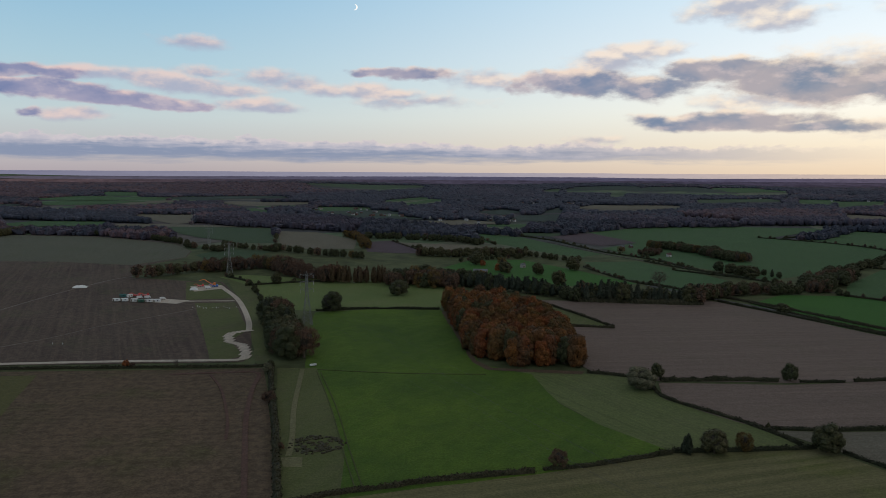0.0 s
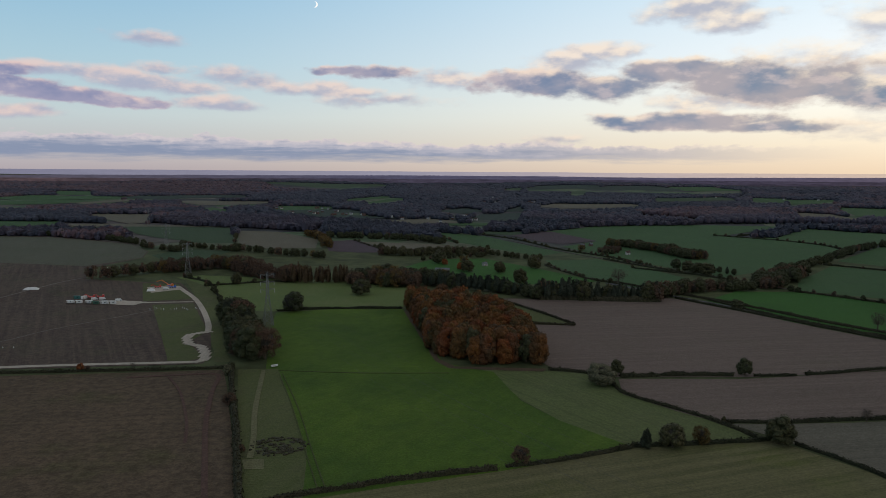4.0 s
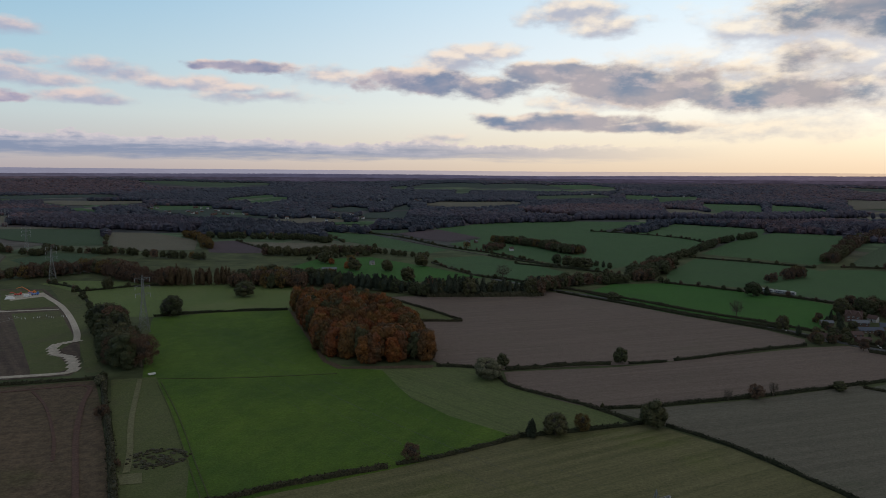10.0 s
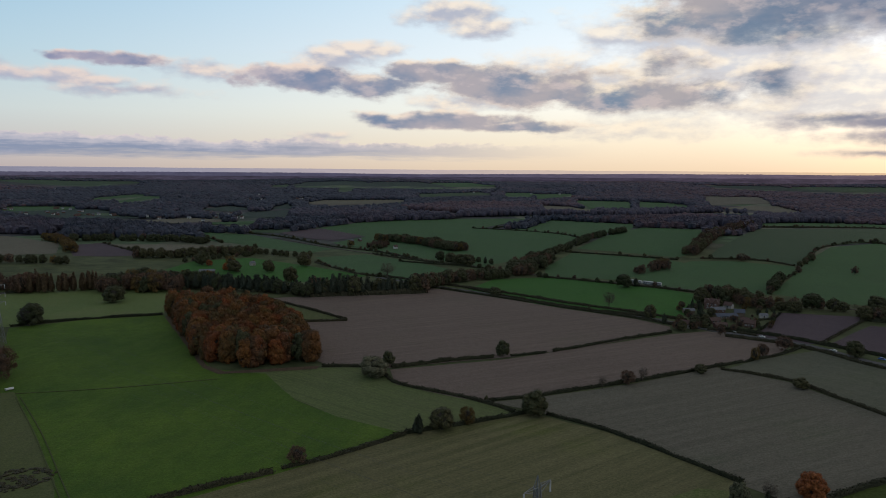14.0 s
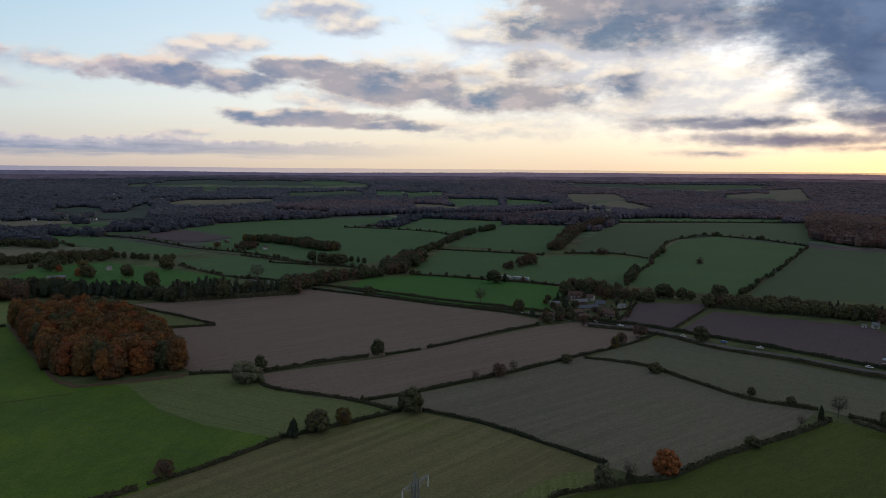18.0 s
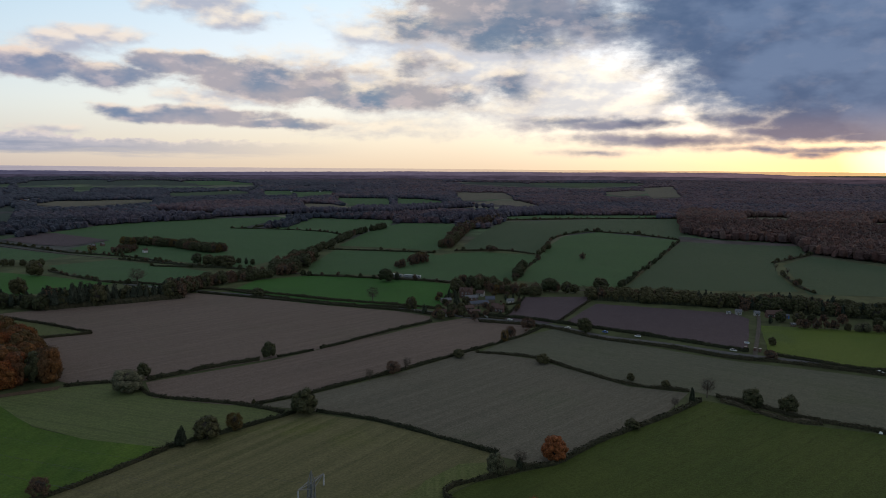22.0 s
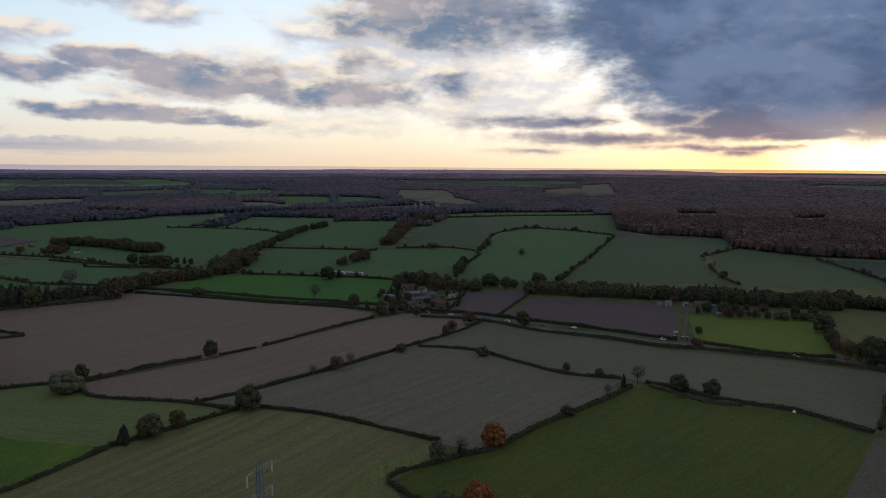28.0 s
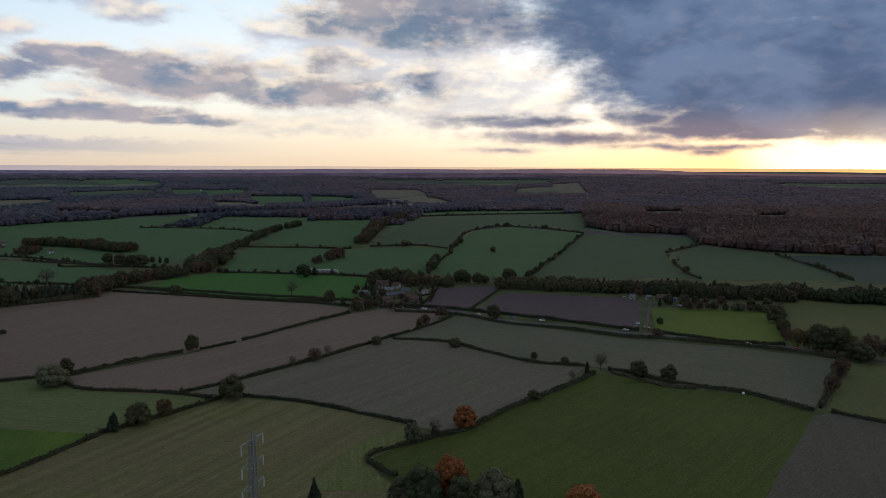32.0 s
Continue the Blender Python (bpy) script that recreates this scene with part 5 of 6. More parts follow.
tree("oak",15,[(558,149)],1.1)
tree("oak",10,[(528,136)],1.0)
tree("brown",8,[(509,127)],1.0)
tree("oak",14,[(528,451)],1.4)
tree("oak",13,[(574,423)],1.4)
tree("brown",10,[(736,575)],1.0)
tree("bare",10,[(856,378)],1.0)
tree("bare",9,[(835,355)],1.0)
tree("oak",7,[(769,315)],1.2)
tree("oak",7,[(851,174)],1.2)
tree("oak",9,[(1033,776)],1.2)
tree("bare",9,[(1055,742)],1.2)
tree("oak",8,[(1076,719)],1.2)
tree("oak",14,[(76,845)],1.4)
tree("oak",14,[(114,834)],1.1)
tree("oak",17,[(124,747)],1.1)
tree("amber",13,[(76,901)],1.2)
tree("orange",9,[(67,862)],1.0)
tree("oak",17,[(164,877)],1.2)
tree("oak",18,[(44,920)],1.2)
tree("orange",8,[(51,907)],1.0)
tree("amber",10,[(279,1107)],1.6)
tree("oak",12,[(-300,1270)],1.2)
tree("oak",10,[(-36,1065)],1.3)
tree("bare",18,[(228,741)],1.2)
tree("oak",14,[(341,870)],1.0)
tree("oak",14,[(346,846)],1.2)
tree("oak",14,[(349,825)],1.2)
tree("oak",15,[(356,809)],1.5)
tree("oak",14,[(438,600)],1.2)
tree("holly",9,[(451,598)],1.2)
tree("oak",9,[(598,555)],1.2)
tree("brown",8,[(360,424)],1.1)
tree("oak",8,[(361,420)],1.0)
tree("brown",7,[(371,420)],1.2)
tree("holly",12,[(403,449)],1.0)
tree("holly",11,[(420,478)],0.6)
tree("oak",15,[(451,501)],1.0)
tree("oak",15,[(470,503)],1.0)
tree("brown",13,[(479,523)],1.2)
tree("amber",10,[(502,463)],1.0)
tree("brown",10,[(475,479)],1.1)
tree("amber",9,[(479,475)],1.1)
tree("brown",9,[(482,472)],1.1)
tree("oak",9,[(487,467)],1.1)
tree("brown",9,[(491,462)],1.1)
tree("holly",6,[(403,421)],0.8)
tree("oak",6,[(384,422)],1.2)
tree("brown",6,[(409,412)],1.3)
tree("holly",5,[(460,445)],0.9)
tree("holly",5,[(472,447)],0.9)
tree("oak",5,[(426,412)],1.2)
for k, (x, y, h) in enumerate(((392, 412, 4.3), (399, 408, 5.0), (411, 403, 3.7), (418, 401, 4.3), (431, 404, 3.7), (440, 411, 4.3), (452, 421, 3.7), (463, 431, 4.3), (473, 440, 3.7), (468, 452, 4.3), (476, 459, 5.0), (466, 466, 5.0), (459, 487, 6.2), (450, 493, 6.8), (437, 489, 6.2), (427, 483, 5.6), (418, 488, 6.8), (409, 482, 5.0), (404, 466, 5.6), (398, 455, 5.0), (392, 446, 5.0), (413, 446, 3.1), (434, 436, 3.1), (441, 428, 3.1), (484, 452, 5.0), (489, 474, 6.2), (481, 487, 6.8), (471, 494, 7.4), (462, 505, 7.4), (376, 441, 5.0), (382, 448, 5.6), (449, 440, 2.5), (455, 460, 3.1))):
    tree(("oak", "brown", "holly", "oak", "brown", "amber")[k % 6], h, [(x, y)], 1.2, "garden trees of the farm", "small garden tree between farm buildings")
hedge(1.4,1.8,[(407,394),(444,417),(484,444)])
hedge(1.8,1.8,[(381,416),(394,402),(401,388)])
hedge(1.2,1.4,[(445,429),(461,429)])
tree("oak",9,[(634,291)],1.1)
tree("oak",9,[(569,243)],1.1)
tree("brown",7,[(584,281)],1.1)
tree("holly",7,[(556,246)],0.9)
tree("oak",10,[(575,233)],1.1)
tree("brown",8,[(378,399)],1.1)
tree("oak",7,[(420,455)],1.1)
tree("brown",6,[(420,430)],1.2)
tree("oak",8,[(387,435)],1.2)
# shrubs in the hedge beside the track
tree("orange",4.5,[(-194.2, 424.9)],1.1)
tree("brown",3.5,[(-189.6, 423.7)],1.2)
tree("bare",5,[(-163.3, 425.3)],1.0)
tree("brown",3.5,[(-69.7, 295.7)],1.1)
tree("willow",6,[(-104.3, 413.9)],0.9)
# groups of trees and tree belts
belt("oak pine brown oak",16,22,5.5,20,[(-137,563),(-119,515),(-108,482),(-96,448)])
belt("brown oak",14,18,8,12,[(-338,773),(-312,803),(-283,833)])
belt("brown oak brown amber",15,19,7,26,[(-282,829),(-248,849),(-211,865),(-155,790),(-115,776)])
belt("larch brown",18,21,5,18,[(-128,760),(-94,761),(-64,762)])
belt("brown oak amber",16,20,7,30,[(-56,748),(-26,742),(10,736)])
belt("oak amber",13,17,9,14,[(-28,799),(23,780),(46,757)])
belt("pine oak",14,18,5,14,[(-54,771),(-11,753),(42,727),(99,689),(126,660)])
belt("pine oak pine brown",15,22,4.5,20,[(127,662),(159,659),(191,653),(236,649)])
belt("oak brown",12,17,8,22,[(243,668),(292,696),(336,703),(377,715)])
belt("oak brown",16,20,9,30,[(378,718),(428,769),(461,814)])
belt("oak",10,14,9,10,[(473,835),(523,876),(547,892)])
belt("oak brown",12,15,9,10,[(550,897),(602,943),(669,998),(750,1035)])
belt("brown oak",13,17,10,20,[(667,769),(738,828),(822,899),(946,982),(1114,1113)])
belt("brown amber",12,15,8,16,[(506,663),(531,677),(563,693)])
belt("brown oak",10,12,8,6,[(688,703),(705,694)])
belt("oak",12,14,8,8,[(570,535),(612,567)])
belt("oak brown",9,11,8,5,[(724,639),(793,683)])
belt("oak brown amber",14,17,9,24,[(344,1175),(375,1144),(398,1094),(403,1032),(412,972)])
belt("oak holly",7,9,10,5,[(379,865),(383,837),(387,811)])
belt("oak",10,12,10,8,[(117,1039),(158,991),(187,977)])
belt("oak brown",13,16,9,14,[(-35,1005),(8,1001),(68,1015),(115,1025)])
belt("oak pine brown",10,14,4.2,30,[(536,410),(559,371),(583,334),(599,306)])
belt("oak pine brown pine",11,15,4.2,30,[(605,303),(622,259),(648,215),(668,171)])
belt("oak pine brown",11,15,4.5,30,[(686,176),(697,141),(717,105),(737,52)])
belt("brown oak willow",7,10,6,8,[(559,223),(578,199),(592,176),(593,162)])
belt("oak brown",7,11,7,8,[(585,226),(602,198),(611,172)])
belt("brown oak",7,10,8,3,[(555,145),(502,124)])
belt("oak brown bare",10,14,8,10,[(496,517),(509,496),(519,464),(545,425)])
belt("oak brown",9,13,8,16,[(473,527),(485,505),(496,475),(500,447)])
belt("brown oak",6,9,7,7,[(360,426),(372,422),(389,425)])
belt("holly oak",6,9,8,6,[(415,479),(415,462),(399,439)])
belt("oak",13,16,8,14,[(-808,1198),(-781,1247),(-794,1302)])
belt("oak",10,13,8,10,[(-809,1326),(-713,1306),(-595,1233),(-488,1165),(-393,1083)])
belt("oak brown",9,12,8,10,[(-384,1057),(-318,1009),(-329,1073),(-285,1035),(-239,1016)])
belt("oak brown amber",11,14,9,12,[(-242,1028),(-177,985),(-111,958)])
belt("amber brown",12,14,9,14,[(-166,1228),(-134,1163),(-117,1073)])
belt("oak brown",12,14,10,20,[(-130,1218),(-63,1221),(15,1210),(62,1172)])
belt("oak holly",8,11,10,10,[(-11,1015),(55,1044),(128,1092)])
belt("oak brown",8,10,10,8,[(27,946),(67,978),(109,999)])
# undergrowth banks added to keep the feet of these belts dark
hedge(9,5,[(126,656),(159,653),(191,647),(238,642)],"bramble_bank")
hedge(10,5,[(528,404),(551,367),(575,330),(596,303),(614,255),(640,211),(661,168)],"bramble_bank")
copse("beech",15,21,8.2,[(3,606),(20,454),(31,433),(83,426),(87,469),(81,539),(62,603),(34,628)])
# woods further off
wood("russet",11,15,9,[(1165,684),(1141,600),(1175,551),(1190,489),(1071,429),(1053,365),(1041,320),(1072,254),(1113,180),(1186,72),(2417,183),(2390,421),(2170,471),(2067,586),(2003,716),(1830,772),(1762,902),(1817,1039),(1659,999)])
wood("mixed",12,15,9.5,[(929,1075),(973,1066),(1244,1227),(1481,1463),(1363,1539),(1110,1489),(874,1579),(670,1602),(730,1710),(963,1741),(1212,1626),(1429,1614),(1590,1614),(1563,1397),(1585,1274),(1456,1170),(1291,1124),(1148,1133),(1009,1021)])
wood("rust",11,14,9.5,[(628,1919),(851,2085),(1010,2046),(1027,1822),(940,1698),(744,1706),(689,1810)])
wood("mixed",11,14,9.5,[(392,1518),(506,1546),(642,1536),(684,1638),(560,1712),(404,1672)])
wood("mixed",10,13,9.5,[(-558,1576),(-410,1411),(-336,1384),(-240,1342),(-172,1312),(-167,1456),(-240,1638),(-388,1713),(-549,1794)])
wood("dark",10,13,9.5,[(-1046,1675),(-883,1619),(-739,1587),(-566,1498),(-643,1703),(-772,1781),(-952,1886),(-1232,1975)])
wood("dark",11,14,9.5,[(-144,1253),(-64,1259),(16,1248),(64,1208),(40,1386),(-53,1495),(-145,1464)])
belt("brown oak",8,11,8,30,[(306,1062),(320,1085),(332,1112)])
# homes of the valley town and villages; the woods keep off their gardens
TOWN = [(-260, 1967), (-237, 1873), (-257, 2121), (-224, 1948), (-189, 1833), (-187, 2024), (-156, 1882), (-128, 1908), (-106, 1841), (-320, 1794), (-360, 2112), (-311, 1964), (274, 2448), (286, 2388), (313, 2452), (437, 2492), (445, 2427), (483, 2528), (490, 2463), (113, 1883), (116, 1740), (164, 1708), (154, 1824), (870, 2486), (887, 2450)]
MORE = [(321, 2494), (412, 2450), (437, 2480), (469, 2545), (110, 1932), (137, 1820), (59, 1699), (69, 1645), (297, 1150), (313, 1154), (318, 1088), (326, 1067), (1276, 2807), (1521, 3087), (1400, 2897), (1681, 2937), (1787, 2864)]
MORE += [(-277, 2143), (-238, 2120), (-398, 3246), (-390, 1903), (-647, 3122), (160, 2673), (348, 2764), (58, 2565), (98, 2600), (-10, 2015), (37, 1946), (-30, 1764), (-2, 1726), (467, 2903), (583, 2966), (1334, 2796), (1441, 2599), (1517, 2532), (1819, 1748)]


# far land out to the horizon: a mosaic of woods, small fields and hedgerow trees
class Parcels:
    """Uneven parcels of land in rings round the plateau; each is a wood or a field."""

    def __init__(self):
        rng = np.random.default_rng(12)
        at, kind = [], []
        r = 1330.0
        while r < 4500:
            deep = 125 * (r / 1500) ** 1.5
            wide = 165 * (r / 1500) ** 0.7
            n = int(radians(124) * r / wide)
            for k in range(n):
                a = radians(-39 + 124 * (k + rng.uniform(0.15, 0.85)) / n)
                q = r + deep * rng.uniform(-0.42, 0.42)
                at.append((q * math.sin(a), q * math.cos(a)))
                grown = noise.noise((a * 5, q * 0.0011, 5)) + 0.5 * rng.uniform(-1, 1)
                kind.append(0 if grown > (-0.3 if a < 0.55 else -0.48) else 1)
            r += deep
        self.at, self.kind = np.array(at), np.array(kind)

    def near(self, p):
        """Which parcel each place belongs to, and how far it is from the parcel's edge."""
        p = p + 26 * np.stack([np.sin(p[:, 1] / 71 + p[:, 0] / 190), np.sin(p[:, 0] / 63 - p[:, 1] / 170)], 1)
        r = np.hypot(p[:, 0], p[:, 1])
        # parcels are long across the view of the plateau and short along it
        u = np.stack([np.arctan2(p[:, 0], p[:, 1]) * 1750, 2900 * np.log(r)], 1)
        c = np.stack([np.arctan2(self.at[:, 0], self.at[:, 1]) * 1750, 2900 * np.log(np.hypot(self.at[:, 0], self.at[:, 1]))], 1)
        who, edge = np.zeros(len(p), int), np.zeros(len(p))
        for i in range(0, len(p), 4000):
            d = np.hypot(u[i:i + 4000, None, 0] - c[None, :, 0], u[i:i + 4000, None, 1] - c[None, :, 1])
            two = np.argpartition(d, 1, axis=1)[:, :2]
            dd = np.take_along_axis(d, two, 1)
            first = dd.argmin(1)
            who[i:i + 4000] = two[np.arange(len(d)), first]
            edge[i:i + 4000] = np.abs(dd[:, 0] - dd[:, 1])
        return who, edge


PARCELS = Parcels()


def far_fields():
    """The open parcels, each a field with an uneven outline, wherever no other field or wood lies already."""
    rng = np.random.default_rng(8)
    taken = [np.array(p, float) for p in POLYS]
    for i in np.nonzero(PARCELS.kind)[0]:
        c = PARCELS.at[i]
        reach = np.arange(8, 420, 8.0)
        pts = []
        for k in range(18):
            t = 2 * math.pi * k / 18
            line = c + reach[:, None] * (math.sin(t), math.cos(t))
            off = np.nonzero(PARCELS.near(line)[0] != i)[0]
            d = reach[off[0]] - 5 if len(off) else reach[-1]
            pts.append((float(c[0] + d * math.sin(t)), float(c[1] + d * math.cos(t))))
        q = np.array(pts + [tuple(c)])
        if np.hypot(q[:, 0], q[:, 1]).max() > 4150 or any(inside(q[:, 0], q[:, 1], p).any() for p in taken):
            PARCELS.kind[i] = 0
            continue
        bearing = math.degrees(math.atan2(c[0], c[1]))
        field(str(rng.choice(["deep_green", "faded_green", "pale_green", "pale_straw", "faded_green"] if bearing < 30 else ["faded_green", "grey_stubble", "pale_green", "pale_straw", "grey_stubble"])), pts)


far_fields()


def far_woods():
    rng = np.random.default_rng(44)
    for k, (r0, r1, gap) in enumerate(((1250, 1900, 9), (1900, 2600, 10), (2600, 3400, 12.5), (3400, 4200, 15.5))):
        n = int((r1 ** 2 - r0 ** 2) * 0.5 * radians(118) / gap ** 2)
        a = np.radians(rng.uniform(-36, 82, n))
        r = np.sqrt(rng.uniform(r0 ** 2, r1 ** 2, n))
        p = np.stack([r * np.sin(a), r * np.cos(a)], 1)
        keep = np.ones(n, bool)
        for poly in POLYS:
            c = np.array(poly, float)
            if np.hypot(c[:, 0], c[:, 1]).max() > r0:
                # nothing tall stands close before a field that lies open to the plateau
                for f in (1.0, 1.03, 1.06, 1.09):
                    keep &= ~inside(p[:, 0] * f, p[:, 1] * f, poly)
        p = p[keep]
        who, edge = PARCELS.near(p)
        p = p[(PARCELS.kind[who] == 0) | ((edge < 14) & (rng.random(len(p)) < 0.7))]
        keep = np.ones(len(p), bool)
        for x, y in TOWN + MORE:
            d = math.hypot(x, y)
            ahead = (p[:, 0] * x + p[:, 1] * y) / d - d
            aside = (p[:, 0] * y - p[:, 1] * x) / d
            keep &= ~((np.abs(aside) < 13 + 5 * np.sin(ahead / 17)) & (ahead < 24) & (ahead > -95))
        p = p[keep]
        # each parcel carries its own mix of trees and its own height
        who, edge = PARCELS.near(p)
        own = np.random.default_rng(3).uniform(-1, 1, len(PARCELS.at))[who]
        bearing, r = np.degrees(np.arctan2(p[:, 0], p[:, 1])), np.hypot(p[:, 0], p[:, 1])
        # the bearing also picks the tone, paler and hazier towards the sun
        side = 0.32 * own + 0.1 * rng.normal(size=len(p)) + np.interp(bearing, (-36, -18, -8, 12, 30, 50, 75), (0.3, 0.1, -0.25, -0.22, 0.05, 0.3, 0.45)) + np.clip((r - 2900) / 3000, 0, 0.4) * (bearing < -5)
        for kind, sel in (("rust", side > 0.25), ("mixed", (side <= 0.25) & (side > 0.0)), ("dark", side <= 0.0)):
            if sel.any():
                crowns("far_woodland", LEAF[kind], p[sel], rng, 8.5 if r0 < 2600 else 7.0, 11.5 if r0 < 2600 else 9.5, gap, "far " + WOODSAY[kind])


far_woods()


def distant_hills(dist, tops, tones, swell, rough):
    """One ridge along the horizon, a glowing strip with the haze painted into its emission; its height and its tone
    change with the bearing, from blue-grey in the north-west to the glow under the sun.
    """
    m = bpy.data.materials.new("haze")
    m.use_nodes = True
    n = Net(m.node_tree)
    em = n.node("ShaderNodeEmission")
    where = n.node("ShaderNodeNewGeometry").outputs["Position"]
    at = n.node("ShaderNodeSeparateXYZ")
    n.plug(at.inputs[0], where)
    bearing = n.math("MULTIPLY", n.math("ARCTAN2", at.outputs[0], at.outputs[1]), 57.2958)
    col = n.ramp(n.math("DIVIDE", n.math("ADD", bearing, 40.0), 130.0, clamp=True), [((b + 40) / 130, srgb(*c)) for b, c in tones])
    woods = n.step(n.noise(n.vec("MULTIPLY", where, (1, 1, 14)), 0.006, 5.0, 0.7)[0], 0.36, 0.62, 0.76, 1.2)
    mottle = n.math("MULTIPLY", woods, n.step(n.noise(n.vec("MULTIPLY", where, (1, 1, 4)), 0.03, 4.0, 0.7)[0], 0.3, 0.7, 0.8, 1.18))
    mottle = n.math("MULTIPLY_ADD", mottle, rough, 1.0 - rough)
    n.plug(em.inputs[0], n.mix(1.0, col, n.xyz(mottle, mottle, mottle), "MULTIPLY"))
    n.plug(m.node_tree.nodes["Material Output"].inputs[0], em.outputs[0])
    vs, fs = [], []
    steps = 2400
    for i in range(steps + 1):
        b = -60 + 170 * i / steps
        a = radians(b)
        h = float(np.interp(b, (-32, 0, 20, 33, 45, 62, 70, 82), tops)) + swell * (noise.noise((a * 4, 0, dist)) + 0.5 * noise.noise((a * 13, 0, dist)) + 0.3 * noise.noise((a * 70, 0, dist)) + 0.4 * noise.noise((a * 310, 0, dist)))
        x, y = dist * math.sin(a), dist * math.cos(a)
        vs += [(x, y, 20), (x, y, h)]
        if i:
            k = 2 * i
            fs.append((k - 2, k, k + 1, k - 1))
    tagged(new("backdrop", mesh_of("backdrop", vs, fs, m)), "glowing backdrop of hills in painted haze along the horizon", "hills", kind="structure")


# the two nearer strips are added to veil the far land's edge in haze
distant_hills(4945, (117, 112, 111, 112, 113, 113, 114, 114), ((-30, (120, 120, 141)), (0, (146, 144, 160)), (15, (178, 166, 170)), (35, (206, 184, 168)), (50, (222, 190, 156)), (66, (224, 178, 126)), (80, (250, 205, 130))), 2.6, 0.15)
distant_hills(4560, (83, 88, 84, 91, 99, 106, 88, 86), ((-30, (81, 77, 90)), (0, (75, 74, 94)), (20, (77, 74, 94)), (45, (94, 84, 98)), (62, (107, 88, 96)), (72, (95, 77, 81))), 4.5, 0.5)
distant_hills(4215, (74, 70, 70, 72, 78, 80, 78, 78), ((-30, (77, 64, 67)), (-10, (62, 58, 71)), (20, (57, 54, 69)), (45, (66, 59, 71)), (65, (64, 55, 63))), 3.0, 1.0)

# ---- pylons and their wires ----
ARMS = (0.70, 0.84, 0.98)


def tube(name, mat, pts, thick):
    """One square bar through several points."""
    vs, fs = [], []
    for i, p in enumerate(pts):
        h = thick / 2
        vs += [(p[0] + h, p[1] + h, p[2]), (p[0] - h, p[1] + h, p[2]), (p[0] - h, p[1] - h, p[2]), (p[0] + h, p[1] - h, p[2])]
        if i:
            k = 4 * i
            fs += [(k - 4 + j, k - 4 + (j + 1) % 4, k + (j + 1) % 4, k + j) for j in range(4)]
    return mesh_of(name, vs, fs + [(3, 2, 1, 0), tuple(len(vs) - 4 + j for j in range(4))], mat)


def pylon(x, y, high, heading):
    e = new("electricity_pylon")
    e.matrix_basis = pose(x, y, float(land(x, y)), 0, 0, heading)
    H = high

    def half(z):
        return 3.4 - 2.5 * min(1.0, z / (0.62 * H)) if z < 0.62 * H else 0.9 - 0.35 * (z / H - 0.62) / 0.38

    levels = [0, 0.13 * H, 0.25 * H, 0.36 * H, 0.46 * H, 0.54 * H, 0.62 * H, 0.68 * H, 0.74 * H, 0.80 * H, 0.86 * H, 0.92 * H, 0.98 * H]
    corner = ((1, 1), (-1, 1), (-1, -1), (1, -1))
    for sx, sy in corner:
        part("leg", tube("leg", STEEL, [(sx * half(a), sy * half(a), a) for a in levels], 0.22), e)
    for i, (a, b) in enumerate(zip(levels, levels[1:])):
        bars = []
        for (sx, sy), (tx, ty) in zip(corner, corner[1:] + corner[:1]):
            bars += [((sx * half(a), sy * half(a), a), (tx * half(b), ty * half(b), b)), ((tx * half(a), ty * half(a), a), (sx * half(b), sy * half(b), b)), ((sx * half(b), sy * half(b), b), (tx * half(b), ty * half(b), b))]
        part("lattice", rods("lattice", STEEL, bars, 0.11), e)
    part("peak", rods("peak", STEEL, [((sx * half(levels[-1]), sy * half(levels[-1]), levels[-1]), (0, 0, H * 1.04)) for sx, sy in corner], 0.14), e)
    for f in ARMS:
        for s in (1, -1):
            z, w = f * H, half(f * H)
            tip = (s * 5.2, 0, z)
            arm = part("crossarm", rods("crossarm", STEEL, [((s * w, w, z), tip), ((s * w, -w, z), tip), ((s * w, w, z - 1.6), tip), ((s * w, -w, z - 1.6), tip), ((s * w * 2.6, w * .5, z), (s * w * 2.6, -w * .5, z))], 0.13), e)
            bm = bmesh.new()
            for k in range(7):
                bmesh.ops.create_cone(bm, cap_ends=True, segments=8, radius1=0.26, radius2=0.12, depth=0.3, matrix=Matrix.Translation((s * 5.2, 0, z - 0.35 - 0.42 * k)))
            part("insulator", from_bm("insulator", bm, PORCELAIN), arm, "pale insulator string")
    return tagged(e, "grey steel lattice electricity pylon with six pale insulator strings", "pylon", "pylons of the power line")


PYLONS = [(80.5, 140, 46.5, 24), (-106, 547, 41, 25), (-246, 812, 36, 24), (-344, 1039, 36, 23), (-502, 1418, 36, 22)]
for x, y, h, a in PYLONS:
    pylon(x, y, h, a)


def wire(a, b, sag):
    a, b = Vector(a), Vector(b)
    vs, fs = [], []
    n = 24
    d = (b - a).normalized()
    s = Vector((-d.y, d.x, 0)).normalized() * 0.022
    u = Vector((0, 0, 0.022))
    for i in range(n + 1):
        t = i / n
        p = a.lerp(b, t) - Vector((0, 0, sag * 4 * t * (1 - t)))
        k = len(vs)
        vs += [tuple(p + s), tuple(p + u), tuple(p - s), tuple(p - u)]
        if i:
            fs += [(k - 4 + j, k - 4 + (j + 1) % 4, k + (j + 1) % 4, k + j) for j in range(4)]
    tagged(new("overhead_wire", mesh_of("overhead_wire", vs, fs, WIRE)), "thin grey sagging overhead power wire", "wire", "wires of the power line")


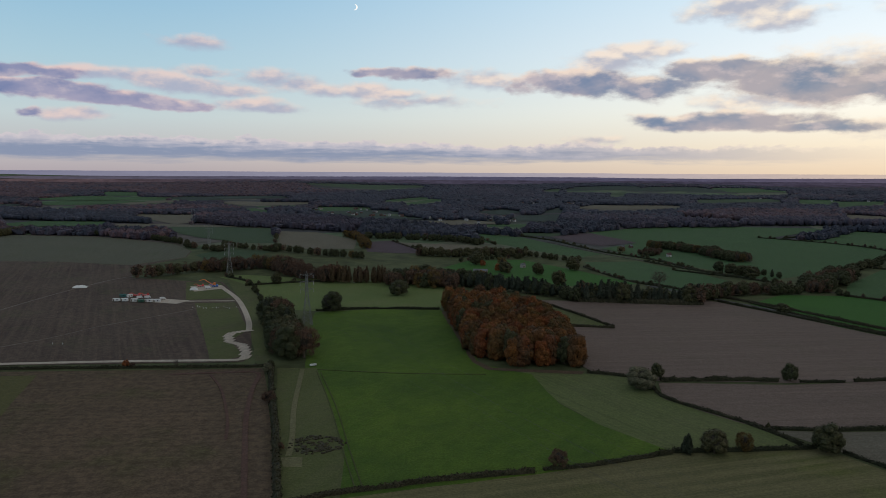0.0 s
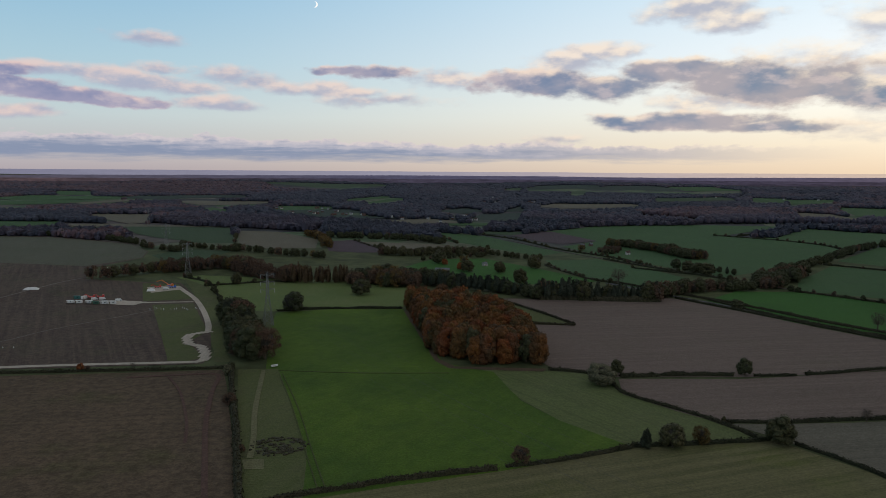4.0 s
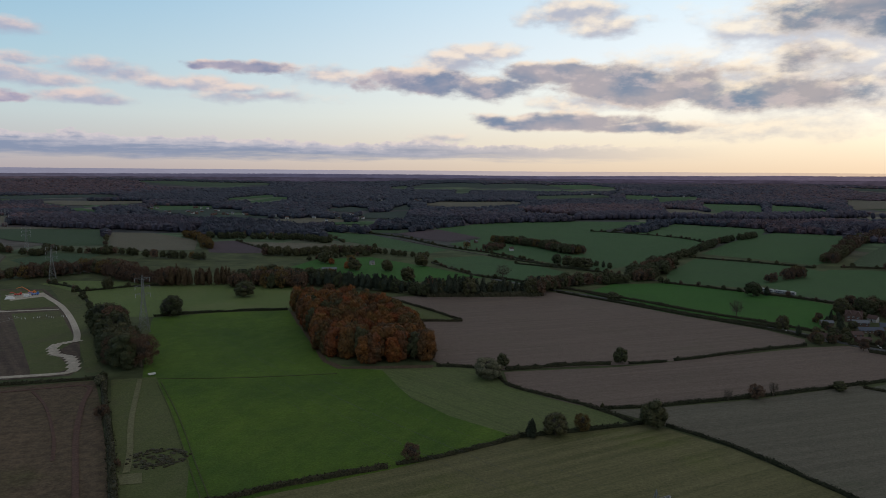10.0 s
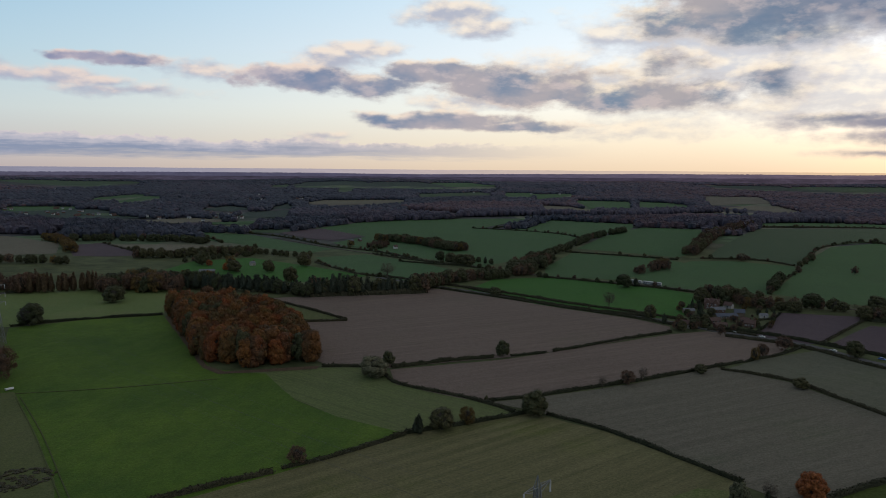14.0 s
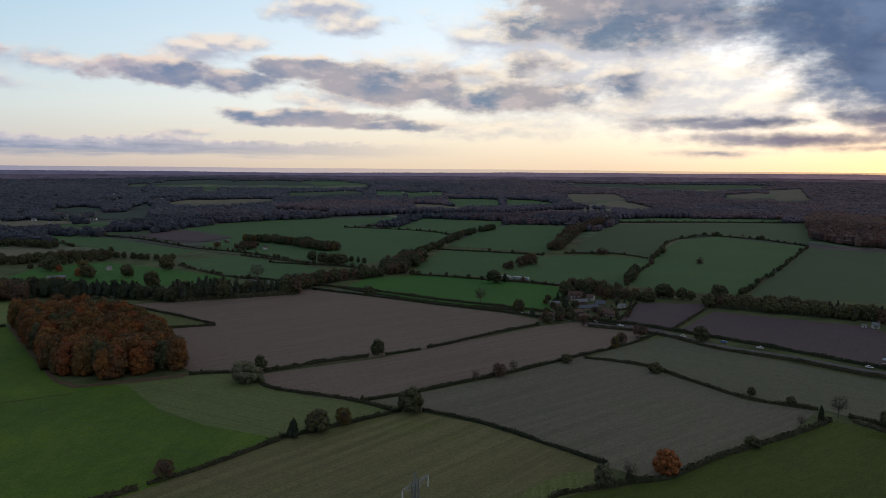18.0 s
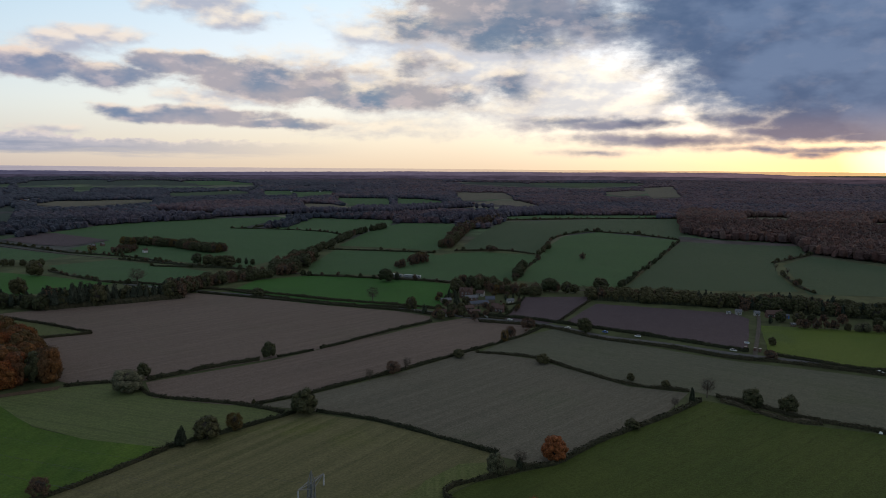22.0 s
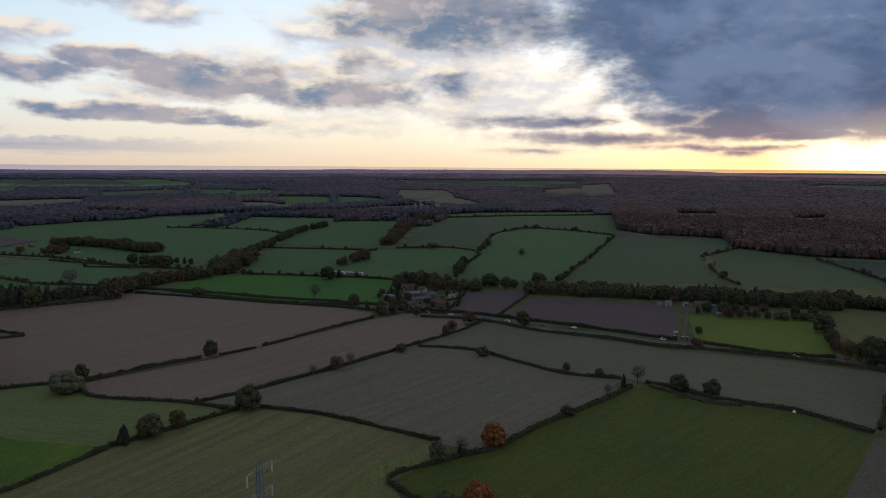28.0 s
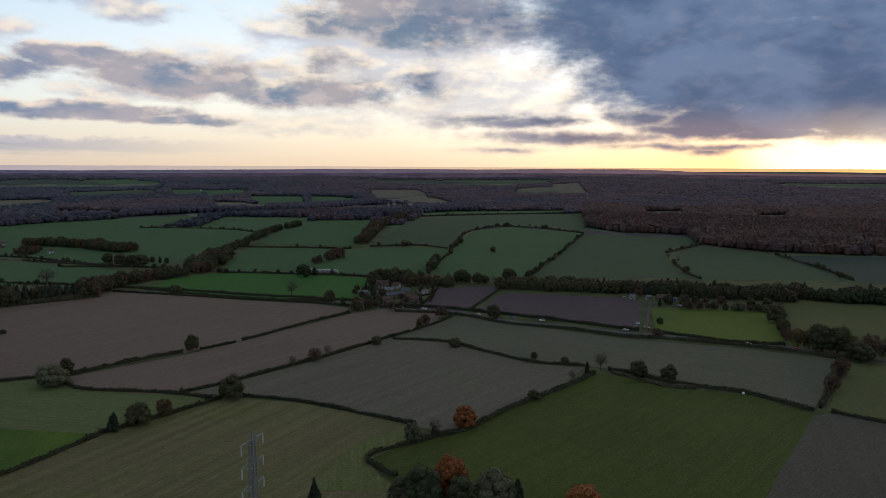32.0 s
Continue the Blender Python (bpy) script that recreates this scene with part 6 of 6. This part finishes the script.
def arm_tip(p, f, s):
    x, y, h, a = p
    return (x + s * 5.2 * math.cos(radians(a)), y + s * 5.2 * math.sin(radians(a)), float(land(x, y)) + f * h - 3.2)


for p, q in zip(PYLONS[:3], PYLONS[1:4]):
    for f in ARMS:
        for s in (1, -1):
            wire(arm_tip(p, f, s), arm_tip(q, f, s), 9 if p is PYLONS[0] else 6)


# ---- buildings ----
def house(x, y, long, deep, eaves, ridge, turn, wall=BRICK, roof=TILE, windows=3, chimney=True, name="house", label="red brick farmhouse with a clay tiled gable roof"):
    e = new(name)
    e.matrix_basis = pose(x, y, float(land(x, y)), 0, 0, turn)
    L, D = long / 2, deep / 2
    vs = [(-L, -D, -0.5), (L, -D, -0.5), (L, D, -0.5), (-L, D, -0.5), (-L, -D, eaves), (L, -D, eaves), (L, D, eaves), (-L, D, eaves), (-L, 0, ridge), (L, 0, ridge)]
    part("wall", mesh_of("wall", vs, [(0, 1, 5, 4), (2, 3, 7, 6), (1, 2, 6, 9, 5), (3, 0, 4, 8, 7), (3, 2, 1, 0)], wall), e)
    k = (ridge - eaves) / D
    for s in (1, -1):
        o, lo, t = 0.4, eaves - 0.4 * k, 0.18
        rv = [(-L - o, s * (D + 0.4), lo), (L + o, s * (D + 0.4), lo), (L + o, 0, ridge + 0.02), (-L - o, 0, ridge + 0.02)]
        rv += [(a, b, c + t) for a, b, c in rv]
        part("roof", mesh_of("roof", rv, BOX_F, roof), e)
    if chimney:
        part("chimney", boxes("chimney", BRICK, (L - 1.4, -0.45, ridge - 0.8, L - 0.4, 0.45, ridge + 1.3), (L - 1.5, -0.55, ridge + 1.1, L - 0.3, 0.55, ridge + 1.3)), e)
    for s in (1, -1):
        for i in range(windows):
            u = -L + (i + 0.5) * long / windows
            for z in ([1.0, 3.4] if eaves > 4.2 else [1.0]):
                w = part("window", boxes("window", WHITE, (u - 0.65, s * D - 0.05, z - 0.1, u + 0.65, s * D + 0.05, z + 1.3)), e)
                part("pane", boxes("pane", GLASS, (u - 0.55, s * (D + 0.055) - 0.01, z, u - 0.04, s * (D + 0.055) + 0.01, z + 1.2), (u + 0.04, s * (D + 0.055) - 0.01, z, u + 0.55, s * (D + 0.055) + 0.01, z + 1.2)), w)
    part("door", boxes("door", TIMBER, (-0.5, -D - 0.06, 0, 0.5, -D + 0.03, 2.1)), e)
    return tagged(e, label, "house" if "house" in name else name.replace("_", " "))


# ---- farm by the road ----
def two_gables(x, y, turn):
    """The farmhouse: a brick block with two steep gables to the front."""
    e = house(x, y, 12, 8, 5.4, 8.6, turn, BRICK, TILE, 3, True, "farmhouse", "red brick farmhouse with twin gables and tiled roof")
    for s in (-1, 1):
        g = [(s * 3.2 - 2.4, -5.2, -0.5), (s * 3.2 + 2.4, -5.2, -0.5), (s * 3.2 + 2.4, -3.9, -0.5), (s * 3.2 - 2.4, -3.9, -0.5)]
        up = [(a, b, 5.4) for a, b, _ in g]
        rid = [(s * 3.2, -5.2, 9.0), (s * 3.2, 0, 9.0)]
        part("gable_wall", mesh_of("gable_wall", g + up + [rid[0]], [(0, 1, 5, 8, 4), (1, 2, 6, 5), (3, 0, 4, 7)], BRICK), e)
        for t in (-1, 1):
            o = s * 3.2 + t * 2.75
            rv = [(o, -5.5, 4.95), (o, 0, 4.95), (s * 3.2, 0, 9.05), (s * 3.2, -5.5, 9.05)]
            part("gable_roof", mesh_of("gable_roof", rv + [(a, b, c + 0.18) for a, b, c in rv], BOX_F, TILE), e)
        for z in (1.0, 3.5):
            w = part("window", boxes("window", WHITE, (s * 3.2 - 0.75, -5.28, z - 0.1, s * 3.2 + 0.75, -5.18, z + 1.3)), e)
            part("pane", boxes("pane", GLASS, (s * 3.2 - 0.65, -5.3, z, s * 3.2 - 0.04, -5.285, z + 1.2), (s * 3.2 + 0.04, -5.3, z, s * 3.2 + 0.65, -5.285, z + 1.2)), w)


two_gables(445, 482, -46)
house(425, 444, 18, 5.5, 2.6, 4.4, -14, TIMBER, BLUE_ROOF, 6, False, "barn", "long timber barn with a blue-grey sheet roof")
house(444, 449, 8, 6.5, 3.2, 5.6, -40, TIMBER, BLUE_ROOF, 0, False, "barn", "gabled barn with a blue-grey sheet roof")
house(398, 421, 10, 4.5, 2.2, 3.6, -8, BRICK, TILE, 3, False, "stable_block", "low brick stable block with a tiled roof")
house(420, 413, 7.5, 5.5, 3.6, 5.8, -60, BRICK, TILE, 3, True, "house", "brown brick house with a steep tiled roof")
house(428, 426, 6.5, 5, 2.6, 4.4, -60, BRICK, TILE, 2, False, "outbuilding", "brick outbuilding with a brown tiled roof")
house(457, 436, 6, 4, 2.3, 3.6, -20, RENDER, SLATE, 1, False, "shed", "small white garden shed with a slate roof")
house(373, 429, 8, 6, 3.0, 5.6, -50, RENDER, TILE, 2, True, "cottage", "small white cottage beside the road")
house(412, 473, 9, 5, 2.5, 4.0, -20, TIMBER, SLATE, 1, False, "shed", "dark timber shed beside the pasture")
house(437, 467, 12, 6, 2.8, 4.6, -20, BRICK, SLATE, 3, False, "outbuilding", "grey-roofed brick outbuilding in a farmyard")
house(459, 477, 7, 5, 3.0, 5.4, -70, RENDER, TILE, 1, False, "outbuilding", "white gabled outbuilding behind the farm")
house(404, 434, 8, 5, 2.6, 4.4, -10, BRICK, TILE, 2, False, "outbuilding", "brick outbuilding with a tiled roof by a yard")
# second farm by the drive
house(571, 280, 4.6, 4, 3.0, 4.6, -50, RENDER, SLATE, 2, True, "house", "white rendered house among trees")
house(566, 286, 3, 2.4, 1.8, 2.6, -50, RENDER, SLATE, 1, False, "shed", "small white shed beside a house")
house(584, 256, 12.5, 6.5, 3.2, 5.8, -46, BRICK, TILE, 5, True, "farmhouse", "long brick farmhouse with a red tiled roof")
house(579, 268, 4, 4, 2.6, 4.0, -46, RENDER, SLATE, 2, False, "outbuilding", "white-walled outbuilding with a dark roof")
house(589, 248, 3.6, 3.6, 2.4, 3.2, -46, BLUE, BLUE_ROOF, 0, False, "shed", "blue sheet-metal shed beside a farmhouse")
for x, y in ((562, 231), (567, 224), (570, 217)):
    house(x, y, 3.6, 2.8, 1.8, 2.6, -46, TIMBER, SLATE, 1, False, "shed", "small weathered garden shed by a hedge")
# stables in the paddock, a white house beyond, and the town in the valley
house(45, 846, 17, 7, 2.6, 4.2, -10, TIMBER, SLATE, 4, False, "stable_block", "dark timber stable with a pale roof in a paddock")
house(102, 900, 6, 4.5, 3.4, 5.2, 30, RENDER, SLATE, 2, True, "house", "white house with a dark roof among trees")
LIMEWASH = plain("limewash", (0.36, 0.355, 0.345), 0.85, 0, 0.1)
town = random.Random(3)
for x, y in TOWN + MORE:
    for k in range(2 if (x, y) in TOWN else 1):
        pale = town.random() < 0.55
        long = town.uniform(5, 8.5)
        house(x + town.uniform(-16, 16), y + town.uniform(-30, 30), long, 5.0, 3.6, 5.8, town.uniform(-50, 50), LIMEWASH if pale else BRICK, town.choice([TILE, SLATE]), 0, True, "house", "white rendered house in the valley town" if pale else "red brick house in the valley town")
house(256, 1559, 26, 12, 4, 6, 5, RENDER, SLATE, 0, False, "barn", "long pale metal barn beside a wood")


# ---- vehicles ----
def wheels(e, xs, half, r):
    for x in xs:
        for s in (1, -1):
            bm = bmesh.new()
            bmesh.ops.create_cone(bm, cap_ends=True, segments=14, radius1=r, radius2=r, depth=0.22, matrix=pose(x, s * half, r, 90))
            w = part("wheel", from_bm("tyre", bm, BLACK), e)
            bm = bmesh.new()
            bmesh.ops.create_cone(bm, cap_ends=True, segments=10, radius1=r * 0.55, radius2=r * 0.55, depth=0.25, matrix=pose(x, s * half, r, 90))
            part("rim", from_bm("rim", bm, STEEL), w)


def profile(name, mat, pts, half, bevel=0.08):
    """A body from its side outline, with softened edges."""
    bm = bmesh.new()
    a = [bm.verts.new((x, -half, z)) for x, z in pts]
    b = [bm.verts.new((x, half, z)) for x, z in pts]
    bm.faces.new(a)
    bm.faces.new(b[::-1])
    n = len(pts)
    for i in range(n):
        bm.faces.new((a[(i + 1) % n], a[i], b[i], b[(i + 1) % n]))
    bmesh.ops.bevel(bm, geom=bm.edges[:], offset=bevel, segments=2, affect="EDGES")
    bmesh.ops.recalc_face_normals(bm, faces=bm.faces)
    return from_bm(name, bm, mat)


def car(x, y, turn, paint="white", lift=0.3):
    e = new("car")
    e.matrix_basis = pose(x, y, float(land(x, y)) + lift, 0, 0, turn)
    part("body", profile("body", TINT[paint], [(-2.15, 0.3), (2.15, 0.3), (2.2, 0.75), (1.2, 0.95), (-2.0, 1.0), (-2.2, 0.8)], 0.88), e)
    part("cabin", profile("cabin", GLASS, [(-1.75, 0.9), (1.15, 0.9), (0.45, 1.4), (-1.3, 1.42)], 0.76, 0.05), e, "dark glazed cabin")
    part("roof", boxes("roof", TINT[paint], (-1.2, -0.68, 1.4, 0.42, 0.68, 1.47), bevel=0.03), e)
    for s in (1, -1):
        part("headlight", boxes("headlight", PORCELAIN, (2.1, s * 0.6 - 0.16, 0.62, 2.22, s * 0.6 + 0.16, 0.78), bevel=0.02), e)
    wheels(e, (-1.35, 1.35), 0.82, 0.32)
    return tagged(e, paint + " car stopped on the country road", "car", "cars on the road")


def van(x, y, turn, paint="white", lift=0.3, label="white van parked on pale hardstanding"):
    e = new("van")
    e.matrix_basis = pose(x, y, float(land(x, y)) + lift, 0, 0, turn)
    part("body", profile("body", TINT[paint], [(-2.7, 0.35), (2.7, 0.35), (2.75, 1.0), (2.1, 1.25), (1.6, 2.2), (-2.7, 2.3)], 1.0), e)
    part("windscreen", profile("windscreen", GLASS, [(1.72, 2.06), (2.18, 1.3), (2.12, 1.28), (1.66, 2.04)], 0.85, 0.01), e)
    wheels(e, (-1.7, 1.7), 0.92, 0.36)
    return tagged(e, label, "van")


for x, y, turn, paint in ((394, 402.5, -68, "white"), (401.5, 383, -70, "white"), (415.5, 335.5, 106, "white"), (426.5, 309, -72, "blue"), (450, 222, -74, "white"), (434, 286, 106, "white"), (363, 457, -64, "white"), (469.5, 140, -76, "white"), (478, 112, 104, "red")):
    car(x, y, turn, paint)


# ---- the train ----
COACH = plain("coach_paint", (0.30, 0.31, 0.32), 0.5, 0, 0.1)


def train(x, y, turn):
    e = new("train")
    e.matrix_basis = pose(x, y, float(land(x, y)) + 0.7, 0, 0, turn)
    for i in range(2):
        o = 10.5 - 21 * i
        c = part("carriage", profile("carriage", COACH, [(o - 9.9, 0.9), (o + 9.9, 0.9), (o + 9.9, 3.0), (o + 9.3, 3.75), (o - 9.3, 3.75), (o - 9.9, 3.0)], 1.38, 0.2), e)
        part("skirt", boxes("skirt", SLATE, (o - 9.8, -1.42, 0.7, o + 9.8, 1.42, 1.5)), e)
        part("bogie", boxes("bogie", BLACK, (o - 7.6, -1.1, 0.15, o - 5.2, 1.1, 0.75), (o + 5.2, -1.1, 0.15, o + 7.6, 1.1, 0.75)), e)
        for s in (1, -1):
            for k in range(8):
                u = o - 8.4 + 2.2 * k
                part("window", boxes("window", GLASS, (u, s * 1.4 - 0.02, 1.95, u + 1.6, s * 1.4 + 0.02, 2.85)), c)
    return tagged(e, "grey two-car passenger train on the railway", "train")


train(464.8, 605.4, -58.7)


# ---- works compound in the ploughed field ----
def container(x, y, turn, mat=WHITE, label="white site cabin on the compound"):
    e = new("site_cabin")
    e.matrix_basis = pose(x, y, float(land(x, y)) + 0.25, 0, 0, turn)
    part("body", boxes("body", mat, (-3, -1.25, 0.1, 3, 1.25, 2.6), bevel=0.04), e)
    rib = boxes("rib", mat, (0, -0.035, 0.2, 0.2, 0.035, 2.5))
    for k in range(11):
        for s in (1, -1):
            if s > 0 or k in (3, 4, 5, 9, 10):
                part("rib", rib, e, place=pose(-2.7 + 0.54 * k, s * 1.275, 0))
    part("door", boxes("door", TIMBER, (-2.6, -1.33, 0.15, -1.7, -1.30, 2.2)), e)
    part("window", boxes("window", GLASS, (0.5, -1.33, 1.0, 1.7, -1.30, 1.9)), e)
    for u in (-2.8, 2.6):
        part("skid", boxes("skid", BLACK, (u, -1.2, -0.05, u + 0.2, 1.2, 0.12)), e)
    return tagged(e, label, "site cabin", "cabins of the compound")


for x, y in ((-299, 642), (-291.5, 642), (-282, 641), (-268, 639), (-260.5, 638.5)):
    container(x, y, 0)
container(-275, 637.5, 0, plain("green_paint", (0.03, 0.09, 0.06), 0.6), "dark green site cabin on the compound")
container(-303, 664, 0, plain("teal_paint", (0.03, 0.12, 0.11), 0.6), "teal steel store on the compound")
container(-296, 663, 80)
van(-284, 657, 30, label="white van parked beside site cabins")
van(-277, 658, 25, label="white van parked beside site cabins")
van(-260, 651, 20, label="white van parked on the hardstanding")
van(-238, 712, 15, label="white van parked on the upper hardstanding")


def crane(x, y, turn, paint, boom, label):
    """A wheeled works machine with a cab and a long boom."""
    e = new("works_machine")
    e.matrix_basis = pose(x, y, float(land(x, y)) + 0.3, 0, 0, turn)
    part("chassis", boxes("chassis", TINT[paint], (-3.2, -1.2, 0.7, 3.2, 1.2, 1.5), bevel=0.08), e)
    part("cab", boxes("cab", TINT[paint], (1.4, -1.1, 1.5, 3.1, 1.1, 2.9), bevel=0.12), e)
    part("cab_glass", boxes("cab_glass", GLASS, (3.11, -0.9, 2.0, 3.14, 0.9, 2.75)), e)
    part("boom", rods("boom", TINT[paint], [((-1.5, 0, 1.6), (-1.5 - boom * 0.6, 0, 1.8 + boom * 0.33)), ((-1.5 - boom * 0.6, 0, 1.8 + boom * 0.33), (-1.5 - boom, 0, 1.6 + boom * 0.22))], 0.5), e)
    wheels(e, (-2.1, 0, 2.1), 1.15, 0.5)
    return tagged(e, label, "works machine")


crane(-291, 667, 15, "red", 5, "red wheeled works machine beside site cabins")
crane(-283, 668, 10, "red", 4, "red wheeled works machine beside site cabins")
crane(-249, 722, 20, "red", 5, "red works machine on the upper hardstanding")
crane(-240, 732, -10, "orange", 13, "orange crane with a long boom on hardstanding")
crane(-234, 721, 10, "blue", 4, "blue works machine on the upper hardstanding")


def sheeted_heap(x, y, long, wide, high, label, name="sheeted_heap"):
    """A heap under white sheeting, folded and sagging."""
    rng = random.Random(int(x))
    vs, fs = [], []
    nx, ny = 14, 8
    for j in range(ny + 1):
        for i in range(nx + 1):
            u, w = i / nx * 2 - 1, j / ny * 2 - 1
            z = high * max(0.0, 1 - u ** 4) * max(0.0, 1 - w ** 4) * (0.7 + 0.5 * rng.random())
            vs.append((u * long / 2, w * wide / 2, z - 0.05))
            if i and j:
                a = len(vs) - 1
                fs.append((a - nx - 2, a - nx - 1, a, a - 1))
    ob = new(name, mesh_of(name, vs, fs, WHITE))
    ob.matrix_basis = pose(x, y, float(land(x, y)) + 0.12, 0, 0, 8)
    tagged(ob, label, "sheeted heap")


sheeted_heap(-370, 716, 14, 7, 2.0, "heap under crumpled white sheeting on bare soil")
sheeted_heap(-250, 705, 8, 5, 2.4, "heap under crumpled white sheeting on hardstanding")


def trackway():
    """Stepped temporary trackway of overlapping flat panels."""
    e = new("trackway")
    e.matrix_basis = pose(0, 0, 0)
    one = boxes("panel", FIELDS["concrete"], (-3.4, -1.75, 0, 3.4, 1.75, 0.12), bevel=0.02)
    line = fine_line([(-146, 525), (-153, 519), (-157, 512), (-154, 501), (-148, 488), (-139, 480), (-132, 465), (-127, 447)], 3.0)
    for i, p in enumerate(line):
        part("panel", one, e, place=pose(2.6 * round(p.x / 2.6), p.y, float(land(p.x, p.y)) + 0.30 + 0.004 * (i % 3), 0, 0, 0))
    tagged(e, "stepped temporary trackway of pale flat panels", "trackway")


trackway()


# ---- small things ----
def trough(x, y):
    e = new("water_trough")
    e.matrix_basis = pose(x, y, float(land(x, y)) + 0.15, 0, 0, 30)
    part("basin", boxes("basin", WHITE, (-2.0, -0.8, 0.3, 2.0, 0.8, 0.5), (-2.0, -0.8, 0.3, -1.85, 0.8, 1.2), (1.85, -0.8, 0.3, 2.0, 0.8, 1.2), (-2.0, -0.8, 0.3, 2.0, -0.65, 1.2), (-2.0, 0.65, 0.3, 2.0, 0.8, 1.2)), e)
    for u in (-1.6, 1.4):
        part("foot", boxes("foot", BLACK, (u, -0.7, 0, u + 0.2, 0.7, 0.31)), e)
    tagged(e, "pale water trough at the meadow edge", "trough")


trough(-80, 429)


def gate_pier(x, y):
    e = new("gate_pier")
    e.matrix_basis = pose(x, y, float(land(x, y)) + 0.05)
    part("shaft", boxes("shaft", BRICK, (-0.9, -0.6, 0, 0.9, 0.6, 2.2), bevel=0.03), e)
    part("cap", boxes("cap", RENDER, (-1.0, -0.7, 2.2, 1.0, 0.7, 2.4), bevel=0.04), e)
    tagged(e, "red brick gate pier with a pale cap", "gate pier", "piers of the farm drive")


for x, y in ((461, 219), (462, 213), (463, 210)):
    gate_pier(x, y)


def sign_board(x, y):
    e = new("sign_board")
    e.matrix_basis = pose(x, y, float(land(x, y)) + 0.05, 0, 0, -60)
    part("board", boxes("board", WHITE, (-1.6, -0.04, 0.9, 1.6, 0.04, 2.2)), e)
    for u in (-1.4, 1.3):
        part("post", boxes("post", TIMBER, (u, 0.04, 0, u + 0.1, 0.14, 2.2)), e)
    part("lettering", boxes("lettering", BLUE, (-1.3, -0.05, 1.75, 1.2, -0.041, 1.95), (-1.3, -0.05, 1.3, 0.6, -0.041, 1.45)), e)
    tagged(e, "white sign board on posts beside the drive", "sign")


sign_board(475, 225)
# a fallen pale bough by the bramble bank
sheeted_heap(360, 104, 2.2, 1.6, 0.9, "small heap under white sheeting by a hedge")


def marker_post(x, y):
    e = new("marker_post")
    e.matrix_basis = pose(x, y, float(land(x, y)) + 0.15, random.Random(int(x * 7)).uniform(-8, 8))
    part("post", boxes("post", WHITE, (-0.12, -0.12, 0, 0.12, 0.12, 1.3), bevel=0.02), e)
    part("foot", boxes("foot", BLACK, (-0.3, -0.3, -0.02, 0.3, 0.3, 0.1), bevel=0.02), e)
    tagged(e, "white marker post on bare soil by the track", "marker post", "marker posts of the works")


posts = random.Random(9)
for k in range(16):
    marker_post(-218 + 42 * k / 15 + posts.uniform(-1.5, 1.5), 612 + 8 * math.sin(k) * 0.4 + posts.uniform(-4, 4))
for x, y in ((-269, 480), (-262, 480), (-298, 437), (-295, 437), (-355, 860), (-345, 850), (-352, 838)):
    marker_post(x, y)
